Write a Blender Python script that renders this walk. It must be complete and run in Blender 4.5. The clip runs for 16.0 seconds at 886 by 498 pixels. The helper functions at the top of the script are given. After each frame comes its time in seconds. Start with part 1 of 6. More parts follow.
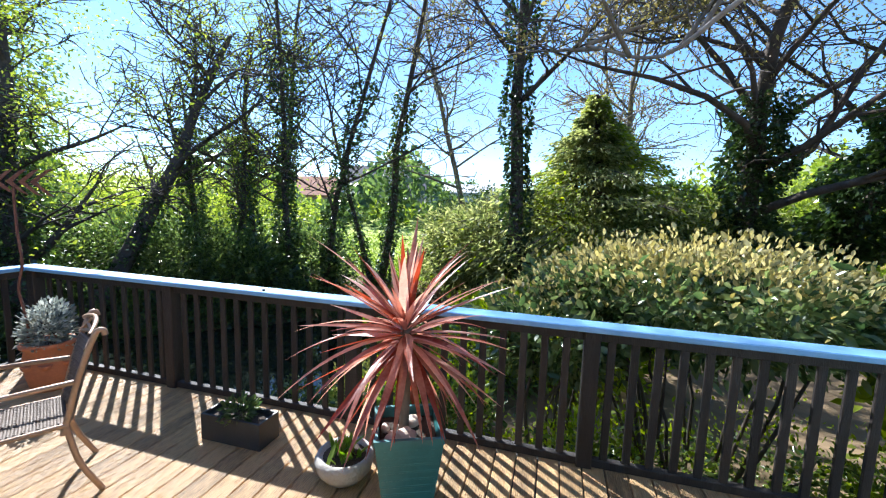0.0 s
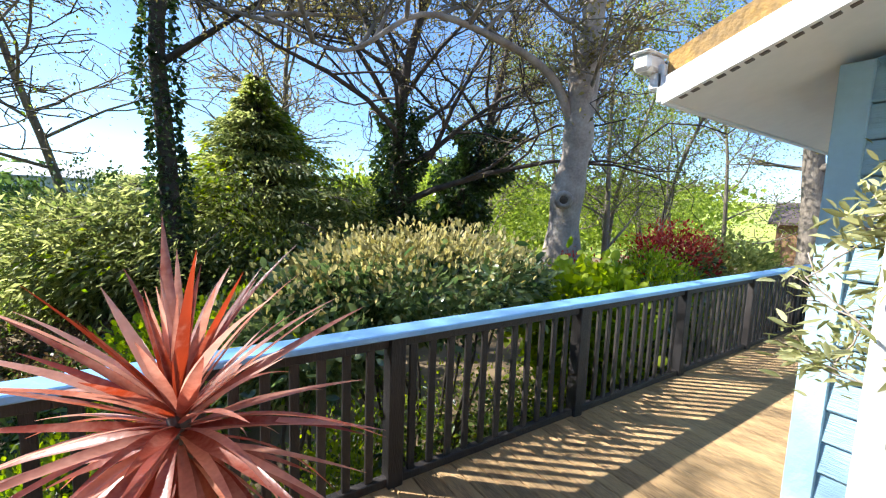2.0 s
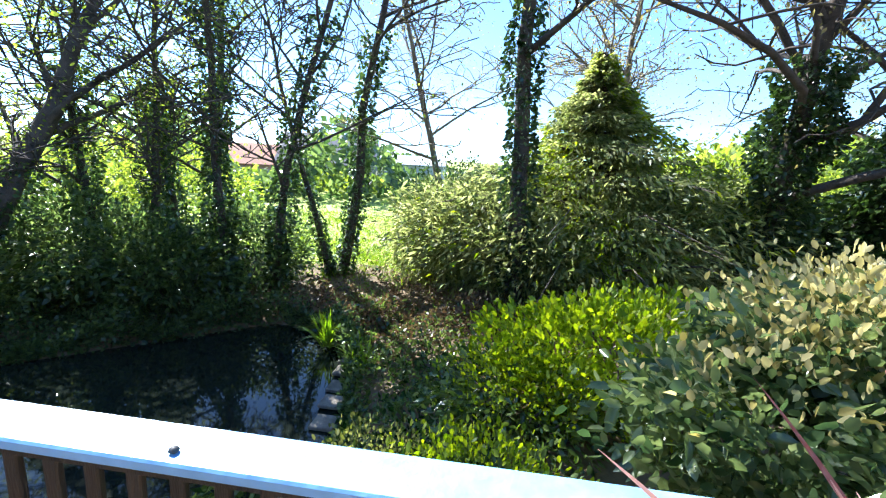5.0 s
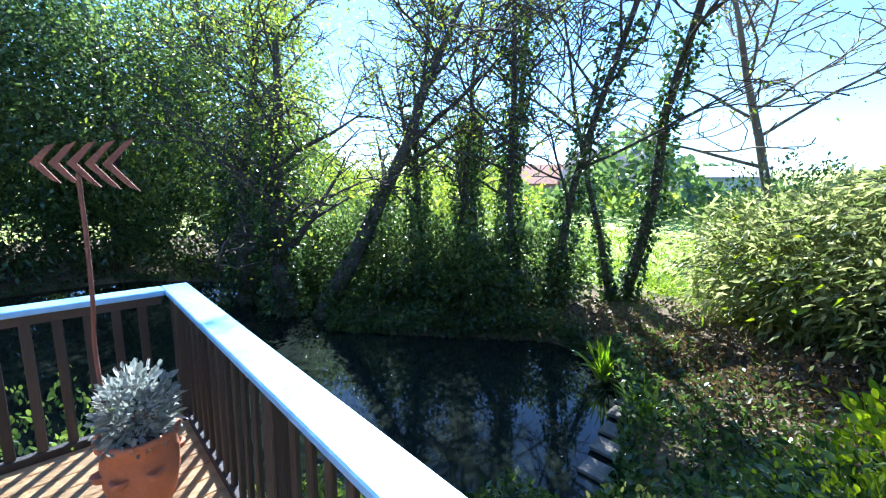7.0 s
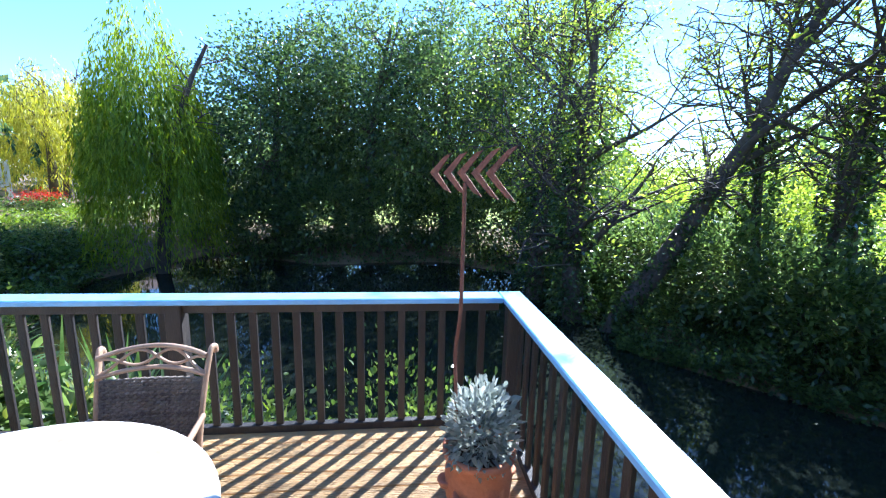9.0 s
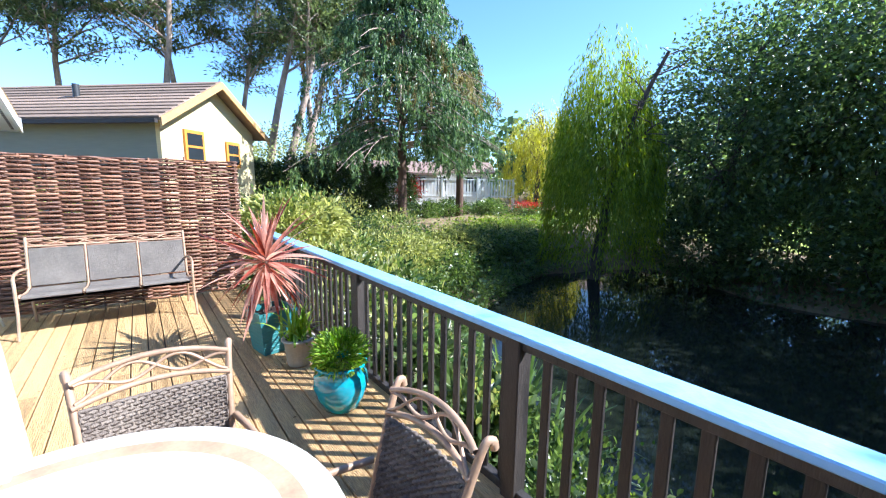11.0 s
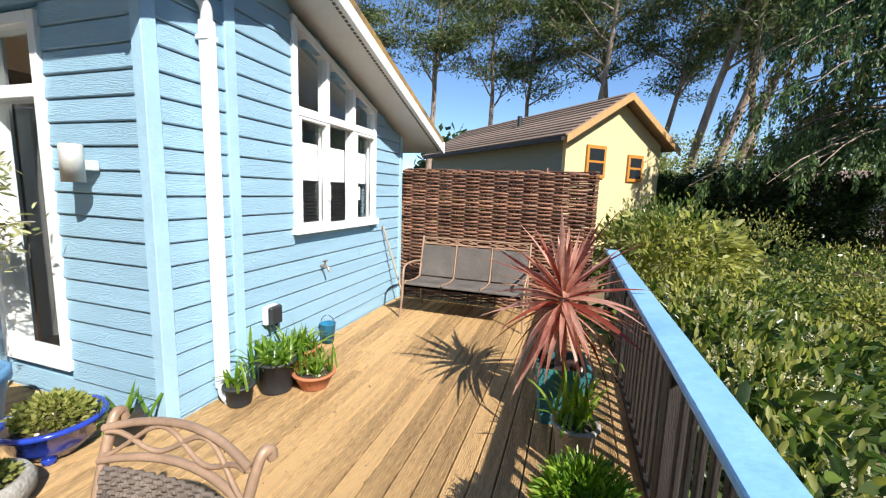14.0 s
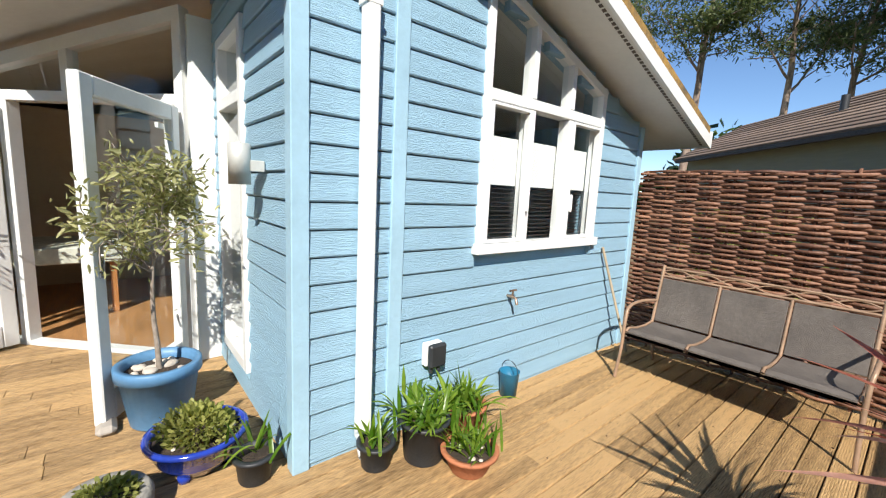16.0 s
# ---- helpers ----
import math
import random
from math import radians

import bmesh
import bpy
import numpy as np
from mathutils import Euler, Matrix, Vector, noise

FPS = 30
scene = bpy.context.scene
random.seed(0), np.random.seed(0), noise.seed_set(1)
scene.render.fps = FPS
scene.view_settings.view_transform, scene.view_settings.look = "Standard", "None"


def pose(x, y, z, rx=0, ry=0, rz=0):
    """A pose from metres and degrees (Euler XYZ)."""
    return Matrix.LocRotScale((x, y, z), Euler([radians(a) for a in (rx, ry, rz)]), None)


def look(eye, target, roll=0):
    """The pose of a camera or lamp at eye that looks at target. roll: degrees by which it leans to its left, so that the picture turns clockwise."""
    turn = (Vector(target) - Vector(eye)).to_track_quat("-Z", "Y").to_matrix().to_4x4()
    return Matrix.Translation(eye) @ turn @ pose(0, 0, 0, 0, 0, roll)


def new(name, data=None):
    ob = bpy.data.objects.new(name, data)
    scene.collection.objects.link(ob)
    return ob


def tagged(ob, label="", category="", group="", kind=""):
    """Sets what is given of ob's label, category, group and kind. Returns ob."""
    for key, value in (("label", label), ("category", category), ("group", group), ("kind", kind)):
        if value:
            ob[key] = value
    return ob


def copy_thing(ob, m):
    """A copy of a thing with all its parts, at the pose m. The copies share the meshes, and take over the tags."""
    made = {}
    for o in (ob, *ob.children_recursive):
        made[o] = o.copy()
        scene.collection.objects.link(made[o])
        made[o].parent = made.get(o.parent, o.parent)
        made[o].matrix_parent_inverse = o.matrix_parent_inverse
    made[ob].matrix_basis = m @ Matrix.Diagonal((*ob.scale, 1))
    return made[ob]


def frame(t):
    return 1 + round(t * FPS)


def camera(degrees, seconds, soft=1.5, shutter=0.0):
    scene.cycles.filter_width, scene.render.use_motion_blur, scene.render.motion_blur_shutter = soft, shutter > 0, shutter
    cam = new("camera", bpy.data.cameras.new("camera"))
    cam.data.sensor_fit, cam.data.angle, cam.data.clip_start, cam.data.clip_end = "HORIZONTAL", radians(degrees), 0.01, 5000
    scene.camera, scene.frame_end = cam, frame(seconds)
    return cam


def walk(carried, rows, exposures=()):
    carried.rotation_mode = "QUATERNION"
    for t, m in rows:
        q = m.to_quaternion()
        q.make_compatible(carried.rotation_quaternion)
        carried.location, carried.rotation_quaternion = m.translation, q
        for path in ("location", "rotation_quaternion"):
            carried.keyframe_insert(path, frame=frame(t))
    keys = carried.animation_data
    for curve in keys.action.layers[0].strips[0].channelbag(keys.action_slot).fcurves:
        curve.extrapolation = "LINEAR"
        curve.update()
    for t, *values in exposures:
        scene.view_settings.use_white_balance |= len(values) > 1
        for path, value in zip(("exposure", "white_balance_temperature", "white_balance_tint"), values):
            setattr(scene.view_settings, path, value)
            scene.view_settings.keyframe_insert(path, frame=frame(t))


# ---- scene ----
cam = camera(95.9, 16.0, 1.2)

EXPO = [(0, 1.48, 5800), (2.5, 1.5, 6250), (5, 2.08, 5750), (7.5, 2.0, 5200), (10, 2.15, 5250), (12.5, 0.95, 6250), (14, 0.78, 6450), (16, 0.5, 6600)]
PATH = [
    (0, (0.004, 0.796, 1.551), (-0.523, 2.711, 1.316), 1.8),
    (0.5, (-0.178, 0.952, 1.557), (-0.197, 2.938, 1.321), 2.0),
    (1, (-0.353, 1.098, 1.556), (0.125, 3.026, 1.327), 1.8),
    (1.5, (-0.53, 1.227, 1.521), (0.323, 3.022, 1.3), 1.9),
    (2, (-0.662, 1.367, 1.53), (0.425, 3.032, 1.31), 2.1),
    (2.5, (-0.769, 1.511, 1.559), (0.438, 3.09, 1.336), 2.1),
    (3, (-0.846, 1.645, 1.561), (0.378, 3.21, 1.338), 2.3),
    (3.5, (-0.949, 1.875, 1.539), (0.104, 3.56, 1.304), 2.1),
    (4, (-1.013, 2.08, 1.54), (-0.422, 3.971, 1.266), 2.7),
    (4.5, (-1.161, 2.269, 1.534), (-0.991, 4.234, 1.204), 3.6),
    (5, (-1.248, 2.397, 1.566), (-1.494, 4.349, 1.209), 2.9),
    (7.5, (-1.586, 2.718, 1.531), (-3.159, 3.912, 1.215), 0.9),
    (8, (-1.682, 2.692, 1.534), (-3.384, 3.691, 1.207), 0.9),
    (8.5, (-1.895, 2.646, 1.515), (-3.753, 3.313, 1.195), 1.2),
    (9, (-2.126, 2.532, 1.576), (-4.086, 2.728, 1.229), 1.3),
    (9.5, (-2.374, 2.533, 1.571), (-4.326, 2.277, 1.22), 1.2),
    (10, (-2.623, 2.484, 1.555), (-4.448, 1.741, 1.208), 1.0),
    (12.3, (-3.656, 2.205, 1.507), (-3.763, 0.228, 1.225), 1.2),
    (12.5, (-3.721, 2.125, 1.519), (-3.694, 0.145, 1.236), 1.3),
    (13, (-3.856, 1.917, 1.501), (-3.617, -0.049, 1.222), 1.5),
    (13.5, (-3.981, 1.658, 1.507), (-3.529, -0.271, 1.229), 1.6),
    (14, (-4.0, 1.378, 1.509), (-3.391, -0.506, 1.225), 2.0),
    (14.5, (-3.946, 1.084, 1.512), (-3.233, -0.763, 1.228), 2.2),
    (15, (-3.891, 0.788, 1.531), (-2.98, -0.968, 1.237), 2.5),
    (15.5, (-3.769, 0.54, 1.507), (-2.556, -1.022, 1.211), 2.7),
    (16, (-3.631, 0.37, 1.507), (-2.109, -0.895, 1.22), 2.8),
]
walk(cam, [(t, look(e, g, r)) for t, e, g, r in PATH], [(t, ev, k, 10) for t, ev, k in EXPO])

# ---- world, sun, exposure ----
SUN_TO = Vector((-0.77, 0.64, 0.85)).normalized()
world = bpy.data.worlds.new("world")
scene.world = world
world.use_nodes = True
wn = world.node_tree.nodes
sky = wn.new("ShaderNodeTexSky")
sky.sky_type = "NISHITA"
sky.sun_disc = False
sky.sun_elevation = math.asin(SUN_TO.z)
sky.sun_rotation = math.atan2(SUN_TO.x, SUN_TO.y)
sky.air_density, sky.dust_density, sky.ozone_density = 0.9, 0.05, 6.0
world.node_tree.links.new(sky.outputs[0], wn["Background"].inputs[0])
wn["Background"].inputs[1].default_value = 0.11
sun = bpy.data.lights.new("sun", "SUN")
sun.energy, sun.angle, sun.color = 5.0, radians(0.53), (1.0, 0.95, 0.87)
sun_ob = new("sun", sun)
sun_ob.matrix_world = look(SUN_TO * 40, (0, 0, 0))


# ---- materials ----
def mat(name, rgb, rough=0.6, var=0.25, scale=6.0, bump=0.0, bump_scale=None, metal=0.0, island=0.0, rand=0.0,
        translucent=0.0, stretch=(1, 1, 1), rgb2=None, spec=0.5, detail=0.0, coat=0.0):
    """A painted or natural surface: base colour with two scales of variation, fine relief, optional leaf translucency."""
    m = bpy.data.materials.new(name)
    m.use_nodes = True
    nt, n = m.node_tree, m.node_tree.nodes
    L = nt.links.new
    p = n["Principled BSDF"]
    p.inputs["Roughness"].default_value = rough
    p.inputs["Metallic"].default_value = metal
    p.inputs["Specular IOR Level"].default_value = spec
    p.inputs["Coat Weight"].default_value = coat
    co = n.new("ShaderNodeTexCoord")
    mp = n.new("ShaderNodeMapping")
    mp.inputs["Scale"].default_value = stretch
    L(co.outputs["Object"], mp.inputs[0])
    big = n.new("ShaderNodeTexNoise")
    big.inputs["Scale"].default_value = scale
    big.inputs["Detail"].default_value = 4
    fine = n.new("ShaderNodeTexNoise")
    fine.inputs["Scale"].default_value = scale * 9
    fine.inputs["Detail"].default_value = 3
    L(mp.outputs[0], big.inputs[0])
    L(mp.outputs[0], fine.inputs[0])
    mixn = n.new("ShaderNodeMath")
    mixn.operation = "MULTIPLY_ADD"
    L(fine.outputs[0], mixn.inputs[0])
    mixn.inputs[1].default_value = 0.45 + detail
    L(big.outputs[0], mixn.inputs[2])
    val = mixn.outputs[0]
    for amount, out in ((island, "Random Per Island"), (rand, "Random")):
        if amount:
            src = n.new("ShaderNodeNewGeometry" if out == "Random Per Island" else "ShaderNodeObjectInfo")
            a = n.new("ShaderNodeMath")
            a.operation = "MULTIPLY_ADD"
            L(src.outputs[out], a.inputs[0])
            a.inputs[1].default_value = amount
            L(val, a.inputs[2])
            val = a.outputs[0]
    ramp = n.new("ShaderNodeValToRGB")
    a, b = ramp.color_ramp.elements
    top = 1.05 + (island + rand)
    a.position, b.position = 0.42, min(1.0, 0.42 + 0.5 * top)
    c2 = rgb2 or tuple(min(1, c * (1 + var)) for c in rgb)
    c1 = tuple(c * (1 - var) for c in rgb)
    a.color, b.color = (*c1, 1), (*c2, 1)
    sc = n.new("ShaderNodeMath")
    sc.operation = "MULTIPLY"
    sc.inputs[1].default_value = 1.0 / top * 1.02
    L(val, sc.inputs[0])
    L(sc.outputs[0], ramp.inputs[0])
    L(ramp.outputs[0], p.inputs["Base Color"])
    rv = n.new("ShaderNodeMath")
    rv.operation = "MULTIPLY_ADD"
    L(big.outputs[0], rv.inputs[0])
    rv.inputs[1].default_value, rv.inputs[2].default_value = 0.25, max(0.02, rough - 0.12)
    L(rv.outputs[0], p.inputs["Roughness"])
    if bump:
        bt = n.new("ShaderNodeTexNoise")
        bt.inputs["Scale"].default_value = bump_scale or scale * 8
        bt.inputs["Detail"].default_value = 5
        L(mp.outputs[0], bt.inputs[0])
        bp = n.new("ShaderNodeBump")
        bp.inputs["Strength"].default_value = bump
        bp.inputs["Distance"].default_value = 0.02
        L(bt.outputs[0], bp.inputs["Height"])
        L(bp.outputs[0], p.inputs["Normal"])
    if translucent:
        tr = n.new("ShaderNodeBsdfTranslucent")
        hs = n.new("ShaderNodeHueSaturation")
        hs.inputs["Saturation"].default_value = 1.15
        hs.inputs["Value"].default_value = 1.9
        L(ramp.outputs[0], hs.inputs["Color"])
        L(hs.outputs[0], tr.inputs[0])
        mx = n.new("ShaderNodeMixShader")
        mx.inputs[0].default_value = translucent
        L(p.outputs[0], mx.inputs[1])
        L(tr.outputs[0], mx.inputs[2])
        L(mx.outputs[0], n["Material Output"].inputs[0])
    return m


def glass_mat(name, tint=(0.9, 0.95, 0.95), rough=0.01):
    m = bpy.data.materials.new(name)
    m.use_nodes = True
    n, L = m.node_tree.nodes, m.node_tree.links.new
    gl = n.new("ShaderNodeBsdfGlossy")
    gl.inputs["Roughness"].default_value = rough
    tr = n.new("ShaderNodeBsdfTransparent")
    tr.inputs[0].default_value = (*tint, 1)
    lw = n.new("ShaderNodeLayerWeight")
    lw.inputs[0].default_value = 0.5
    pw = n.new("ShaderNodeMath")
    pw.operation = "POWER"
    pw.inputs[1].default_value = 4.0
    L(lw.outputs["Facing"], pw.inputs[0])
    fr = n.new("ShaderNodeMath")
    fr.operation = "MULTIPLY_ADD"
    fr.inputs[1].default_value, fr.inputs[2].default_value = 0.9, 0.06
    L(pw.outputs[0], fr.inputs[0])
    mx = n.new("ShaderNodeMixShader")
    L(fr.outputs[0], mx.inputs[0])
    L(tr.outputs[0], mx.inputs[1])
    L(gl.outputs[0], mx.inputs[2])
    L(mx.outputs[0], n["Material Output"].inputs[0])
    return m


M = {}
M["siding"] = mat("blue_siding_paint", (0.29, 0.47, 0.60), 0.55, 0.10, 2.0, 0.5, 14, stretch=(1, 1, 14), rand=0.3)
M["trim_blue"] = mat("blue_trim_paint", (0.36, 0.56, 0.69), 0.45, 0.10, 3, 0.15, 40)
M["cap"] = mat("rail_cap_paint", (0.20, 0.45, 0.78), 0.38, 0.14, 3, 0.25, 18, stretch=(1, 1, 1), rgb2=(0.27, 0.52, 0.82))
M["white"] = mat("white_upvc", (0.80, 0.81, 0.80), 0.35, 0.05, 4, 0.03, 60)
M["soffit"] = mat("soffit_board", (0.74, 0.74, 0.70), 0.5, 0.08, 2, 0.05, 20)
M["deck"] = mat("decking_timber", (0.25, 0.125, 0.042), 0.55, 0.72, 2.4, 0.9, 34, stretch=(9, 0.8, 1), rand=0.42, rgb2=(0.62, 0.40, 0.185), detail=0.7)
M["darkwood"] = mat("dark_stained_timber", (0.018, 0.015, 0.016), 0.6, 0.4, 3, 0.4, 30, stretch=(6, 6, 0.8), rand=0.5, rgb2=(0.058, 0.046, 0.040))
M["willow"] = mat("woven_willow_rod", (0.13, 0.045, 0.025), 0.55, 0.5, 4, 0.4, 60, rand=0.5, rgb2=(0.40, 0.20, 0.12))
M["bronze"] = mat("bronze_painted_metal", (0.36, 0.235, 0.155), 0.42, 0.25, 8, 0.1, 60, metal=0.2)
M["sling"] = mat("grey_sling_mesh", (0.13, 0.112, 0.098), 0.75, 0.3, 4, 0.5, 260)
M["wicker"] = mat("brown_wicker", (0.14, 0.105, 0.085), 0.6, 0.3, 6, 0.5, 220, island=0.6, rgb2=(0.26, 0.21, 0.17))
M["terracotta"] = mat("terracotta_clay", (0.46, 0.17, 0.08), 0.75, 0.22, 6, 0.3, 50)
M["blackpot"] = mat("black_plastic", (0.03, 0.033, 0.037), 0.5, 0.2, 8, 0.1, 60)
M["cobalt"] = mat("cobalt_glaze", (0.02, 0.05, 0.36), 0.18, 0.25, 5, 0.05, 20, coat=0.6)
M["tealglaze"] = mat("turquoise_glaze", (0.02, 0.26, 0.34), 0.16, 0.3, 5, 0.05, 20, coat=0.6)
M["tealpaint"] = mat("teal_ribbed_planter", (0.035, 0.16, 0.17), 0.4, 0.2, 5, 0.1, 40)
M["bluepot"] = mat("mid_blue_pot", (0.10, 0.24, 0.42), 0.45, 0.15, 4, 0.1, 30)
M["soil"] = mat("potting_soil", (0.05, 0.035, 0.025), 0.95, 0.5, 20, 0.8, 90)
M["stone"] = mat("grey_stone", (0.36, 0.34, 0.30), 0.8, 0.3, 9, 0.5, 50, rand=0.5)
M["pebble"] = mat("pale_pebble", (0.55, 0.49, 0.42), 0.7, 0.3, 14, 0.3, 60, rand=0.7, island=0.5)
M["ground"] = mat("garden_ground", (0.05, 0.05, 0.02), 0.95, 0.5, 0.35, 0.9, 12, rgb2=(0.20, 0.14, 0.075), detail=0.4)
M["field"] = mat("meadow_grass", (0.22, 0.30, 0.045), 0.9, 0.3, 0.5, 0.9, 20, rgb2=(0.40, 0.46, 0.085), detail=0.4)
M["bark"] = mat("grey_bark", (0.17, 0.14, 0.11), 0.9, 0.4, 5, 0.9, 22, stretch=(1, 1, 0.35), rgb2=(0.33, 0.28, 0.22))
M["sycbark"] = mat("smooth_grey_bark", (0.26, 0.20, 0.16), 0.8, 0.4, 3, 0.7, 14, rgb2=(0.48, 0.41, 0.34))
M["darkbark"] = mat("dark_bark", (0.055, 0.045, 0.036), 0.9, 0.4, 5, 0.8, 22, rgb2=(0.13, 0.10, 0.08))
M["redbark"] = mat("dark_red_bark", (0.075, 0.040, 0.028), 0.9, 0.4, 4, 0.9, 18, stretch=(1, 1, 0.4), rgb2=(0.17, 0.10, 0.07))
M["pinebark"] = mat("pine_bark", (0.22, 0.15, 0.11), 0.9, 0.4, 4, 0.9, 18, stretch=(1, 1, 0.4), rgb2=(0.42, 0.32, 0.25))


def leafmat(name, a, b, tr=0.35, rough=0.5, spec=0.4):
    return mat(name, a, rough, 0.25, 3.0, 0, island=0.9, translucent=tr, rgb2=b, spec=spec)


M["ivy"] = leafmat("ivy_leaf", (0.028, 0.055, 0.016), (0.10, 0.16, 0.04), 0.3, 0.3, 0.7)
M["spring"] = leafmat("spring_leaf", (0.14, 0.20, 0.035), (0.38, 0.42, 0.09), 0.55)
M["bud"] = leafmat("budding_leaf", (0.16, 0.13, 0.05), (0.34, 0.30, 0.12), 0.5)
M["conifer"] = leafmat("conifer_spray", (0.14, 0.18, 0.055), (0.48, 0.48, 0.21), 0.55)
M["darktree"] = leafmat("dark_evergreen_leaf", (0.040, 0.075, 0.025), (0.19, 0.25, 0.08), 0.5, 0.3, 0.7)
M["photinia"] = leafmat("hedge_leaf", (0.07, 0.12, 0.045), (0.26, 0.31, 0.12), 0.4, 0.25, 0.7)
M["photinia_new"] = leafmat("cream_new_hedge_leaf", (0.34, 0.29, 0.10), (0.66, 0.58, 0.30), 0.45, 0.35)
M["lime"] = leafmat("lime_green_leaf", (0.16, 0.25, 0.015), (0.42, 0.48, 0.04), 0.5)
M["laurel"] = leafmat("laurel_leaf", (0.030, 0.070, 0.018), (0.23, 0.30, 0.075), 0.35, 0.28, 0.7)
M["rhodo"] = leafmat("yellow_green_shrub_leaf", (0.19, 0.22, 0.05), (0.52, 0.50, 0.17), 0.4)
M["red"] = leafmat("red_new_leaf", (0.30, 0.03, 0.03), (0.55, 0.12, 0.09), 0.4)
M["willowleaf"] = leafmat("willow_leaf", (0.14, 0.22, 0.02), (0.34, 0.40, 0.06), 0.5)
M["ywillow"] = leafmat("yellow_willow_leaf", (0.30, 0.30, 0.04), (0.52, 0.48, 0.10), 0.5)
M["yew"] = leafmat("yew_frond", (0.030, 0.070, 0.026), (0.20, 0.29, 0.11), 0.4, 0.4)
M["yewbrown"] = leafmat("bronze_conifer_frond", (0.13, 0.11, 0.04), (0.32, 0.27, 0.12), 0.4)
M["pine"] = leafmat("pine_needles", (0.05, 0.085, 0.03), (0.20, 0.23, 0.09), 0.35)
M["olive"] = leafmat("olive_leaf", (0.22, 0.23, 0.09), (0.60, 0.58, 0.30), 0.4)
M["strap"] = leafmat("strap_leaf", (0.09, 0.20, 0.02), (0.38, 0.50, 0.08), 0.4, 0.3)
M["sedge"] = leafmat("bronze_grass", (0.17, 0.20, 0.05), (0.44, 0.44, 0.14), 0.4)
M["cordyline"] = mat("cordyline_blade", (0.32, 0.075, 0.05), 0.34, 0.3, 6, 0.1, 60, rand=1.0, translucent=0.4, rgb2=(0.80, 0.50, 0.39))
M["flax"] = leafmat("flax_blade", (0.030, 0.075, 0.020), (0.20, 0.28, 0.09), 0.3, 0.3, 0.6)
M["blossom"] = leafmat("cream_blossom", (0.50, 0.48, 0.30), (0.74, 0.70, 0.50), 0.3)
M["bramble"] = leafmat("bramble_litter", (0.09, 0.055, 0.03), (0.22, 0.16, 0.08), 0.3)
M["grass"] = leafmat("grass_blade", (0.10, 0.17, 0.02), (0.30, 0.38, 0.06), 0.4)


# ---- builders ----
def empty(name, at=(0, 0, 0), rz=0.0):
    ob = new(name)
    ob.matrix_world = pose(*at, 0, 0, rz)
    ob.empty_display_size = 0.2
    return ob


def link_mesh(name, me, material, parent=None, m=None):
    if material and not me.materials:
        me.materials.append(material)
    ob = new(name, me)
    if parent:
        ob.parent = parent
    if m is not None:
        ob.matrix_basis = m
    return ob


def part(name, bm, material, parent=None, label="", m=None, smooth=False):
    me = bpy.data.meshes.new(name)
    if smooth:
        for f in bm.faces:
            f.smooth = True
    bm.to_mesh(me)
    bm.free()
    ob = link_mesh(name, me, material, parent, m)
    return tagged(ob, label)


def np_mesh(name, V, F, material, parent=None, label="", m=None, smooth=False):
    V, F = np.asarray(V, dtype=np.float32), np.asarray(F, dtype=np.int32)
    me = bpy.data.meshes.new(name)
    k = F.shape[1]
    me.vertices.add(len(V))
    me.vertices.foreach_set("co", V.ravel())
    me.loops.add(F.size)
    me.loops.foreach_set("vertex_index", F.ravel())
    me.polygons.add(len(F))
    me.polygons.foreach_set("loop_start", np.arange(0, F.size, k, dtype=np.int32))
    me.polygons.foreach_set("loop_total", np.full(len(F), k, dtype=np.int32))
    if smooth:
        me.polygons.foreach_set("use_smooth", np.ones(len(F), dtype=bool))
    me.update(calc_edges=True)
    return tagged(link_mesh(name, me, material, parent, m), label)


def box_bm(bm, x0, x1, y0, y1, z0, z1, bevel=0.0, m=None):
    vs = [bm.verts.new((x, y, z)) for x in (x0, x1) for y in (y0, y1) for z in (z0, z1)]
    if m is not None:
        for v in vs:
            v.co = m @ v.co
    fs = [bm.faces.new([vs[i] for i in q]) for q in ((0, 1, 3, 2), (4, 6, 7, 5), (0, 4, 5, 1), (2, 3, 7, 6), (0, 2, 6, 4), (1, 5, 7, 3))]
    if bevel:
        es = list({e for f in fs for e in f.edges})
        bmesh.ops.bevel(bm, geom=es, offset=bevel, segments=1, affect="EDGES")
    return bm


def box(name, x0, x1, y0, y1, z0, z1, material, parent=None, bevel=0.004, label="", m=None):
    return part(name, box_bm(bmesh.new(), x0, x1, y0, y1, z0, z1, bevel), material, parent, label, m)


def prism(name, poly, axis, a, b, material, parent=None, label="", m=None):
    """A slab: the outline poly in the two other axes, drawn out along axis from a to b."""
    bm = bmesh.new()
    def at(u, v, w):
        return {"x": (w, u, v), "y": (u, w, v), "z": (u, v, w)}[axis]
    lo = [bm.verts.new(at(u, v, a)) for u, v in poly]
    hi = [bm.verts.new(at(u, v, b)) for u, v in poly]
    bm.faces.new(lo)
    bm.faces.new(hi[::-1])
    for i in range(len(poly)):
        j = (i + 1) % len(poly)
        bm.faces.new((lo[i], hi[i], hi[j], lo[j]))
    bmesh.ops.recalc_face_normals(bm, faces=bm.faces)
    return part(name, bm, material, parent, label, m)


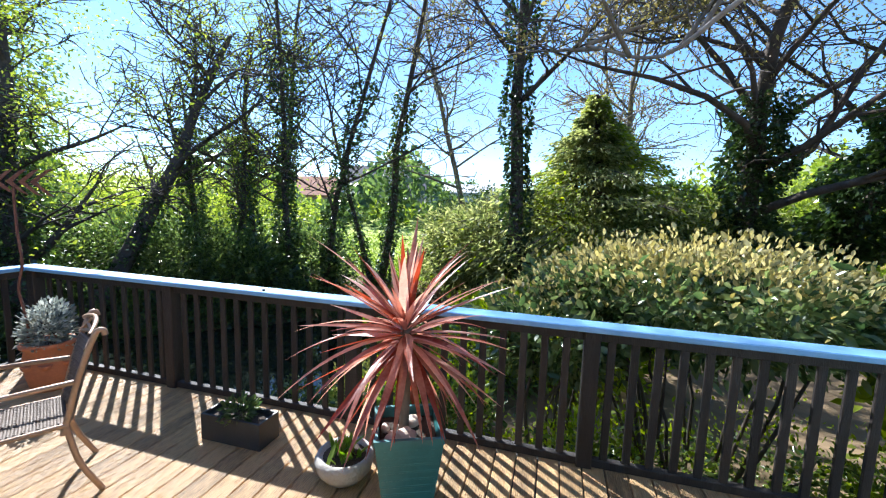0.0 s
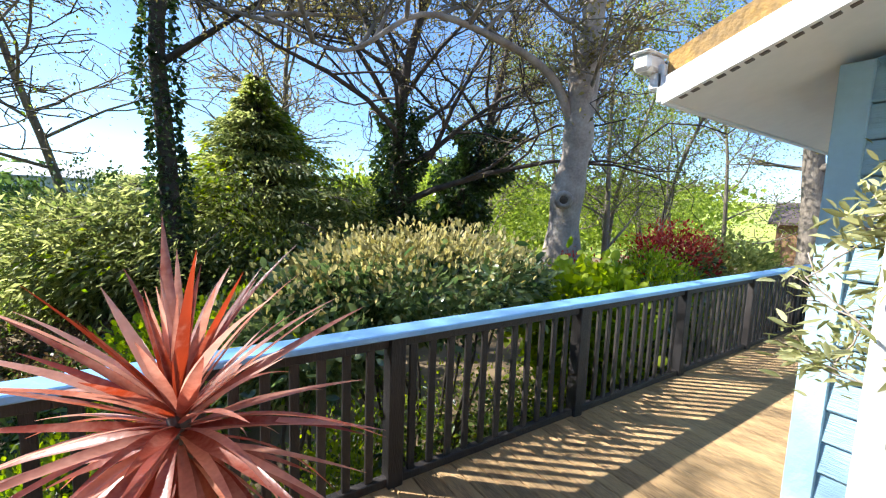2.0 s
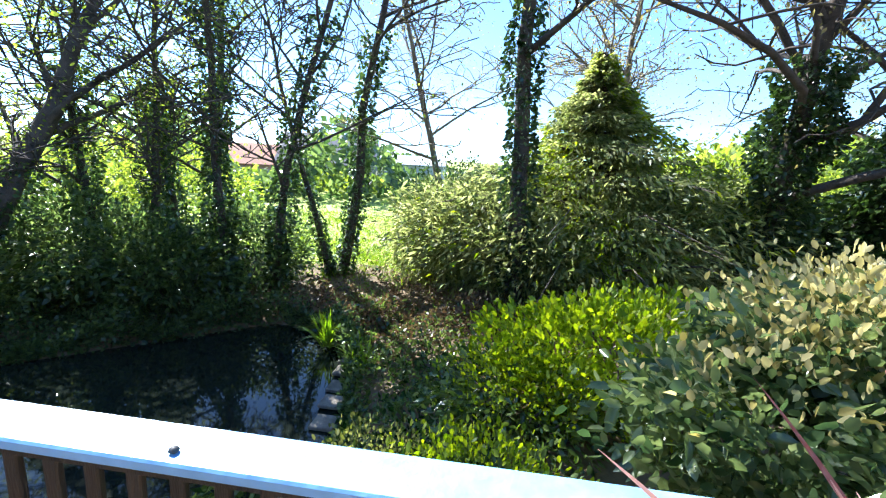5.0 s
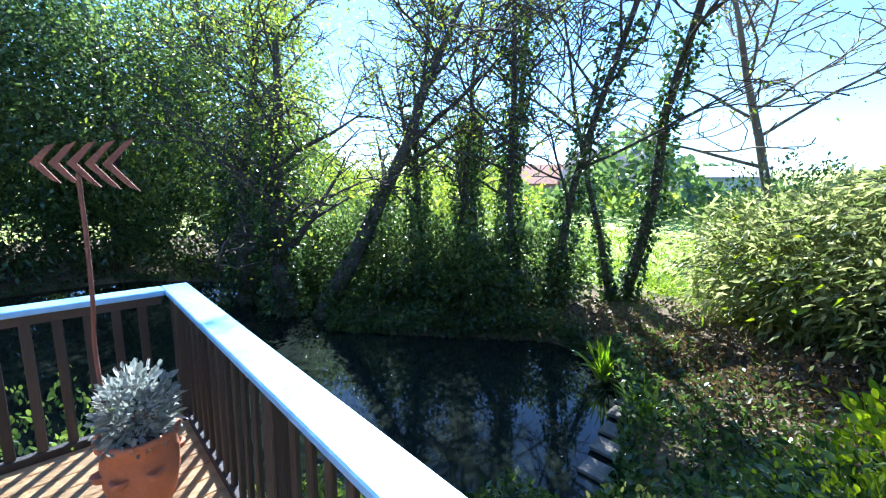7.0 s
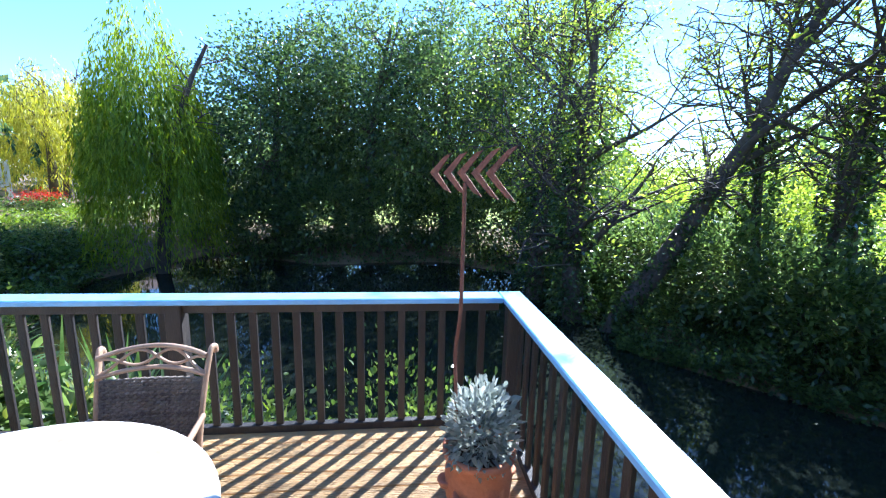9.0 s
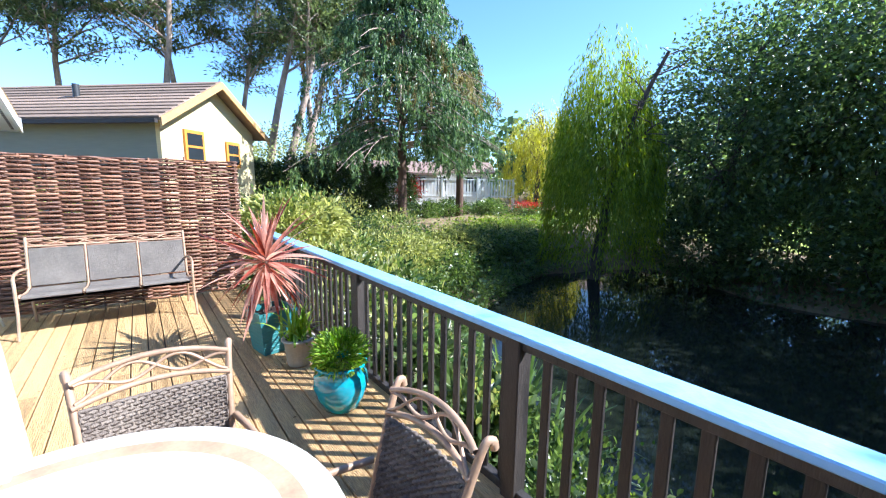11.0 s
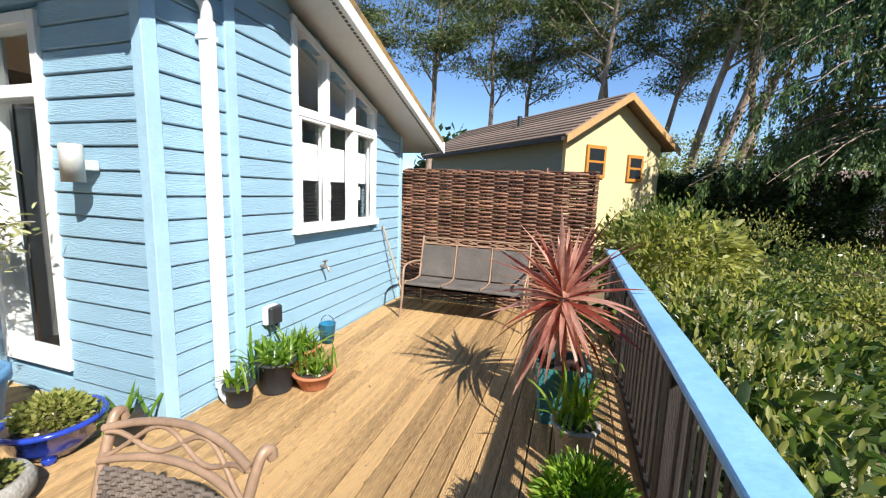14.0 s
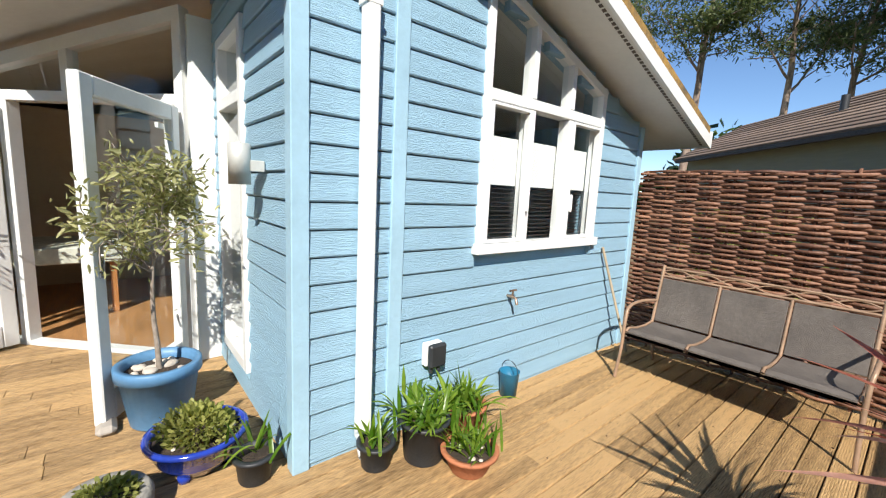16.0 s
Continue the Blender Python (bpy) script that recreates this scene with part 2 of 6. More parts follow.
def lathe(name, prof, material, parent=None, seg=28, label="", m=None):
    """A turned shape from (radius, height) pairs, open where the profile ends off the axis."""
    V, F = [], []
    for r, z in prof:
        for i in range(seg):
            a = 2 * math.pi * i / seg
            V.append((r * math.cos(a), r * math.sin(a), z))
    for k in range(len(prof) - 1):
        for i in range(seg):
            j = (i + 1) % seg
            F.append((k * seg + i, k * seg + j, (k + 1) * seg + j, (k + 1) * seg + i))
    return np_mesh(name, V, F, material, parent, label, m, smooth=True)


def tube_np(pts, radii, sides=6):
    P = np.asarray(pts, dtype=float)
    n = len(P)
    T = np.gradient(P, axis=0)
    T /= np.linalg.norm(T, axis=1)[:, None] + 1e-9
    ref = np.array([0, 0, 1.0]) if abs(T[0][2]) < 0.9 else np.array([1.0, 0, 0])
    A = np.cross(T, ref)
    A /= np.linalg.norm(A, axis=1)[:, None] + 1e-9
    B = np.cross(T, A)
    ang = np.arange(sides) * 2 * math.pi / sides
    R = np.asarray(radii, dtype=float)
    V = P[:, None, :] + R[:, None, None] * (np.cos(ang)[None, :, None] * A[:, None, :] + np.sin(ang)[None, :, None] * B[:, None, :])
    k = np.arange(n - 1)[:, None] * sides
    i = np.arange(sides)[None, :]
    j = (i + 1) % sides
    F = np.stack([k + i, k + j, k + sides + j, k + sides + i], axis=-1).reshape(-1, 4)
    return V.reshape(-1, 3), F


def join_np(pieces):
    Vs, Fs, o = [], [], 0
    for V, F in pieces:
        Vs.append(V)
        Fs.append(F + o)
        o += len(V)
    return np.concatenate(Vs), np.concatenate(Fs)


def tube(name, pts, r, material, parent=None, sides=8, label="", m=None):
    radii = r if hasattr(r, "__len__") else [r] * len(pts)
    V, F = tube_np(pts, radii, sides)
    return np_mesh(name, V, F, material, parent, label, m, smooth=True)


def smooth_path(pts, n=16):
    """A rounded path through the points."""
    P = [Vector(p) for p in pts]
    P = [P[0] * 2 - P[1]] + P + [P[-1] * 2 - P[-2]]
    out = []
    for k in range(1, len(P) - 2):
        for i in range(n):
            u = i / n
            a, b, c, d = P[k - 1:k + 3]
            out.append(0.5 * ((2 * b) + (c - a) * u + (2 * a - 5 * b + 4 * c - d) * u * u + (3 * b - 3 * c + d - a) * u ** 3))
    out.append(P[-2])
    return out


def leaf_np(rng, C, D, size, width=0.45, droop=0.15, jitter=0.35):
    """Folded leaves: a base at each C, pointing along D, four corners each."""
    n = len(C)
    D = D + rng.normal(0, jitter, (n, 3))
    D /= np.linalg.norm(D, axis=1)[:, None] + 1e-9
    U = rng.normal(0, 1, (n, 3))
    S = np.cross(D, U)
    S /= np.linalg.norm(S, axis=1)[:, None] + 1e-9
    s = size * rng.uniform(0.6, 1.3, n)[:, None]
    tip = C + D * s
    tip[:, 2] -= droop * s[:, 0]
    mid = C + D * s * 0.45
    N = np.cross(S, D)
    V = np.stack([C, mid + S * s * width * 0.5 + N * s * 0.06, tip, mid - S * s * width * 0.5 + N * s * 0.06], axis=1).reshape(-1, 3)
    F = np.arange(n * 4).reshape(n, 4)
    return V, F


def fine_leaf_np(rng, C, D, size, width=0.45, droop=0.15, jitter=0.35):
    """Leaves with a rounded outline, folded along the midrib: two halves each."""
    n = len(C)
    D = D + rng.normal(0, jitter, (n, 3))
    D /= np.linalg.norm(D, axis=1)[:, None] + 1e-9
    S = np.cross(D, rng.normal(0, 1, (n, 3)))
    S /= np.linalg.norm(S, axis=1)[:, None] + 1e-9
    N = np.cross(S, D)
    s = size * rng.uniform(0.55, 1.3, n)[:, None]
    w = s * width * 0.5
    tip = C + D * s
    tip[:, 2] -= droop * s[:, 0]
    a, b = C + D * s * 0.28, C + D * s * 0.68
    b[:, 2] -= droop * 0.3 * s[:, 0]
    up = N * s * 0.07
    V = np.stack([C, a + S * w * 0.95 + up, b + S * w * 0.85 + up, tip, b - S * w * 0.85 + up, a - S * w * 0.95 + up], axis=1).reshape(-1, 3)
    o = np.arange(n)[:, None] * 6
    F = np.concatenate([o + np.array([[0, 1, 2, 3]]), o + np.array([[0, 3, 4, 5]])], axis=0)
    return V, F


def blob_points(rng, n, centre, radii, shell=0.55, lumps=9, lump=0.35):
    """Points in the outer shell of a lumpy, uneven crown, with the way outwards."""
    d = rng.normal(0, 1, (n, 3))
    d /= np.linalg.norm(d, axis=1)[:, None]
    L = rng.normal(0, 1, (lumps, 3))
    L /= np.linalg.norm(L, axis=1)[:, None]
    amp = rng.uniform(-0.6, 1.0, lumps)
    w = np.exp(-6 * (1 - d @ L.T)) @ amp
    r = (1 + lump * w) * (shell + (1 - shell) * rng.uniform(0, 1, n) ** 0.6)
    return np.asarray(centre) + d * r[:, None] * np.asarray(radii), d


def cluster_points(rng, n_clumps, per, centre, radii, spread, shell=0.5, flat=0.7):
    """Clumps of points with gaps between them."""
    P, D = blob_points(rng, n_clumps, centre, radii, shell)
    Q = np.repeat(P, per, axis=0) + rng.normal(0, 1, (n_clumps * per, 3)) * np.array([spread, spread, spread * flat])
    return Q, np.repeat(D, per, axis=0)


# ---- ground and pond ----
POND = [(-3.0, 6.3), (-3.4, 7.7), (-4.2, 9.0), (-5.3, 9.4), (-6.6, 8.2), (-7.8, 7.2), (-8.8, 6.4), (-10.5, 7.0), (-13.5, 7.4),
        (-16.5, 4), (-16, -0.5), (-18, -4.6), (-14, -6.0), (-11.8, -5.4), (-9.2, -4.0), (-7.6, -2.2), (-6.4, 0), (-5.7, 2.5), (-5.0, 4.4), (-3.8, 5.0)]
WATER_Z = -1.5


def pond_depth(X, Y):
    """Signed distance to the pond's edge: negative inside."""
    P = np.array(POND)
    Q = np.roll(P, -1, axis=0)
    best = np.full(X.shape, 1e9)
    inside = np.zeros(X.shape, bool)
    for (ax, ay), (bx, by) in zip(P, Q):
        ex, ey = bx - ax, by - ay
        t = np.clip(((X - ax) * ex + (Y - ay) * ey) / (ex * ex + ey * ey), 0, 1)
        best = np.minimum(best, np.hypot(X - ax - t * ex, Y - ay - t * ey))
        cross = (ay > Y) != (by > Y)
        with np.errstate(divide="ignore", invalid="ignore"):
            inside ^= cross & (X < (bx - ax) * (Y - ay) / (by - ay) + ax)
    return np.where(inside, -best, best)


def smoothstep(v, a, b):
    u = np.clip((v - a) / (b - a), 0, 1)
    return u * u * (3 - 2 * u)


def ground_z(X, Y):
    X, Y = np.asarray(X, float), np.asarray(Y, float)
    land = -0.95 + 1.05 * smoothstep(-Y, 3, 12) + 0.35 * smoothstep(X, 2, 9)
    far = np.hypot(X, Y)
    land = land + 0.9 * smoothstep(far, 25, 60) + 16 * smoothstep(Y + 0.4 * np.abs(X), 120, 420)
    land = land + 0.06 * np.sin(X * 1.7 + 0.5 * Y) * np.cos(Y * 1.3) + 0.03 * np.sin(X * 4.1) * np.sin(Y * 3.7)
    d = pond_depth(X, Y)
    land = -1.38 + (land + 1.38) * smoothstep(d, 0.2, 3.2)
    k = smoothstep(d, -0.35, 0.3)
    return -2.3 * (1 - k) + land * k


def gz(x, y):
    return float(ground_z(np.array([x]), np.array([y]))[0])


g = np.concatenate([-np.geomspace(1200, 30, 26), np.linspace(-28, 28, 140), np.geomspace(30, 1200, 26)])
GX, GY = np.meshgrid(g, g, indexing="ij")
GZ = ground_z(GX, GY)
k = len(g)
idx = np.arange(k * k).reshape(k, k)
GF = np.stack([idx[:-1, :-1], idx[1:, :-1], idx[1:, 1:], idx[:-1, 1:]], axis=-1).reshape(-1, 4)
ground = np_mesh("ground", np.stack([GX, GY, GZ], -1).reshape(-1, 3), GF, M["ground"], smooth=True)
tagged(ground, "earth and rough grass round the pond", "ground", kind="structure")
ground.data.materials.append(M["field"])
cx, cy = GX[:-1, :-1].ravel(), GY[:-1, :-1].ravel()
meadow = ((cy > 12.5) | ((np.hypot(cx, cy) > 24) & (cy > -12))).astype(np.int32)
ground.data.polygons.foreach_set("material_index", meadow)

wm = bpy.data.materials.new("pond_water")
wm.use_nodes = True
wp = wm.node_tree.nodes["Principled BSDF"]
wp.inputs["Base Color"].default_value = (0.012, 0.016, 0.012, 1)
wp.inputs["Roughness"].default_value = 0.04
wp.inputs["IOR"].default_value = 1.33
wt = wm.node_tree.nodes.new("ShaderNodeTexNoise")
wt.inputs["Scale"].default_value = 2.2
wb = wm.node_tree.nodes.new("ShaderNodeBump")
wb.inputs["Strength"].default_value = 0.12
wb.inputs["Distance"].default_value = 0.05
wm.node_tree.links.new(wt.outputs[0], wb.inputs["Height"])
wm.node_tree.links.new(wb.outputs[0], wp.inputs["Normal"])
water = np_mesh("water", [(-22, -9, WATER_Z), (0, -9, WATER_Z), (0, 13, WATER_Z), (-22, 13, WATER_Z)], [(0, 1, 2, 3)], wm)
tagged(water, "dark still pond water with soft reflections", "water", kind="structure")

# ---- the house ----
XW, YC, XD, YR = -1.69, -0.31, 1.62, 1.89   # window wall, recess corner, front wall and its corner
RIDGE_Y, RIDGE_Z, SLOPE, SLOPE_N = -0.93, 3.205, 0.325, 0.358


def roof_z(y):
    return RIDGE_Z - (SLOPE if y < RIDGE_Y else SLOPE_N) * abs(y - RIDGE_Y)


def wall_x(name, x0, x1, y0, y1, holes=(), z0=0.0, label=""):
    """A wall across x, under the roof's slopes from y0 to y1, with rectangular or sloping openings (y0, y1, z0, z1 at y0, z1 at y1)."""
    cuts = sorted({y0, y1, *[h for hole in holes for h in hole[:2]], *([RIDGE_Y] if y0 < RIDGE_Y < y1 else [])})
    bm = bmesh.new()
    for a, b in zip(cuts, cuts[1:]):
        mid = (a + b) / 2
        spans, low = [], (z0, z0)
        for h0, h1, hz0, hza, hzb in sorted(holes, key=lambda h: h[2]):
            if h0 <= mid <= h1:
                f = lambda y: hza + (hzb - hza) * (y - h0) / (h1 - h0)
                spans.append((low, (hz0, hz0)))
                low = (f(a), f(b))
        spans.append((low, (roof_z(a) - 0.05, roof_z(b) - 0.05)))
        for (la, lb), (ha, hb) in spans:
            if ha - la < 0.005 and hb - lb < 0.005:
                continue
            c = [(x, y, z) for x in (x0, x1) for y, z in ((a, la), (b, lb), (b, hb), (a, ha))]
            v = [bm.verts.new(p) for p in c]
            for q in ((0, 1, 2, 3), (7, 6, 5, 4), (0, 4, 5, 1), (1, 5, 6, 2), (2, 6, 7, 3), (3, 7, 4, 0)):
                bm.faces.new([v[i] for i in q])
    bmesh.ops.recalc_face_normals(bm, faces=bm.faces)
    ob = part(name, bm, M["siding"])
    return tagged(ob, label or "house wall of light blue painted timber boards", "wall", kind="structure")


WIN = (-2.96, -1.50, 1.10, 2.42, 2.885)      # the window's opening: y0, y1, sill, head at y0, head at y1
wall_window = wall_x("wall_west", XW + 0.03, XW + 0.18, -3.70, YC, [WIN])
# recess wall with its tall side light
SL = (-0.86, -0.16, 0.22, 2.50)
def wall_y(name, y0, y1, x0, x1, ztop, hole=None, label=""):
    bm = bmesh.new()
    if hole:
        hx0, hx1, hz0, hz1 = hole
        for a, b, lo, hi in ((x0, hx0, 0, ztop), (hx1, x1, 0, ztop), (hx0, hx1, 0, hz0), (hx0, hx1, hz1, ztop)):
            box_bm(bm, a, b, y0, y1, lo, hi)
    else:
        box_bm(bm, x0, x1, y0, y1, 0, ztop)
    ob = part(name, bm, M["siding"])
    return tagged(ob, label or "house wall of light blue painted timber boards", "wall", kind="structure")


wall_y("wall_recess", YC - 0.15, YC - 0.03, XW + 0.18, 0.10, roof_z(YC) - 0.06, SL)
wall_y("wall_north", YR - 0.15, YR - 0.03, XD + 0.15, 7.6, roof_z(YR) - 0.06)
wall_y("wall_south", -3.70, -3.58, XW + 0.18, 7.6, roof_z(-3.6) - 0.06)
wall_x("wall_front", XD + 0.03, XD + 0.15, 1.25, YR - 0.03)
wall_x("wall_east", 7.45, 7.6, -3.58, YR - 0.15)


def boards_x(wall, x, y0, y1, z0, z1, hole=None, pitch=0.1405, out=-1):
    """Lapped boards, one by one, on a wall across x, cut round the hole and under the slope."""
    n = int((z1 - z0) / pitch) + 1
    for i in range(n):
        a = z0 + i * pitch
        b = a + pitch - 0.007
        segs = [(y0, y1)]
        if hole and b > hole[2] and a < max(hole[3], hole[4]):
            h0, h1, hz, ha, hb = hole
            cut = h0 if b < ha else h0 + (b - ha) / (hb - ha) * (h1 - h0)
            segs = [(y0, min(cut, h1)), (h1, y1)]
        for s0, s1 in segs:
            # keep under the roof: the lower end of a board is cut where the slope comes down
            lo = RIDGE_Y - (RIDGE_Z - 0.06 - b) / SLOPE
            hi = RIDGE_Y + (RIDGE_Z - 0.06 - b) / SLOPE_N
            s0, s1 = max(s0, lo), min(s1, hi)
            if s1 - s0 < 0.06:
                continue
            bm = bmesh.new()
            t0, t1 = 0.026, 0.012
            c = [(x + out * t, y, z) for y in (s0, s1) for t, z in ((-0.03, a), (t0 - 0.006, a), (t0, a + 0.008), (t1, b), (-0.03, b))]
            v = [bm.verts.new(p) for p in c]
            bm.faces.new(v[:5])
            bm.faces.new(v[5:][::-1])
            for q in range(5):
                r = (q + 1) % 5
                bm.faces.new((v[q], v[5 + q], v[5 + r], v[r]))
            bmesh.ops.recalc_face_normals(bm, faces=bm.faces)
            part("board", bm, M["siding"], wall)


def boards_y(wall, y, x0, x1, z0, z1, hole=None, pitch=0.1405):
    n = int((z1 - z0) / pitch) + 1
    for i in range(n):
        a, b = z0 + i * pitch, z0 + (i + 1) * pitch - 0.007
        segs = [(x0, x1)]
        if hole and b > hole[2] and a < hole[3]:
            segs = [(x0, hole[0]), (hole[1], x1)]
        for s0, s1 in segs:
            if s1 - s0 < 0.03:
                continue
            bm = bmesh.new()
            c = [(x, y + t, z) for x in (s0, s1) for t, z in ((-0.03, a), (0.020, a), (0.026, a + 0.008), (0.012, b), (-0.03, b))]
            v = [bm.verts.new(p) for p in c]
            bm.faces.new(v[:5])
            bm.faces.new(v[5:][::-1])
            for q in range(5):
                r = (q + 1) % 5
                bm.faces.new((v[q], v[5 + q], v[5 + r], v[r]))
            bmesh.ops.recalc_face_normals(bm, faces=bm.faces)
            part("board", bm, M["siding"], wall)


# interior floor, ceiling and inner walls
floor_in = prism("floor_indoor", [(XW + 0.18, -3.58), (7.45, -3.58), (7.45, YR - 0.15), (1.63, YR - 0.15), (1.63, 1.30), (0.22, -0.11), (0.10, -0.34), (XW + 0.18, -0.37)], "z", -0.06, 0.03, mat("oak_floor", (0.42, 0.22, 0.09), 0.4, 0.25, 2, 0.1, 20, stretch=(1, 8, 1)))
tagged(floor_in, "warm oak board floor inside the house", "floor", kind="structure")
inner = mat("cream_plaster", (0.62, 0.54, 0.42), 0.8, 0.06, 2, 0.1, 30)
ip = box("wall_partition", 3.6, 3.72, -3.56, YR - 0.16, 0.03, 2.3, inner, bevel=0)
tagged(ip, "cream plastered partition wall inside the house", "wall", kind="structure")

# roof: two slopes, the west edge stepped back over the doors
roofm = mat("lichened_roof_felt", (0.16, 0.13, 0.10), 0.9, 0.4, 3, 0.6, 40, rgb2=(0.52, 0.30, 0.06))


def roof_slab(name, xa, xb, ya, yb):
    za, zb = roof_z(ya), roof_z(yb)
    ob = prism(name, [(ya, za + 0.02), (yb, zb + 0.02), (yb, zb + 0.17), (ya, za + 0.17)], "x", xa, xb, roofm)
    return tagged(ob, "shallow pitched roof with lichen on its edge", "roof", kind="structure")


def soffit_slab(name, xa, xb, ya, yb):
    za, zb = roof_z(ya), roof_z(yb)
    ob = prism(name, [(ya, za - 0.02), (yb, zb - 0.02), (yb, zb + 0.016), (ya, za + 0.016)], "x", xa, xb, M["soffit"])
    return tagged(ob, "white painted soffit boards under the roof", "soffit", kind="structure")


def barge(name, x, ya, yb, drop=0.14):
    za, zb = roof_z(ya), roof_z(yb)
    ob = prism(name, [(ya, za - drop + 0.10), (yb, zb - drop + 0.10), (yb, zb + 0.07), (ya, za + 0.07)], "x", x - 0.025, x - 0.002, M["white"])
    return tagged(ob, "white bargeboard along the gable edge", "bargeboard", kind="structure")


XO, XO2 = -2.10, 1.09
for nm, xa, ya, yb in (("roof_south", XO, -4.33, RIDGE_Y), ("roof_middle", XO, RIDGE_Y, 0.15), ("roof_north", XO2, 1.10, 2.35), ("roof_porch", -0.25, 0.15, 1.10)):
    roof_slab(nm, xa, 7.9, ya, yb)
    soffit_slab(nm.replace("roof", "soffit"), xa, 7.9, ya, yb)
    barge(nm.replace("roof", "bargeboard"), xa, ya, yb)
for nm, y, x0 in (("fascia_south", -4.33, XO), ("fascia_north", 2.35, XO2)):
    z = roof_z(y)
    y0, y1 = (y - 0.03, y - 0.002) if y < 0 else (y + 0.002, y + 0.03)
    tagged(box(nm, x0 - 0.02, 7.9, y0, y1, z - 0.03, z + 0.13, M["white"]), "white fascia board at the eaves", "fascia", kind="structure")


# ---- the deck and its rails ----
deck = box("floor", -4.51, 7.2, -3.99, 3.24, -0.16, -0.034, M["darkwood"], bevel=0)
tagged(deck, "raised timber deck of worn brown boards", "deck", kind="structure")
PITCH = 0.128


def deck_board(x, y0, y1):
    bm = bmesh.new()
    w = PITCH / 2 - 0.0045
    prof = [(-w, -0.03), (-w, -0.004), (-w + 0.004, 0)]
    for i in range(9):
        u = -w + 0.012 + i * (2 * w - 0.024) / 8
        prof += [(u - 0.003, 0), (u, -0.0025), (u + 0.003, 0)]
    prof += [(w - 0.004, 0), (w, -0.004), (w, -0.03)]
    lo = [bm.verts.new((u, y0, z)) for u, z in prof]
    hi = [bm.verts.new((u, y1, z)) for u, z in prof]
    for i in range(len(prof) - 1):
        bm.faces.new((lo[i], lo[i + 1], hi[i + 1], hi[i]))
    bm.faces.new(lo[::-1])
    bm.faces.new(hi)
    return part("plank", bm, M["deck"], deck, m=Matrix.Translation((x, 0, 0)))


def lay_deck():
    x, i = -4.42, 0
    rng = random.Random(4)
    while x < 7.1:
        if x < 1.5:
            cuts = [-3.96, -3.96 + rng.uniform(1.6, 2.6), rng.uniform(0.5, 1.6), 3.22]
        else:
            cuts = [1.9, 3.22]
        for a, b in zip(cuts, cuts[1:]):
            if x > XW + 0.05 and b < YC:
                continue
            lo = a
            if XW < x < 1.5 and a < YC:
                lo = YC - 0.02
            if b - lo > 0.05:
                deck_board(x, lo + 0.002, b - 0.002)
        x += PITCH
        i += 1


RAIL_Z = 0.873


def baluster_mesh():
    bm = box_bm(bmesh.new(), -0.022, 0.022, -0.011, 0.011, 0.04, RAIL_Z - 0.065, 0.004)
    me = bpy.data.meshes.new("baluster")
    bm.to_mesh(me)
    bm.free()
    me.materials.append(M["darkwood"])
    return me


def rail(name, x0, y0, x1, y1, posts, gap=0.125, cap_w=0.146, label="", start=-0.075):
    """A deck rail from one end to the other: blue cap, dark top and bottom rails, posts and balusters."""
    L = math.hypot(x1 - x0, y1 - y0)
    m = Matrix.Translation((x0, y0, 0)) @ Matrix.Rotation(math.atan2(y1 - y0, x1 - x0), 4, "Z")
    top = empty(name)
    top.matrix_world = m
    box("rail_cap", start, L, -cap_w / 2, cap_w / 2, RAIL_Z - 0.034, RAIL_Z, M["cap"], top, 0.006, "light blue painted top board")
    box("top_rail", 0, L - 0.02, -0.022, 0.022, RAIL_Z - 0.095, RAIL_Z - 0.035, M["darkwood"], top, 0.004)
    box("bottom_rail", 0, L - 0.02, -0.024, 0.024, 0.0, 0.05, M["darkwood"], top, 0.004)
    me = baluster_mesh()
    d = 0.10
    while d < L - 0.08:
        if all(abs(d - p) > 0.075 for p in posts):
            b = new("baluster", me)
            b.parent = top
            b.matrix_basis = Matrix.Translation((d, 0, 0))
        d += gap
    for p in posts:
        box("post", p - 0.045, p + 0.045, -0.045, 0.045, -0.9, RAIL_Z - 0.036, M["darkwood"], top, 0.006)
    return tagged(top, label, "railing", kind="structure")


rail("railing_north", -4.479, 3.209, 6.9, 3.209, [0.05, 1.6, 3.2, 4.74, 6.25, 7.75, 9.25, 10.7, 11.3],
     label="deck railing with light blue cap board and dark balusters")
rail("railing_west", -4.479, 3.122, -4.479, -3.92, [1.9, 3.6, 5.2, 6.9], start=-0.012,
     label="deck railing with light blue cap board and dark balusters")
box("end_panel", 6.86, 6.95, 2.66, 3.10, -0.02, RAIL_Z - 0.04, M["trim_blue"], None, 0.006)
tagged(bpy.data.objects["end_panel"], "blue painted gate panel at the end of the railing", "gate panel", kind="structure")

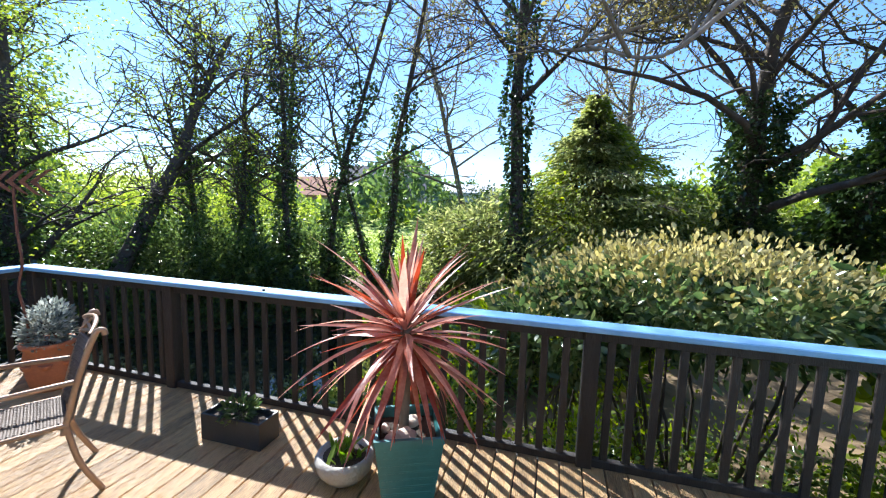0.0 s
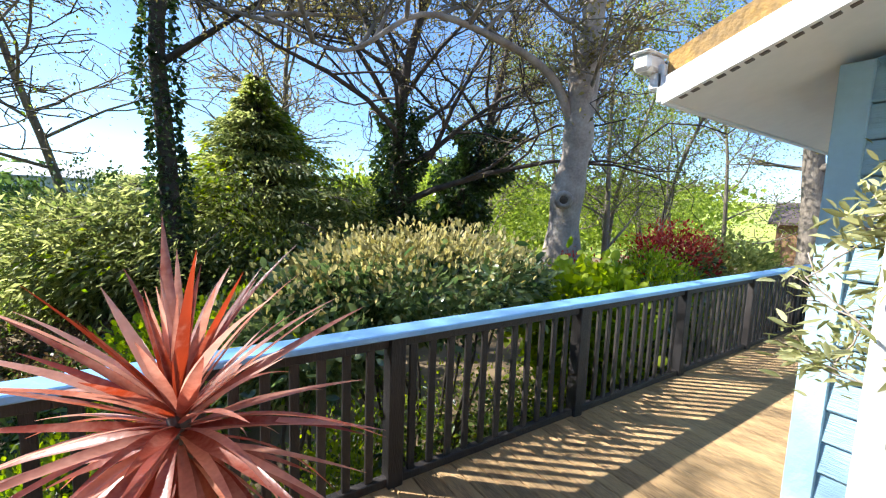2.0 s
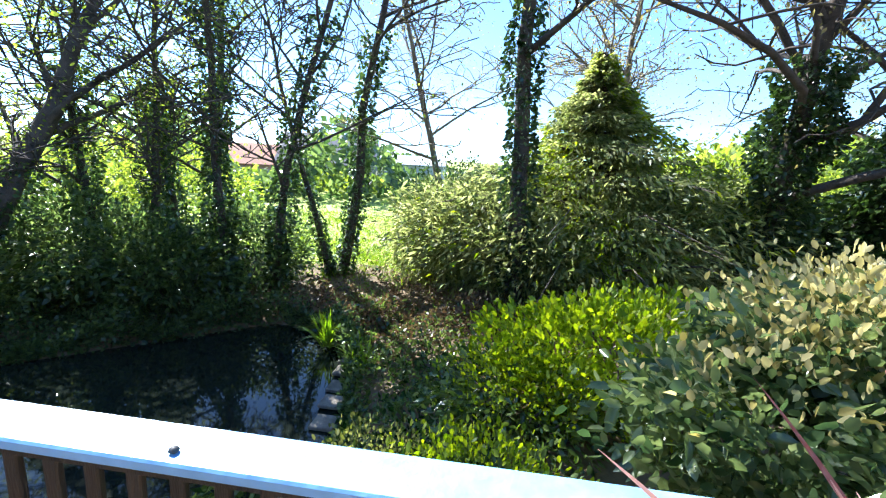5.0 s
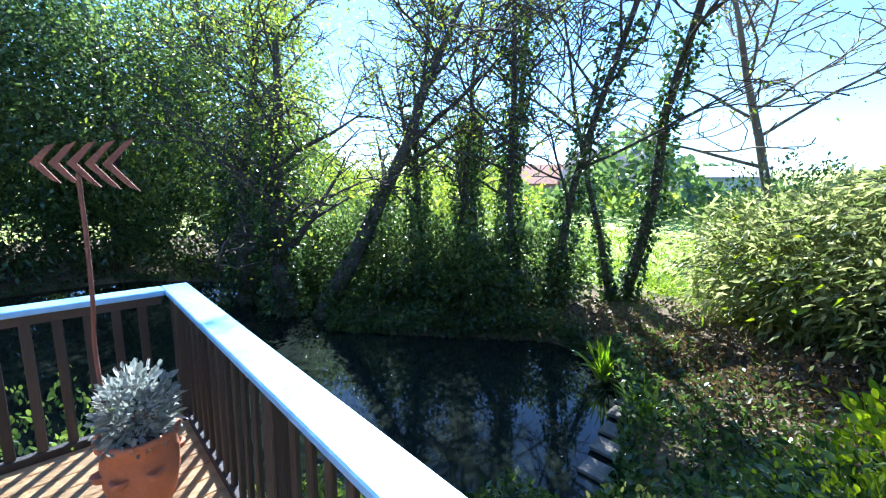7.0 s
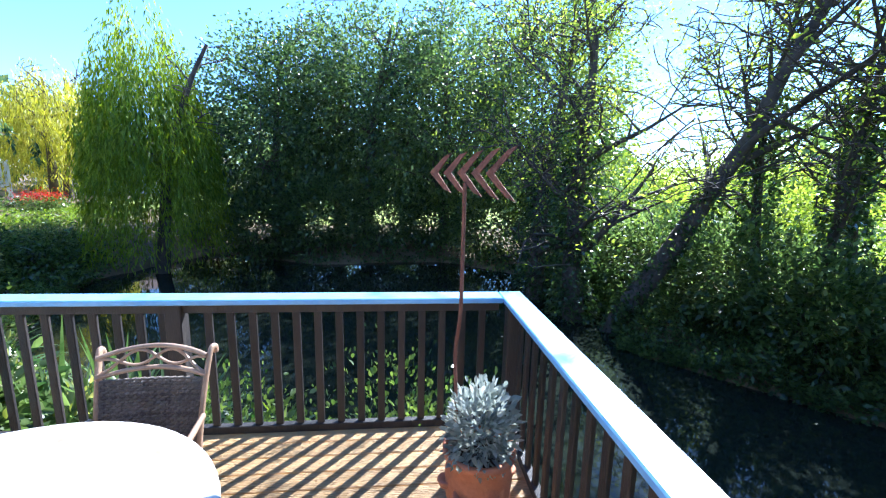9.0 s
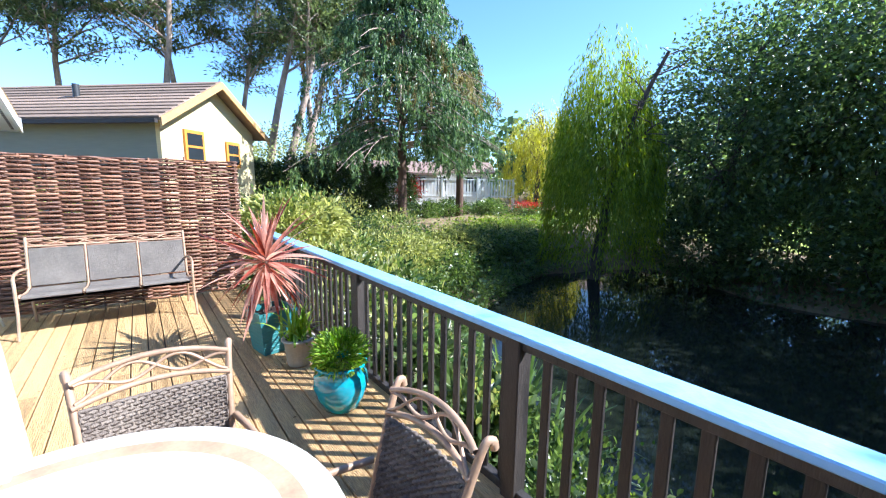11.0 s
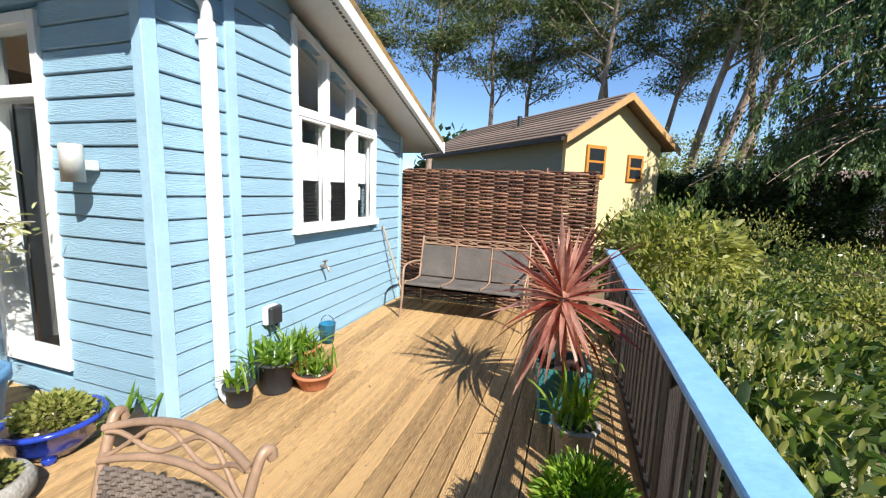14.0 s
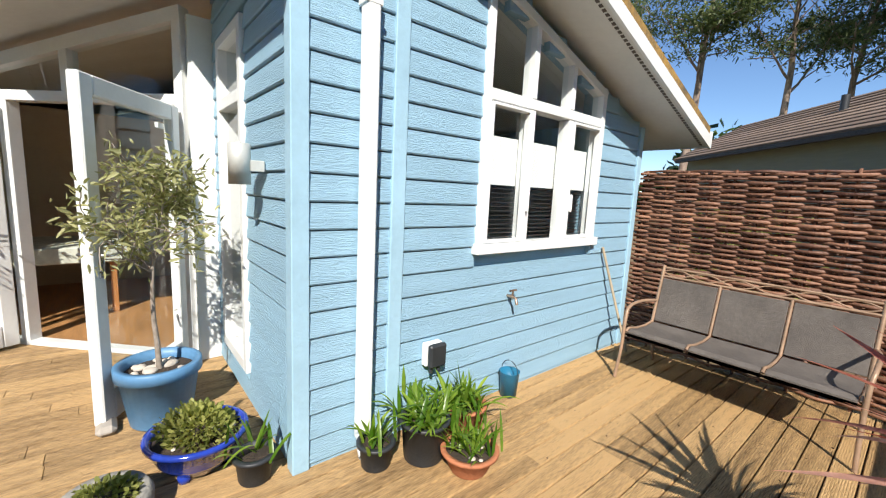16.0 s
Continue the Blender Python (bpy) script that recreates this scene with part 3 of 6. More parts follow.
# ---- woven willow screen ----
def hurdle(x0, x1, y, z1):
    top = empty("wicker_screen", (x0, y, 0))
    tagged(top, "woven brown willow hurdle standing behind the bench", "screen")
    rng = random.Random(8)
    L = x1 - x0
    n = 14
    xs = [0.03 + i * (L - 0.06) / (n - 1) for i in range(n)]
    for i, x in enumerate(xs):
        z = z1 + 0.01 + rng.uniform(-0.02, 0.04)
        tube("stake", [(x, 0, 0.0), (x + rng.uniform(-0.01, 0.01), 0, z / 2), (x, 0, z)], 0.013, M["willow"], top, 7)
    z = 0.03
    row = 0
    while z < z1:
        pts, rad = [], []
        r = rng.uniform(0.012, 0.019)
        off = row % 2
        for i in range(n):
            s = 1 if (i + off) % 2 else -1
            pts.append((xs[i], s * 0.03, z + rng.uniform(-0.006, 0.006)))
        pts = [(-0.02, pts[0][1], z)] + pts + [(L + 0.02, pts[-1][1], z)]
        path = smooth_path(pts, 4)
        rr = [r * (1.15 - 0.3 * abs(math.sin(0.6 * k + row))) for k in range(len(path))]
        tube("willow_rod", path, rr, M["willow"], top, 6)
        z += r * 1.55
        row += 1
    return top


hurdle(-4.24, XW - 0.02, -3.87, 1.80)


# ---- windows, doors and fittings of the house ----
GLASS = glass_mat("window_glass")
# The dimness of the room is put into this dark colour.
dark_in = mat("painted_dim_interior", (0.10, 0.09, 0.08), 0.8, 0.1, 2)


def sheet(name, pts, parent):
    """A pane of glass as one flat sheet that lets daylight in."""
    ob = np_mesh(name, pts, [tuple(range(len(pts)))], GLASS, parent)
    ob.visible_shadow = False
    return ob


def bar(name, y0, z0, y1, z1, w, x0, x1, material, parent):
    """A straight frame member in the plane across x, of width w."""
    L = math.hypot(y1 - y0, z1 - z0)
    bm = box_bm(bmesh.new(), x0, x1, 0, L, -w / 2, w / 2, 0.004)
    a = math.atan2(z1 - z0, y1 - y0)
    return part(name, bm, material, parent, m=Matrix.Translation((0, y0, z0)) @ Matrix.Rotation(a, 4, "X"))


def big_window():
    y0, y1, zs, za, zb = WIN
    top = empty("window_1")
    tagged(top, "white three-light window with a sloping head and pale blind", "window", kind="structure")
    head = lambda y: za + (zb - za) * (y - y0) / (y1 - y0)
    xa, xb = XW - 0.045, XW + 0.06
    T = 2.145
    f = 0.058
    bar("frame_side", y0 + f / 2, zs, y0 + f / 2, head(y0 + f), f, xa, xb, M["white"], top)
    bar("frame_side", y1 - f / 2, zs, y1 - f / 2, head(y1), f, xa, xb, M["white"], top)
    bar("frame_sill", y0 - 0.02, zs + 0.03, y1 + 0.02, zs + 0.03, 0.07, xa - 0.03, xb, M["white"], top)
    bar("frame_head", y0, za - 0.035, y1, zb - 0.035, 0.062, xa - 0.003, xb, M["white"], top)
    bar("transom", y0 + f, T, y1 - f, T, 0.072, xa - 0.002, xb, M["white"], top)
    ms = [y0 + (y1 - y0) * u for u in (0.34, 0.665)]
    for m_ in ms:
        bar("mullion", m_, zs + 0.06, m_, T - 0.04, 0.05, xa, xb, M["white"], top)
        bar("mullion", m_, T + 0.04, m_, head(m_) - 0.05, 0.048, xa, xb, M["white"], top)
    edges = [y0 + f, ms[0], ms[1], y1 - f]
    for k in range(3):
        a, b = edges[k] + (0.025 if k else 0), edges[k + 1] - (0.025 if k < 2 else 0)
        sheet("pane", [(XW + 0.008, a, zs + 0.06), (XW + 0.008, b, zs + 0.06), (XW + 0.008, b, T - 0.04), (XW + 0.008, a, T - 0.04)], top)
        sheet("pane", [(XW + 0.008, a, T + 0.04), (XW + 0.008, b, T + 0.04), (XW + 0.008, b, head(b) - 0.05), (XW + 0.008, a, head(a) - 0.05)], top)
        if k != 1:
            c, z0, z1 = 0.022, zs + 0.068, T - 0.046
            a, b = a + 0.002, b - 0.002
            cas = part("casement", box_bm(bmesh.new(), xa - 0.012, XW - 0.002, a, a + c, z0, z1, 0.004), M["white"], top)
            for q in ((b - c, b, z0, z1), (a + c, b - c, z0, z0 + c), (a + c, b - c, z1 - c, z1)):
                part("casement_rail", box_bm(bmesh.new(), xa - 0.012, XW - 0.002, *q, 0.004), M["white"], top)
            part("handle", box_bm(bmesh.new(), xa - 0.035, xa - 0.012, (b if k == 0 else a + c) - 0.03, (b if k == 0 else a + c) - 0.015, z0 + 0.22, z0 + 0.36, 0.004), M["white"], top)


big_window()
blind = box("roller_blind", XW + 0.085, XW + 0.09, WIN[0] + 0.03, WIN[1] - 0.03, 1.57, 1.91, mat("white_blind", (0.85, 0.85, 0.83), 0.7, 0.03, 4), bevel=0)
tagged(blind, "white half-drawn blind behind the window glass", "blind")
vb = empty("venetian_blind", (XW + 0.12, 0, 0))
tagged(vb, "dark slatted blind behind the lower window panes", "blind")
for i in range(12):
    box("slat", -0.015, 0.015, WIN[0] + 0.03, WIN[1] - 0.03, 1.18 + i * 0.033, 1.183 + i * 0.033, M["blackpot"], vb, 0)
tagged(box("window_sill", XW + 0.10, XW + 0.30, WIN[0], WIN[1], 1.07, 1.10, M["white"]), "white inner sill", "sill", kind="structure")
# Unseen backing added behind the window, painted dark for the unlit room.
tagged(box("wall_inner", 0.6, 0.66, -3.56, YC - 0.2, 0.03, 2.4, dark_in, bevel=0), "added dark backing wall with the room's dimness in its colour", "wall", kind="structure")
for nm, b in (("trim_corner", (XW - 0.034, XW + 0.05, YC - 0.055, YC + 0.034, 0, 2.90)), ("trim_batten", (XW - 0.034, XW - 0.0, -0.92, -0.83, 0, 3.05)),
              ("trim_corner_north", (XD - 0.034, XD + 0.07, YR - 0.07, YR + 0.034, 0, 2.15)), ("trim_south", (XW - 0.034, XW, -3.74, -3.66, 0, 2.22))):
    tagged(box(nm, *b, M["trim_blue"], bevel=0.004), "light blue painted corner board", "trim", kind="structure")


def side_light():
    x0, x1, z0, z1 = SL
    top = empty("window_2")
    tagged(top, "tall narrow white framed side window by the doors", "window", kind="structure")
    ya, yb = YC - 0.10, YC + 0.045
    for nm, q in (("frame_side", (x0, x0 + 0.07, z0, z1)), ("frame_side", (x1 - 0.07, x1, z0, z1)), ("frame_sill", (x0 + 0.07, x1 - 0.07, z0, z0 + 0.08)),
                  ("frame_head", (x0 + 0.07, x1 - 0.07, z1 - 0.07, z1)), ("transom", (x0 + 0.07, x1 - 0.07, 2.0, 2.08))):
        box(nm, q[0], q[1], ya, yb, q[2], q[3], M["white"], top)
    for a, b in ((z0 + 0.08, 2.0), (2.08, z1 - 0.07)):
        sheet("pane", [(x0 + 0.07, YC - 0.017, a), (x1 - 0.07, YC - 0.017, a), (x1 - 0.07, YC - 0.017, b), (x0 + 0.07, YC - 0.017, b)], top)


side_light()
tagged(box("trim_door_post", 0.085, 0.185, YC - 0.02, -0.125, 0, 2.72, M["white"], bevel=0.004), "white painted post beside the doorway", "trim", kind="structure")

# angled doorway between the recess and the front wall: u runs along it
DM = Matrix.Translation((0.15, -0.12, 0)) @ Matrix.Rotation(radians(45), 4, "Z")
DL = 1.97
doorway = empty("door_1")
doorway.matrix_world = DM
tagged(doorway, "white framed double doorway with glazing above", "doorway", kind="structure")
for nm, q in (("frame_side", (0, 0.07, 0, 2.70)), ("frame_side", (DL - 0.07, DL, 0, 2.24)), ("frame_post", (1.52, 1.60, 0, 2.06)), ("threshold", (0.07, DL - 0.07, 0, 0.04)),
              ("transom", (0.07, DL - 0.07, 2.06, 2.14)), ("upper_mullion", (0.95, 1.02, 2.14, 2.5))):
    box(nm, q[0], q[1], -0.05, 0.05, q[2], q[3], M["white"], doorway, 0.004)
hd = prism("frame_head", [(0.0, 2.68), (DL, 2.22), (DL, 2.32), (0.0, 2.78)], "y", -0.052, 0.052, M["white"], doorway)
sheet("upper_pane", [(0.07, 0, 2.14), (DL - 0.07, 0, 2.14), (DL - 0.07, 0, 2.24), (0.07, 0, 2.68)], doorway)
sheet("side_pane", [(1.60, 0, 0.04), (DL - 0.07, 0, 0.04), (DL - 0.07, 0, 2.06), (1.60, 0, 2.06)], doorway)


def door_leaf(name, w, m, label):
    top = empty(name)
    top.matrix_world = m
    tagged(top, label, "door")
    for nm, q in (("stile", (0, 0.10, 0.03, 2.04)), ("stile", (w - 0.10, w, 0.03, 2.04)), ("top_rail", (0.10, w - 0.10, 1.93, 2.04)), ("bottom_rail", (0.10, w - 0.10, 0.03, 0.22))):
        box(nm, q[0], q[1], -0.032, 0.032, q[2], q[3], M["white"], top, 0.008)
    sheet("pane", [(0.10, 0, 0.22), (w - 0.10, 0, 0.22), (w - 0.10, 0, 1.93), (0.10, 0, 1.93)], top)
    hnd = box("handle_plate", w - 0.075, w - 0.04, 0.033, 0.042, 0.92, 1.12, mat("steel", (0.6, 0.6, 0.6), 0.3, 0.1, 8, metal=0.9), top, 0.003)
    tube("handle", [(w - 0.057, 0.035, 1.05), (w - 0.057, 0.08, 1.05), (w - 0.16, 0.085, 1.05)], 0.009, hnd.data.materials[0], hnd)
    tube("handle", [(w - 0.057, -0.035, 1.05), (w - 0.057, -0.08, 1.05), (w - 0.16, -0.085, 1.05)], 0.009, hnd.data.materials[0], hnd)
    box("closer_arm", 0.02, 0.16, -0.06, -0.034, 1.86, 1.90, M["white"], top)


a = math.atan2(0.44 + 0.14, -0.80 - 0.10)
door_leaf("open_door", 0.98, Matrix.Translation((0.12, -0.03, 0)) @ Matrix.Rotation(a, 4, "Z"), "white glazed door standing open on the deck")
door_leaf("open_door", 0.62, Matrix.Translation((1.20, 1.06, 0)) @ Matrix.Rotation(radians(118), 4, "Z"), "white glazed door leaf folded back against the wall")

# downpipe, socket box, tap, wall lamps, camera
dp = empty("downpipe", (XW - 0.075, -0.655, 0))
tagged(dp, "white plastic downpipe on the corner of the house", "downpipe")
box("pipe", -0.038, 0.038, -0.038, 0.038, 0.10, 2.50, M["white"], dp, 0.01)
tube("elbow", smooth_path([(0, 0, 2.48), (0, 0.01, 2.58), (0, 0.12, 2.66), (-0.02, 0.55, 2.76)], 5), 0.036, M["white"], dp)
tube("shoe", smooth_path([(0, 0, 0.14), (0, 0.0, 0.07), (-0.07, 0.02, 0.03)], 5), 0.036, M["white"], dp)
for z in (2.38,):
    box("bracket", -0.04, 0.05, -0.045, 0.045, z, z + 0.03, M["white"], dp, 0.003)
sb = empty("socket_box", (XW - 0.026, -1.15, 0.41))
tagged(sb, "weatherproof outdoor socket with a black cover", "socket")
box("back_box", -0.05, 0.0, -0.065, 0.065, 0, 0.15, M["white"], sb, 0.008)
box("cover", -0.095, -0.052, -0.07, 0.06, 0.0, 0.15, M["blackpot"], sb, 0.012)
for dy in (-0.03, 0.03):
    tube("cable_gland", [(-0.06, dy, 0.01), (-0.06, dy, -0.04)], 0.012, M["blackpot"], sb)
brass = mat("old_brass", (0.42, 0.30, 0.22), 0.4, 0.3, 20, metal=0.8)
tp = empty("garden_tap", (XW - 0.02, -1.87, 0.76))
tagged(tp, "small brass garden tap on the wall", "tap")
tube("body", [(0, 0, 0), (-0.05, 0, 0), (-0.085, 0, -0.005), (-0.10, 0, -0.05)], 0.011, brass, tp)
tube("stem", [(-0.05, 0, 0), (-0.055, 0, 0.045)], 0.008, brass, tp)
tube("handle", [(-0.055, -0.035, 0.05), (-0.055, 0.035, 0.05)], 0.008, brass, tp)
alu = mat("pale_satin_metal", (0.62, 0.62, 0.58), 0.45, 0.1, 6, metal=0.3)
ws = empty("wall_lamp", (-1.275, YC + 0.03, 1.49))
tagged(ws, "pale cylindrical up-and-down wall lamp", "wall lamp")
lathe("shade", [(0.0, 0.005), (0.050, 0.005), (0.055, 0.0), (0.055, 0.21), (0.048, 0.215), (0.0, 0.20)], alu, ws, 24, m=Matrix.Translation((0, 0.12, 0)))
box("bracket", -0.03, 0.03, 0.0, 0.075, 0.07, 0.13, alu, ws, 0.004)
wl = empty("wall_lantern", (2.45, YR + 0.03, 1.28))
tagged(wl, "black box wall lantern on the house side", "wall lamp")
box("body", -0.08, 0.08, 0.04, 0.17, 0.0, 0.28, M["blackpot"], wl, 0.008)
box("bracket", -0.03, 0.03, 0.0, 0.04, 0.12, 0.2, M["blackpot"], wl, 0.004)
cc = empty("security_camera", (XO2 - 0.02, 2.36, roof_z(2.35) + 0.10))
tagged(cc, "white security camera at the roof corner", "camera")
box("body", -0.07, 0.06, 0.02, 0.10, 0.0, 0.07, M["white"], cc, 0.015)
box("hood", -0.085, 0.07, 0.014, 0.106, 0.071, 0.08, M["white"], cc, 0.004)
box("mount", 0.0, 0.05, 0.0, 0.06, -0.07, -0.001, M["white"], cc, 0.006)
box("end_cap", 0.061, 0.095, 0.028, 0.092, 0.005, 0.066, M["blackpot"], cc, 0.01)
pole = empty("leaning_pole", (XW - 0.10, -3.42, 0))
tagged(pole, "thin wooden broom handle leaning on the wall", "pole")
tube("shaft", [(-0.10, -0.10, 0.01), (0.055, 0.28, 1.06)], 0.012, mat("pale_wood", (0.5, 0.4, 0.28), 0.6, 0.2, 8), pole)
tt = empty("dining_table", (2.3, 0.9, 0.03))
tagged(tt, "orange wood table under a pale cloth inside the house", "table")
orange = mat("orange_pine", (0.45, 0.19, 0.06), 0.5, 0.2, 5)
for dx in (-0.4, 0.4):
    for dy in (-0.5, 0.5):
        box("leg", dx - 0.03, dx + 0.03, dy - 0.03, dy + 0.03, 0, 0.70, orange, tt)
box("tabletop", -0.5, 0.5, -0.6, 0.6, 0.70, 0.73, orange, tt)
cl = box("tablecloth", 1.77, 2.83, 0.27, 1.53, 0.60, 0.765, mat("striped_cloth", (0.55, 0.58, 0.5), 0.8, 0.2, 12), bevel=0.01)
tagged(cl, "pale green cloth hanging over the table", "tablecloth")


# ---- furniture on the deck ----
def weave(name, w0, w1, h, parent, m, bow=0.03):
    """A woven panel of crossing wicker strands in the xz plane, wider at the top than at the bottom by w1 to w0, bowed back."""
    pcs = []
    nx, nz = 26, 34
    for i in range(nx + 1):
        u = i / nx * 2 - 1
        pts = [((w0 + (w1 - w0) * t) * u / 2, bow * (1 - u * u) + 0.004 * (-1) ** (i + k), h * t) for k, t in enumerate(np.linspace(0, 1, 15))]
        pcs.append(tube_np(pts, [0.0065] * 15, 4))
    for k in range(nz + 1):
        t = k / nz
        w = w0 + (w1 - w0) * t
        us = np.linspace(-1, 1, nx + 1)
        pts = [(w * u / 2, bow * (1 - u * u) + 0.006 * (-1) ** (i + k), h * t) for i, u in enumerate(us)]
        pcs.append(tube_np(pts, [0.0075] * len(pts), 4))
    V, F = join_np(pcs)
    return tagged(np_mesh(name, V, F, M["wicker"], parent, "brown woven wicker panel", m), kind="stuff")


def garden_chair(name="garden_chair"):
    """Faces local -y; the back stands at +y."""
    top = empty(name)
    tagged(top, "bronze metal garden chair with woven wicker seat and back", "chair", "chairs round the table")
    lean = Matrix.Translation((0, 0.20, 0.42)) @ Matrix.Rotation(radians(-13), 4, "X")
    weave("backrest", 0.44, 0.48, 0.40, top, lean)
    weave("seat", 0.46, 0.46, 0.42, top, Matrix.Translation((0, 0.20, 0.43)) @ Matrix.Rotation(radians(90), 4, "X"), bow=-0.02)
    L3 = lean.to_3x3()
    for s in (-1, 1):
        side = [lean @ Vector((s * 0.235, 0, -0.05)), lean @ Vector((s * 0.245, 0.0, 0.25)), lean @ Vector((s * 0.265, 0.02, 0.50)), lean @ Vector((s * 0.275, 0.045, 0.53)), lean @ Vector((s * 0.275, 0.06, 0.505))]
        tube("back_post", smooth_path(side, 6), 0.014, M["bronze"], top)
        arm = [(s * 0.26, 0.24, 0.66), (s * 0.29, 0.05, 0.665), (s * 0.30, -0.15, 0.655), (s * 0.295, -0.24, 0.60), (s * 0.27, -0.22, 0.42), (s * 0.28, -0.26, 0.2), (s * 0.30, -0.30, 0.0)]
        tube("arm_leg", smooth_path(arm, 6), 0.014, M["bronze"], top)
        tube("back_leg", smooth_path([(s * 0.235, 0.20, 0.42), (s * 0.25, 0.24, 0.2), (s * 0.26, 0.32, 0.0)], 6), 0.014, M["bronze"], top)
        tube("seat_rail", [(s * 0.24, 0.21, 0.425), (s * 0.25, -0.24, 0.425)], 0.013, M["bronze"], top)
    tube("front_rail", [(-0.27, -0.23, 0.42), (0.27, -0.23, 0.42)], 0.012, M["bronze"], top)
    for z, rise in ((0.415, 0.035), (0.50, 0.045)):
        pts = [lean @ Vector((u * 0.26, 0.03 * (1 - u * u), z + rise * (1 - u * u))) for u in np.linspace(-1, 1, 13)]
        tube("crest_rail", pts, 0.011, M["bronze"], top)
    for k in range(2):
        pts = [lean @ Vector((u * 0.25, 0.03 * (1 - u * u), 0.46 + 0.04 * (1 - u * u) + 0.032 * math.sin(u * math.pi * 1.5 + k * math.pi))) for u in np.linspace(-1, 1, 25)]
        tube("scroll", pts, 0.007, M["bronze"], top, 6)
    return top


chair = garden_chair()
slim = Matrix.Diagonal((0.89, 1, 0.96, 1))
chair.matrix_world = pose(-3.12, 1.04, 0, 0, 0, 181) @ slim
copy_thing(chair, pose(-3.44, 1.53, 0, 0, 0, 92) @ slim)
copy_thing(chair, pose(-2.53, 2.02, 0, 0, 0, -30) @ slim)


def round_table(x, y, r):
    top = empty("round_table", (x, y, 0))
    tagged(top, "round white stone-topped table with a tan band", "table")
    tile = mat("cream_table_stone", (0.56, 0.53, 0.49), 0.35, 0.08, 4, 0.05, 40)
    band = mat("tan_table_band", (0.36, 0.25, 0.16), 0.4, 0.25, 9, 0.1, 40)
    lathe("tabletop", [(0, 0.738), (r * 0.78, 0.738)], tile, top, 64)
    lathe("inlay_band", [(r * 0.78, 0.738), (r * 0.87, 0.738)], band, top, 64, "tan mosaic ring")
    lathe("rim", [(r * 0.87, 0.738), (r - 0.012, 0.738), (r, 0.732), (r, 0.712), (r - 0.02, 0.705), (0.0, 0.705)], tile, top, 64)
    lathe("apron", [(r - 0.06, 0.704), (r - 0.06, 0.66), (r - 0.075, 0.66), (r - 0.075, 0.704)], M["bronze"], top, 48)
    for k in range(4):
        a = math.pi / 4 + k * math.pi / 2
        c, s = math.cos(a), math.sin(a)
        tube("leg", smooth_path([(c * 0.48, s * 0.48, 0.69), (c * 0.36, s * 0.36, 0.4), (c * 0.34, s * 0.34, 0.2), (c * 0.46, s * 0.46, 0.0)], 6), 0.02, M["bronze"], top)


round_table(-2.86, 1.49, 0.615)
pa = empty("parasol", (-2.86, 1.49, 0))
tagged(pa, "closed cream parasol standing through the table", "parasol")
cream = mat("cream_canvas", (0.66, 0.58, 0.44), 0.8, 0.1, 5, 0.2, 120)
lathe("base", [(0, 0.09), (0.06, 0.09), (0.22, 0.05), (0.24, 0.02), (0.24, 0.0)], M["blackpot"], pa, 32)
tube("pole", [(0, 0, 0.05), (0, 0, 1.2), (0, 0, 2.3)], 0.019, M["bronze"], pa)
V, F = [], []
for k in range(14):
    t = k / 13
    z = 1.04 + 1.22 * t
    rr = 0.036 + 0.018 * max(0, 1 - t * 4.5) + 0.008 * math.sin(math.pi * t) - 0.03 * t * t
    for i in range(48):
        a = i / 48 * 2 * math.pi
        q = rr * (1 + 0.28 * math.cos(8 * a + 0.8 * math.sin(3 * t)))
        V.append((q * math.cos(a), q * math.sin(a), z))
for k in range(13):
    for i in range(48):
        F.append((k * 48 + i, k * 48 + (i + 1) % 48, (k + 1) * 48 + (i + 1) % 48, (k + 1) * 48 + i))
np_mesh("canopy", V, F, cream, pa, "folded cream canvas", smooth=True)
tube("strap", [(0.052 * math.cos(a), 0.052 * math.sin(a), 1.36) for a in np.linspace(0, 2 * math.pi, 25)], 0.012, M["sling"], pa)


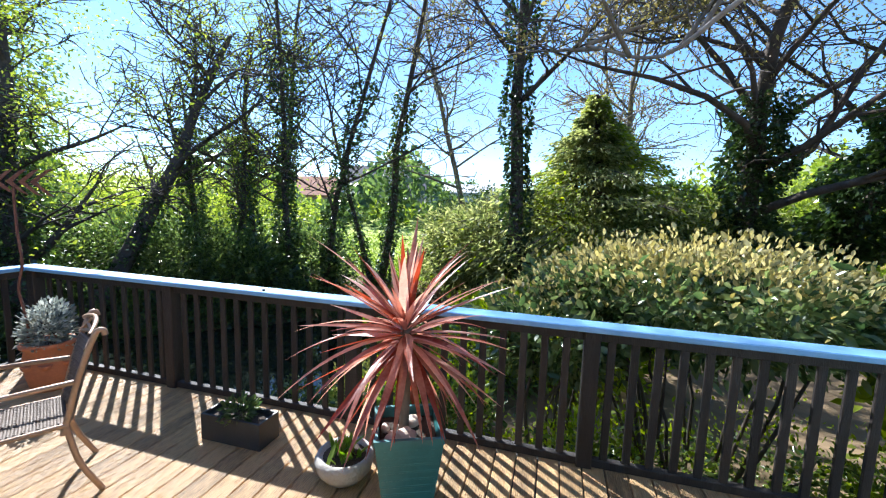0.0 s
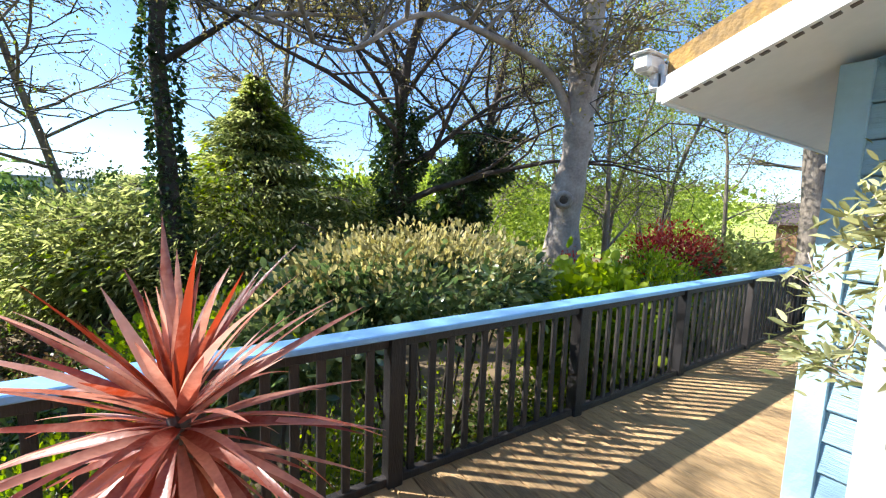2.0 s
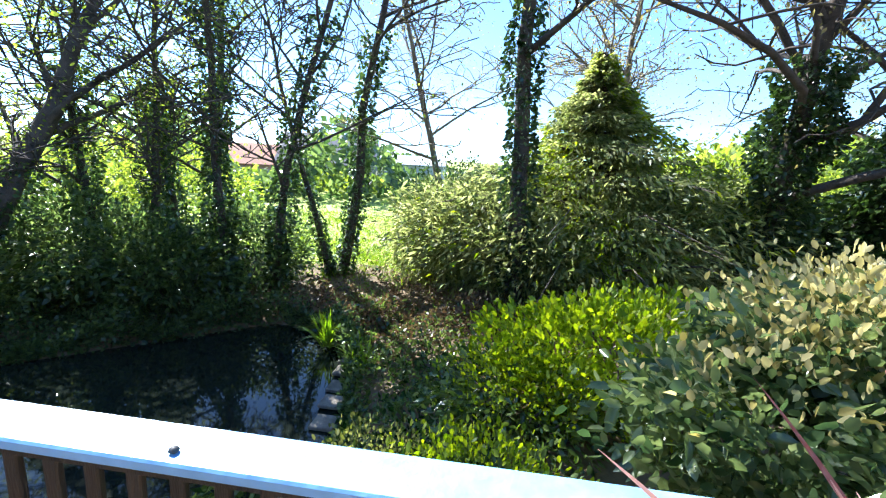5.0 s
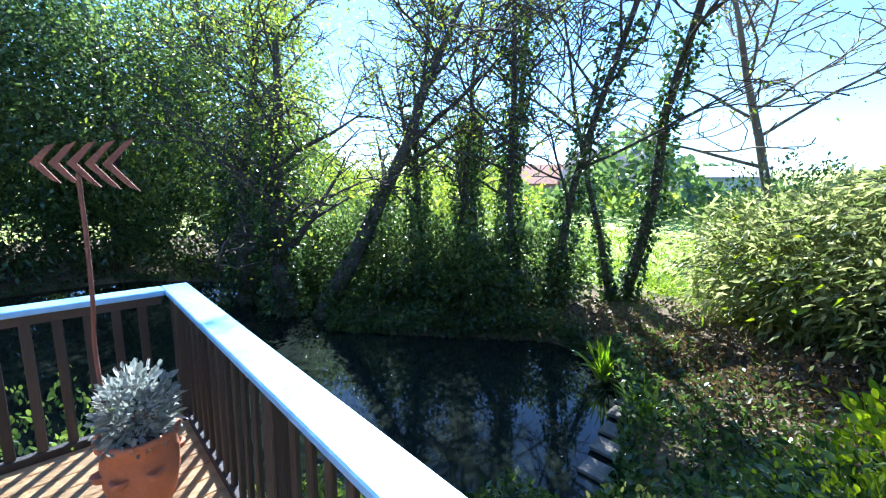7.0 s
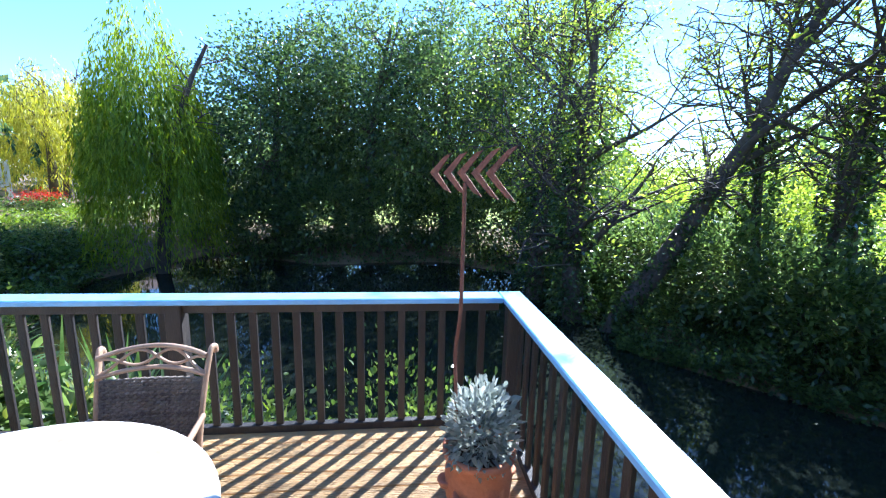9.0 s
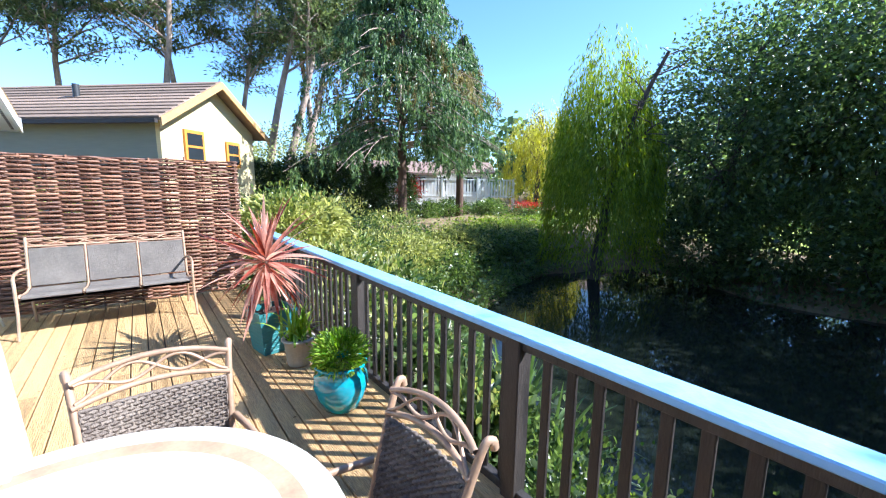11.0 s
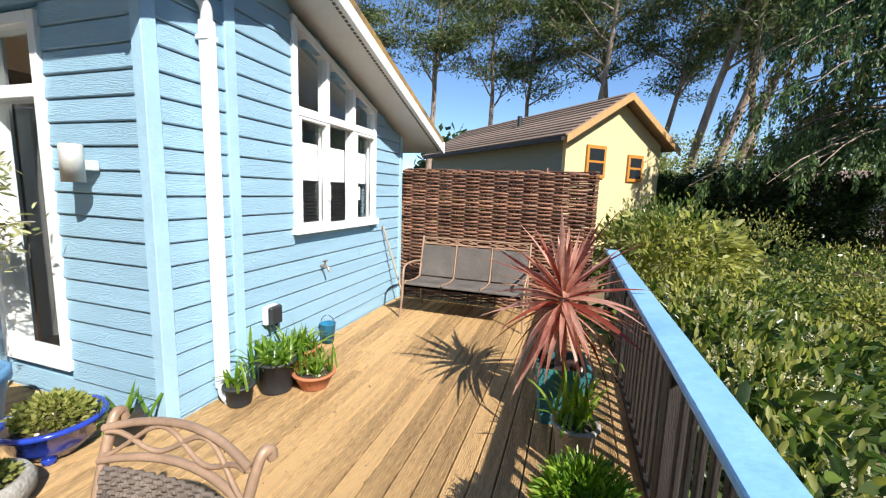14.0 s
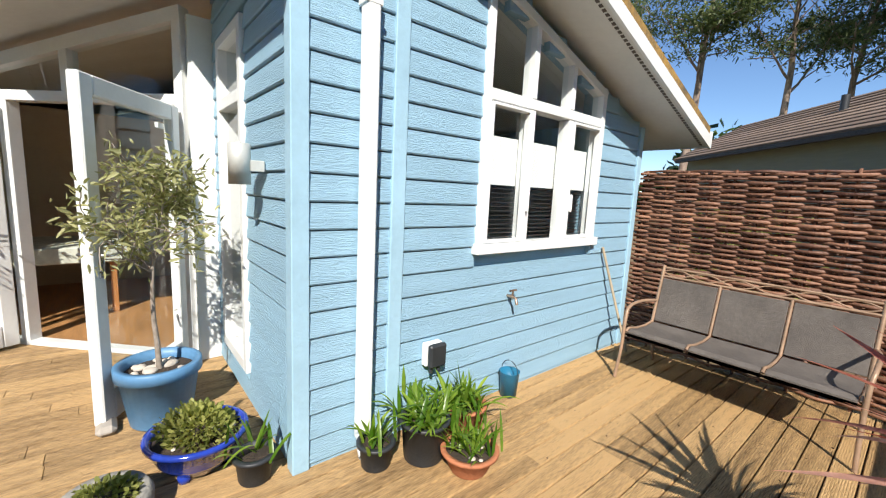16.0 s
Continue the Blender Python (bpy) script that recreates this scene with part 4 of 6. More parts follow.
def bench(x, y, rz):
    top = empty("garden_bench", (x, y, 0), rz)
    tagged(top, "bronze metal bench with three grey sling seats before the screen", "bench")
    w = 1.40
    lean = Matrix.Translation((0, -0.24, 0.40)) @ Matrix.Rotation(radians(14), 4, "X")
    for k in range(3):
        a, b = -w / 2 + k * w / 3 + 0.015, -w / 2 + (k + 1) * w / 3 - 0.015
        part("back_panel", box_bm(bmesh.new(), a, b, -0.006, 0.006, 0.02, 0.42, 0.004), M["sling"], top, "grey mesh sling", lean)
        bm = bmesh.new()
        prof = [(-0.24, 0.405), (-0.10, 0.39), (0.08, 0.40), (0.22, 0.425), (0.26, 0.405), (0.26, 0.38)]
        lo = [bm.verts.new((a, u, z)) for u, z in prof] + [bm.verts.new((a, u, z - 0.012)) for u, z in prof[::-1]]
        hi = [bm.verts.new((b, *v.co[1:])) for v in lo]
        bm.faces.new(lo)
        bm.faces.new(hi[::-1])
        for i in range(len(lo)):
            j = (i + 1) % len(lo)
            bm.faces.new((lo[i], hi[i], hi[j], lo[j]))
        bmesh.ops.recalc_face_normals(bm, faces=bm.faces)
        part("seat_panel", bm, M["sling"], top, "grey mesh sling")
    for k in range(4):
        u = -w / 2 + k * w / 3
        pts = [lean @ Vector((u, 0, 0.0)), lean @ Vector((u, 0, 0.44))]
        tube("back_bar", pts, 0.011, M["bronze"], top)
        tube("seat_bar", [(u, v, z + 0.002) for v, z in ((-0.24, 0.405), (-0.10, 0.39), (0.08, 0.40), (0.22, 0.425), (0.26, 0.40))], 0.011, M["bronze"], top)
    for z in (0.44, 0.52):
        tube("crest_rail", [lean @ Vector((-w / 2, 0, z)), lean @ Vector((w / 2, 0, z))], 0.010, M["bronze"], top)
    for k in range(6):
        c = -w / 2 + (k + 0.5) * w / 6
        for s in (-1, 1):
            tube("scroll", [lean @ Vector((c + u * w / 12, 0, 0.48 + s * 0.033 * math.cos(u * math.pi / 2))) for u in np.linspace(-1, 1, 9)], 0.006, M["bronze"], top, 6)
    for s in (-1, 1):
        tube("back_post", [lean @ Vector((s * w / 2, 0, -0.02)), lean @ Vector((s * w / 2, 0, 0.54))], 0.014, M["bronze"], top)
        tube("arm_leg", smooth_path([(s * (w / 2 + 0.005), -0.29, 0.60), (s * (w / 2 + 0.03), -0.05, 0.62), (s * (w / 2 + 0.03), 0.18, 0.60), (s * (w / 2 + 0.02), 0.25, 0.50), (s * (w / 2 + 0.02), 0.27, 0.25), (s * (w / 2 + 0.03), 0.31, 0.0)], 6), 0.014, M["bronze"], top)
        tube("back_leg", [(s * w / 2, -0.25, 0.40), (s * w / 2, -0.36, 0.0)], 0.014, M["bronze"], top)


bench(-2.83, -3.20, 0)


# ---- pots and plants on the deck ----
def pot(name, label, x, y, prof, material, soil_r, soil_z, category="plant pot", seg=32):
    top = empty(name, (x, y, 0))
    tagged(top, label, category)
    lathe("body", prof, material, top, seg)
    lathe("soil", [(0, soil_z + 0.01), (soil_r * 0.6, soil_z + 0.006), (soil_r, soil_z)], M["soil"], top, seg)
    return top


def pot_prof(r0, r1, h, rim=0.02, t=0.014, lip=0.012):
    return [(0, 0.004), (r0, 0.004), (r0 + 0.004, 0.012), (r1 - 0.004, h - rim), (r1 + lip, h - rim + 0.002), (r1 + lip, h - 0.004), (r1 + lip - 0.006, h), (r1 - t, h), (r1 - t - 0.004, h - 0.05), (r1 * 0.8, h * 0.5)]


def pebbles(parent, r, z, n, seed, size=0.03):
    rng = random.Random(seed)
    for k in range(n):
        a, d = rng.uniform(0, 6.28), r * math.sqrt(rng.random())
        bm = bmesh.new()
        bmesh.ops.create_icosphere(bm, subdivisions=2, radius=size * rng.uniform(0.6, 1.3))
        sc = Vector((rng.uniform(0.8, 1.4), rng.uniform(0.7, 1.1), rng.uniform(0.5, 0.75)))
        for v in bm.verts:
            v.co = Vector((v.co.x * sc.x, v.co.y * sc.y, v.co.z * sc.z)) * (1 + 0.12 * noise.noise(v.co * 40 + Vector((k, 0, 0))))
        part("pebble", bm, M["pebble"], parent, m=Matrix.Translation((math.cos(a) * d, math.sin(a) * d, z)) @ Matrix.Rotation(rng.uniform(0, 6), 4, "Z"), smooth=True)


def blade_mesh(length, width, arch, seed):
    V, F = [], []
    n = 9
    for i in range(n + 1):
        t = i / n
        w = width * min(1, 0.35 + 2.2 * t) * (1 - t ** 2.2) + 0.001
        x = length * t
        z = -arch * length * t ** 2.2
        V += [(x, -w / 2, z + w * 0.18), (x, 0, z), (x, w / 2, z + w * 0.18)]
        if i:
            q = 3 * i
            F += [(q - 3, q - 2, q + 1, q), (q - 2, q - 1, q + 2, q + 1)]
    me = bpy.data.meshes.new("blade")
    me.from_pydata(V, [], F)
    for f in me.polygons:
        f.use_smooth = True
    me.materials.append(M["cordyline"])
    return me


def cordyline(x, y, hub, length, n, seed, pot_w, pot_h, label):
    """A palm-like rosette of sword leaves on a short stem."""
    rng = random.Random(seed)
    top = empty("cordyline", (x, y, 0))
    tagged(top, label, "plant")
    tube("stem", [(0, 0, pot_h - 0.05), (0.01, 0, (hub + pot_h) / 2), (0, 0, hub + 0.06)], [0.028, 0.024, 0.03], M["bark"], top)
    meshes = [blade_mesh(length * f, 0.046 * g, a, k) for k, (f, g, a) in enumerate([(1.0, 1.0, 0.06), (0.9, 0.9, 0.12), (1.08, 1.05, 0.18), (0.95, 1.0, 0.28), (0.72, 0.9, 0.03), (1.0, 0.95, 0.4)])]
    for k in range(n):
        u = (k + 0.5) / n
        el = 86 - 146 * u ** 0.9 + rng.uniform(-9, 9)
        az = k * 137.5 + rng.uniform(-14, 14)
        kind = 4 if el > 70 else rng.choice([0, 1, 2, 4] if el > 25 else [1, 2, 3, 5, 0])
        b = new("leaf", meshes[kind])
        b.parent = top
        s = rng.uniform(0.82, 1.12)
        b.matrix_basis = Matrix.Translation((0, 0, hub + 0.05 - 0.12 * u)) @ Matrix.Rotation(radians(az), 4, "Z") @ Matrix.Rotation(radians(-el), 4, "Y") @ Matrix.Rotation(radians(rng.uniform(-25, 25)), 4, "X") @ Matrix.Diagonal((s, s, s, 1)) @ Matrix.Translation((0.02, 0, 0))
    return top


def square_planter(x, y, w0, w1, h, rz, label):
    top = empty("square_planter", (x, y, 0), rz)
    tagged(top, label, "planter")
    bm = bmesh.new()
    rings = []
    for w, z in ((w0 * 0.9, 0.0), (w0, 0.004), (w1, h - 0.03), (w1 + 0.012, h - 0.028), (w1 + 0.012, h), (w1 - 0.03, h), (w1 - 0.035, h - 0.07)):
        rings.append([bm.verts.new((sx * w / 2, sy * w / 2, z)) for sx, sy in ((-1, -1), (1, -1), (1, 1), (-1, 1))])
    bm.faces.new(rings[0][::-1])
    for p, q in zip(rings, rings[1:]):
        for i in range(4):
            j = (i + 1) % 4
            bm.faces.new((p[i], p[j], q[j], q[i]))
    part("body", bm, M["tealpaint"], top)
    for side in range(4):
        for k in range(9):
            z = 0.03 + k * (h - 0.09) / 8
            w = w0 + (w1 - w0) * z / h
            part("rib", box_bm(bmesh.new(), -w / 2 + 0.004, w / 2 - 0.004, -w / 2 - 0.004, -w / 2 + 0.01, z, z + 0.014, 0.003), M["tealpaint"], top, m=Matrix.Rotation(side * math.pi / 2, 4, "Z"))
    part("soil", box_bm(bmesh.new(), -w1 / 2 + 0.022, w1 / 2 - 0.022, -w1 / 2 + 0.022, w1 / 2 - 0.022, h - 0.09, h - 0.055), M["soil"], top)
    pebbles(top, w1 * 0.36, h - 0.045, 12, 5)
    return top


square_planter(-0.66, 2.63, 0.24, 0.33, 0.42, 24, "teal square tapered planter holding a red cordyline")
cordyline(-0.69, 2.65, 0.88, 0.54, 120, 11, 0.3, 0.42, "red cordyline with a burst of sword-shaped leaves")
square_planter(-4.0, -1.34, 0.26, 0.34, 0.40, 10, "teal ribbed square planter beside the west rail")
cordyline(-3.98, -1.32, 0.83, 0.56, 110, 12, 0.3, 0.40, "red cordyline with stiff spiky leaves by the rail")


def tuft(parent, n, length, leaf, seed, z, width=0.03, spread=0.05, arch=0.8, lift=1.1):
    return blades("leaves", "", 0, 0, n, length, leaf, seed, z, width, parent, arch, spread, lift=lift)


def mound(parent, r, h, leaf, n, size, seed, z, width=0.4):
    rng = np.random.default_rng(seed)
    C, D = blob_points(rng, n, (0, 0, z + h * 0.35), (r, r, h * 0.7), 0.3)
    keep = C[:, 2] > z
    V, F = fine_leaf_np(rng, C[keep], D[keep] + np.array([0, 0, 0.5]), size, width)
    np_mesh("foliage", V, F, M[leaf], parent)


# ---- trees and shrubs ----
def grow(rng, base, height, r0, lean=(0, 0), limbs=9, first=0.35, limb_len=0.45, droop=-0.15, levels=3, wobble=0.06, fork=0.35, tip_r=0.012, up=0.5):
    """Trunk and limbs as tubes; gives the tubes and the ends of the twigs with their way."""
    pieces, ends = [], []
    def branch(p, d, length, r, level):
        n = 7 if level == 0 else 5
        pts, rad = [np.array(p, float)], [r]
        d = np.array(d, float)
        for i in range(n):
            d = d + rng.normal(0, wobble * (1 + level), 3)
            if level:
                d[2] += (up if level == 1 else 0.1) * 0.12 + droop * 0.2
            d /= np.linalg.norm(d)
            pts.append(pts[-1] + d * length / n)
            end = tip_r if level else r0 * 0.22
            rad.append(max(tip_r * 0.5, r + (end - r) * (i + 1) / n))
        pieces.append(tube_np(pts, rad, (10, 6, 4, 3, 3)[level]))
        if level >= levels - 1:
            for q in pts[2:]:
                ends.append((q, d))
        if level < levels:
            count = limbs if level == 0 else (6 if level == 1 else 4)
            lo = first if level == 0 else 0.25
            for k in range(count):
                u = lo + (1 - lo) * (k + rng.uniform(0.1, 0.9)) / count
                f = u * n
                i = min(int(f), n - 1)
                q = pts[i] + (pts[i + 1] - pts[i]) * (f - i)
                rr = (rad[i] + (rad[i + 1] - rad[i]) * (f - i))
                a = rng.uniform(0, 2 * math.pi)
                side = np.array([math.cos(a), math.sin(a), rng.uniform(0.0, 0.7)])
                nd = d * fork + side * (1 - fork * 0.5)
                nd /= np.linalg.norm(nd)
                ln = height * limb_len * (1.15 - 0.6 * u) * rng.uniform(0.7, 1.2) if level == 0 else length * rng.uniform(0.35, 0.65)
                branch(q, nd, ln, max(tip_r, rr * (0.5 if level == 0 else 0.6)), level + 1)
    branch(base, (lean[0], lean[1], 1.0), height, r0, 0)
    return pieces, ends


def tree(name, label, x, y, height, r0, bark, leaf=None, n_leaf=6000, size=0.06, spread=0.25, seed=1, ivy=0, ivy_top=0.8, category="tree",
         lean=(0, 0), leaf_width=0.5, ivy_r=0.22, droop_leaf=0.15, z=None, group="", **kw):
    rng = np.random.default_rng(seed)
    z = gz(x, y) - 0.05 if z is None else z
    top = empty(name, (x, y, z))
    tagged(top, label, category, group)
    pieces, ends = grow(rng, (0, 0, 0), height, r0, lean, **kw)
    V, F = join_np(pieces)
    np_mesh("trunk", V, F, M[bark], top, smooth=True)
    if leaf and n_leaf:
        P = np.array([e[0] for e in ends])
        D = np.array([e[1] for e in ends])
        pick = rng.integers(0, len(P), n_leaf)
        C = P[pick] + rng.normal(0, spread, (n_leaf, 3))
        V, F = leaf_np(rng, C, D[pick] + np.array([0, 0, -droop_leaf]), size, leaf_width, jitter=0.8)
        np_mesh("crown", V, F, M[leaf], top)
    if ivy:
        T = pieces[0][0].reshape(-1, 10, 3).mean(axis=1)
        u = ivy_top * rng.uniform(0.02, 1, ivy) ** 1.25 * (len(T) - 1)
        i = np.minimum(u.astype(int), len(T) - 2)
        C = T[i] + (T[i + 1] - T[i]) * (u - i)[:, None]
        a = rng.uniform(0, 2 * math.pi, ivy)
        rr = (r0 * 0.6 + ivy_r * rng.uniform(0.3, 1, ivy) ** 0.7 * (0.75 + 0.35 * np.sin(u * 5 + a * 2)))
        O = np.stack([np.cos(a), np.sin(a), rng.uniform(-0.6, 0.1, ivy)], 1)
        C = C + O * rr[:, None] * np.array([1, 1, 0.2])
        V, F = leaf_np(rng, C, O, 0.085 if ivy_r < 0.6 else 0.11, 0.85, jitter=0.5)
        np_mesh("ivy", V, F, M["ivy"], top, "dark glossy ivy on the trunk")
    return top


def shrub(name, label, x, y, radii, leaf, n=5000, size=0.08, seed=1, z=None, stems=7, leaf_width=0.45, clump=14, spread=0.13, second=None, frac=0.3,
          category="shrub", up=0.3, shell=0.5, zc=None, rz=0, top_only=True):
    """A shrub: woody stems from the ground and clumps of leaves with gaps."""
    rng = np.random.default_rng(seed)
    z = gz(x, y) - 0.03 if z is None else z
    zc = radii[2] if zc is None else zc
    top = empty(name, (x, y, z), rz)
    tagged(top, label, category)
    pcs = []
    for k in range(stems):
        a = rng.uniform(0, 2 * math.pi)
        e = np.array([math.cos(a) * radii[0] * 0.7, math.sin(a) * radii[1] * 0.7, zc + radii[2] * rng.uniform(-0.1, 0.6)]) * rng.uniform(0.7, 1.0)
        s = np.array([e[0] * 0.35, e[1] * 0.35, 0])
        mid = (s + e) / 2 + rng.normal(0, 0.06, 3)
        pcs.append(tube_np([s, (s + mid) / 2, mid, (mid + e) / 2 + rng.normal(0, 0.05, 3), e], [0.022, 0.018, 0.015, 0.012, 0.006], 5))
    V, F = join_np(pcs)
    tagged(np_mesh("stem", V, F, M["darkbark"], top, smooth=True), kind="stuff")
    C, D = cluster_points(rng, max(3, n // clump), clump, (0, 0, zc), radii, spread, shell)
    keep = C[:, 2] > 0.02
    C, D = C[keep], D[keep]
    make = fine_leaf_np if abs(x) < 9 and -7 < y < 9 else leaf_np
    if second:
        cut = (C[:, 2] - zc) / radii[2] + rng.normal(0, 0.25, len(C)) > 1 - 2 * frac if top_only else rng.uniform(0, 1, len(C)) < frac
        V, F = make(rng, C[cut], D[cut] * 0.5 + np.array([0, 0, 0.9]), size * 0.62, leaf_width, jitter=0.45)
        np_mesh("young_leaves", V, F, M[second], top)
        C, D = C[~cut], D[~cut]
    V, F = make(rng, C, D + np.array([0, 0, up]), size, leaf_width, jitter=0.6)
    np_mesh("foliage", V, F, M[leaf], top)
    return top


def hanging(name, label, x, y, height, radius, leaf, n_strand=260, size=0.1, seed=1, bark="darkbark", z=None, start=0.35, r0=0.2, reach=1.0, per=34, width=0.2):
    """A weeping tree: a trunk with limbs and long hanging strands of leaves."""
    rng = np.random.default_rng(seed)
    z = gz(x, y) - 0.05 if z is None else z
    top = empty(name, (x, y, z))
    tagged(top, label, "tree")
    pieces, ends = grow(rng, (0, 0, 0), height * 0.85, r0, limbs=9, first=0.35, limb_len=radius / height, levels=2)
    V, F = join_np(pieces)
    np_mesh("trunk", V, F, M[bark], top, smooth=True)
    Cs, Ds = [], []
    for k in range(n_strand):
        a, rr = rng.uniform(0, 2 * math.pi), radius * math.sqrt(rng.uniform(0.03, 1))
        zt = height * (1 - 0.45 * (rr / radius) ** 2) * rng.uniform(0.75, 1.0)
        ln = (zt - height * 0.03) * rng.uniform(start, reach)
        t = np.linspace(0, 1, per)
        wob = rng.normal(0, 0.06, 2)
        px = math.cos(a) * rr + wob[0] * t * 3 + 0.15 * math.cos(a) * np.sqrt(t)
        py = math.sin(a) * rr + wob[1] * t * 3 + 0.15 * math.sin(a) * np.sqrt(t)
        Cs.append(np.stack([px, py, zt - ln * t], 1) + rng.normal(0, 0.05, (per, 3)))
        Ds.append(np.tile([0.25 * math.cos(a), 0.25 * math.sin(a), -1.0], (per, 1)))
    V, F = leaf_np(rng, np.concatenate(Cs), np.concatenate(Ds), size, width, jitter=0.35)
    np_mesh("crown", V, F, M[leaf], top)
    return top


def layered(name, label, x, y, height, radius, leaf, tiers=16, n=16000, size=0.14, seed=1, bark="darkbark", z=None, first=0.05, weep=0.4, leaf_width=0.3,
            second=None, r0=0.16, category="conifer tree", power=1.0):
    """A conifer: a trunk with tiers of boughs carrying flat drooping sprays."""
    rng = np.random.default_rng(seed)
    z = gz(x, y) - 0.05 if z is None else z
    top = empty(name, (x, y, z))
    tagged(top, label, category)
    pcs = [tube_np([(0, 0, 0), (0.02, 0, height * 0.4), (0, 0.03, height)], [r0, r0 * 0.65, 0.02], 9)]
    Cs, Ds = [], []
    boughs = tiers * 9
    per = max(6, n // boughs)
    for k in range(boughs):
        u = first + (1 - first) * ((k + rng.uniform(0, 1)) / boughs)
        a = rng.uniform(0, 2 * math.pi)
        ln = radius * ((1 - u) / (1 - first)) ** power * rng.uniform(0.45, 1.3) + 0.12
        p0 = np.array([0, 0, u * height])
        way = np.array([math.cos(a), math.sin(a), 0.25])
        mid = p0 + way * ln * 0.55
        end = p0 + way * ln + np.array([0, 0, -weep * ln])
        pcs.append(tube_np([p0, mid, end], [0.03, 0.018, 0.006], 4))
        t = rng.uniform(0.15, 1, per) ** 0.7
        q = (1 - t)[:, None] ** 2 * p0 + (2 * t * (1 - t))[:, None] * (mid + np.array([0, 0, 0.15 * ln])) + (t ** 2)[:, None] * end
        side = np.array([-way[1], way[0], 0])
        q = q + side * (rng.normal(0, 0.16, per) * ln * (0.4 + t))[:, None]
        q[:, 2] -= np.abs(rng.normal(0, 0.10 + 0.1 * weep, per))
        Cs.append(q)
        Ds.append(np.tile(way * np.array([1, 1, 0]) + np.array([0, 0, -weep]), (per, 1)))
    np_mesh("trunk", *pcs[0], M[bark], top, smooth=True)
    V, F = join_np(pcs[1:])
    tagged(np_mesh("bough", V, F, M[bark], top, smooth=True), kind="stuff")
    C, D = np.concatenate(Cs), np.concatenate(Ds)
    if second:
        cut = rng.uniform(0, 1, len(C)) < 0.3 * (0.5 + np.sin(C[:, 0] * 2 + C[:, 2] * 1.3))
        V, F = leaf_np(rng, C[cut], D[cut], size, leaf_width, jitter=0.35)
        np_mesh("young_sprays", V, F, M[second], top)
        C, D = C[~cut], D[~cut]
    V, F = leaf_np(rng, C, D, size, leaf_width, jitter=0.35)
    np_mesh("foliage", V, F, M[leaf], top)
    return top


# north: beyond the pond and the meadow
tree("ash_tree", "bare ivy-covered tree with twin stems on the far bank", -5.0, 11.9, 9.5, 0.13, "darkbark", "bud", 2500, 0.05, 0.12, 3, ivy=2600, ivy_top=0.6, limbs=10, first=0.45, lean=(0.12, 0.02), ivy_r=0.22)
tree("ash_tree", "slender bare tree forking from its base on the far bank", -5.25, 11.75, 6.4, 0.09, "darkbark", "bud", 400, 0.05, 0.12, 4, ivy=900, ivy_top=0.5, limbs=9, first=0.35, lean=(-0.20, -0.05), ivy_r=0.13)
tree("alder_tree", "tall pole-like tree thick with ivy up its trunk", -0.75, 10.2, 11.5, 0.19, "darkbark", "bud", 900, 0.05, 0.15, 5, ivy=6000, ivy_top=0.9, limbs=16, first=0.4, limb_len=0.32, ivy_r=0.24)
for i, (x, y, h, lx, n) in enumerate([(-6.9, 10.2, 10.5, 0.03, 3200), (-7.6, 10.6, 10.5, 0.06, 3200), (-8.2, 9.6, 7.2, -0.02, 3600), (-6.2, 10.8, 10.0, 0.1, 2800), (-9.2, 9.4, 7.2, 0.05, 3600), (-8.8, 11.2, 7.6, 0, 3600)]):
    tree("alder_tree", "slim multi-stemmed tree with ivy and sparse spring leaves", x, y, h, 0.10, "darkbark", "spring", n, 0.07, 0.28, 10 + i, ivy=2600, ivy_top=0.6, limbs=12, first=0.2, limb_len=0.3, lean=(lx, 0), ivy_r=0.26)
tree("willow_tree", "thick dark trunk leaning over the pond", -9.8, 6.7, 8.5, 0.24, "darkbark", "spring", 2200, 0.08, 0.35, 21, ivy=1200, ivy_top=0.45, limbs=11, first=0.4, lean=(0.08, 0.33), limb_len=0.4)
tree("willow_tree", "upright dark ivy-clad trunk beside the pond", -10.4, 6.5, 7.2, 0.28, "darkbark", "spring", 4500, 0.08, 0.4, 22, ivy=5500, ivy_top=0.7, limbs=9, first=0.3, lean=(0.0, -0.05), limb_len=0.4, ivy_r=0.4)
tree("willow_tree", "dark leafy tree on the pond bank", -12.2, 6.0, 8, 0.25, "darkbark", "spring", 7000, 0.09, 0.45, 23, ivy=5000, ivy_top=0.7, limbs=13, first=0.2, limb_len=0.42, ivy_r=0.45)
layered("conifer_tree", "broad bushy conifer with layered feathery sprays", 0.9, 12.2, 5.5, 4.7, "conifer", 34, 62000, 0.15, 31, weep=0.20, second="lime", power=1.3)
for i, (cx_, cy_, rx_, rz_) in enumerate([(-1.6, 11.4, 1.5, 1.25), (-0.3, 10.9, 1.3, 1.0), (1.4, 10.9, 1.5, 1.15), (2.9, 11.3, 1.6, 1.5), (-2.6, 12.4, 1.2, 1.2), (4.0, 12.2, 1.3, 1.4)]):
    shrub("conifer_bush", "spreading conifer bush with pale feathery sprays", cx_, cy_, (rx_, 1.1, rz_), "conifer", 7500, 0.19, 400 + i, leaf_width=0.26, spread=0.26, clump=22, up=-0.1, second="lime" if i == 3 else None, frac=0.15)
shrub("holly_bush", "dark evergreen bush at the meadow edge", -2.5, 13.2, (1.5, 1.2, 1.5), "ivy", 7000, 0.10, 34)
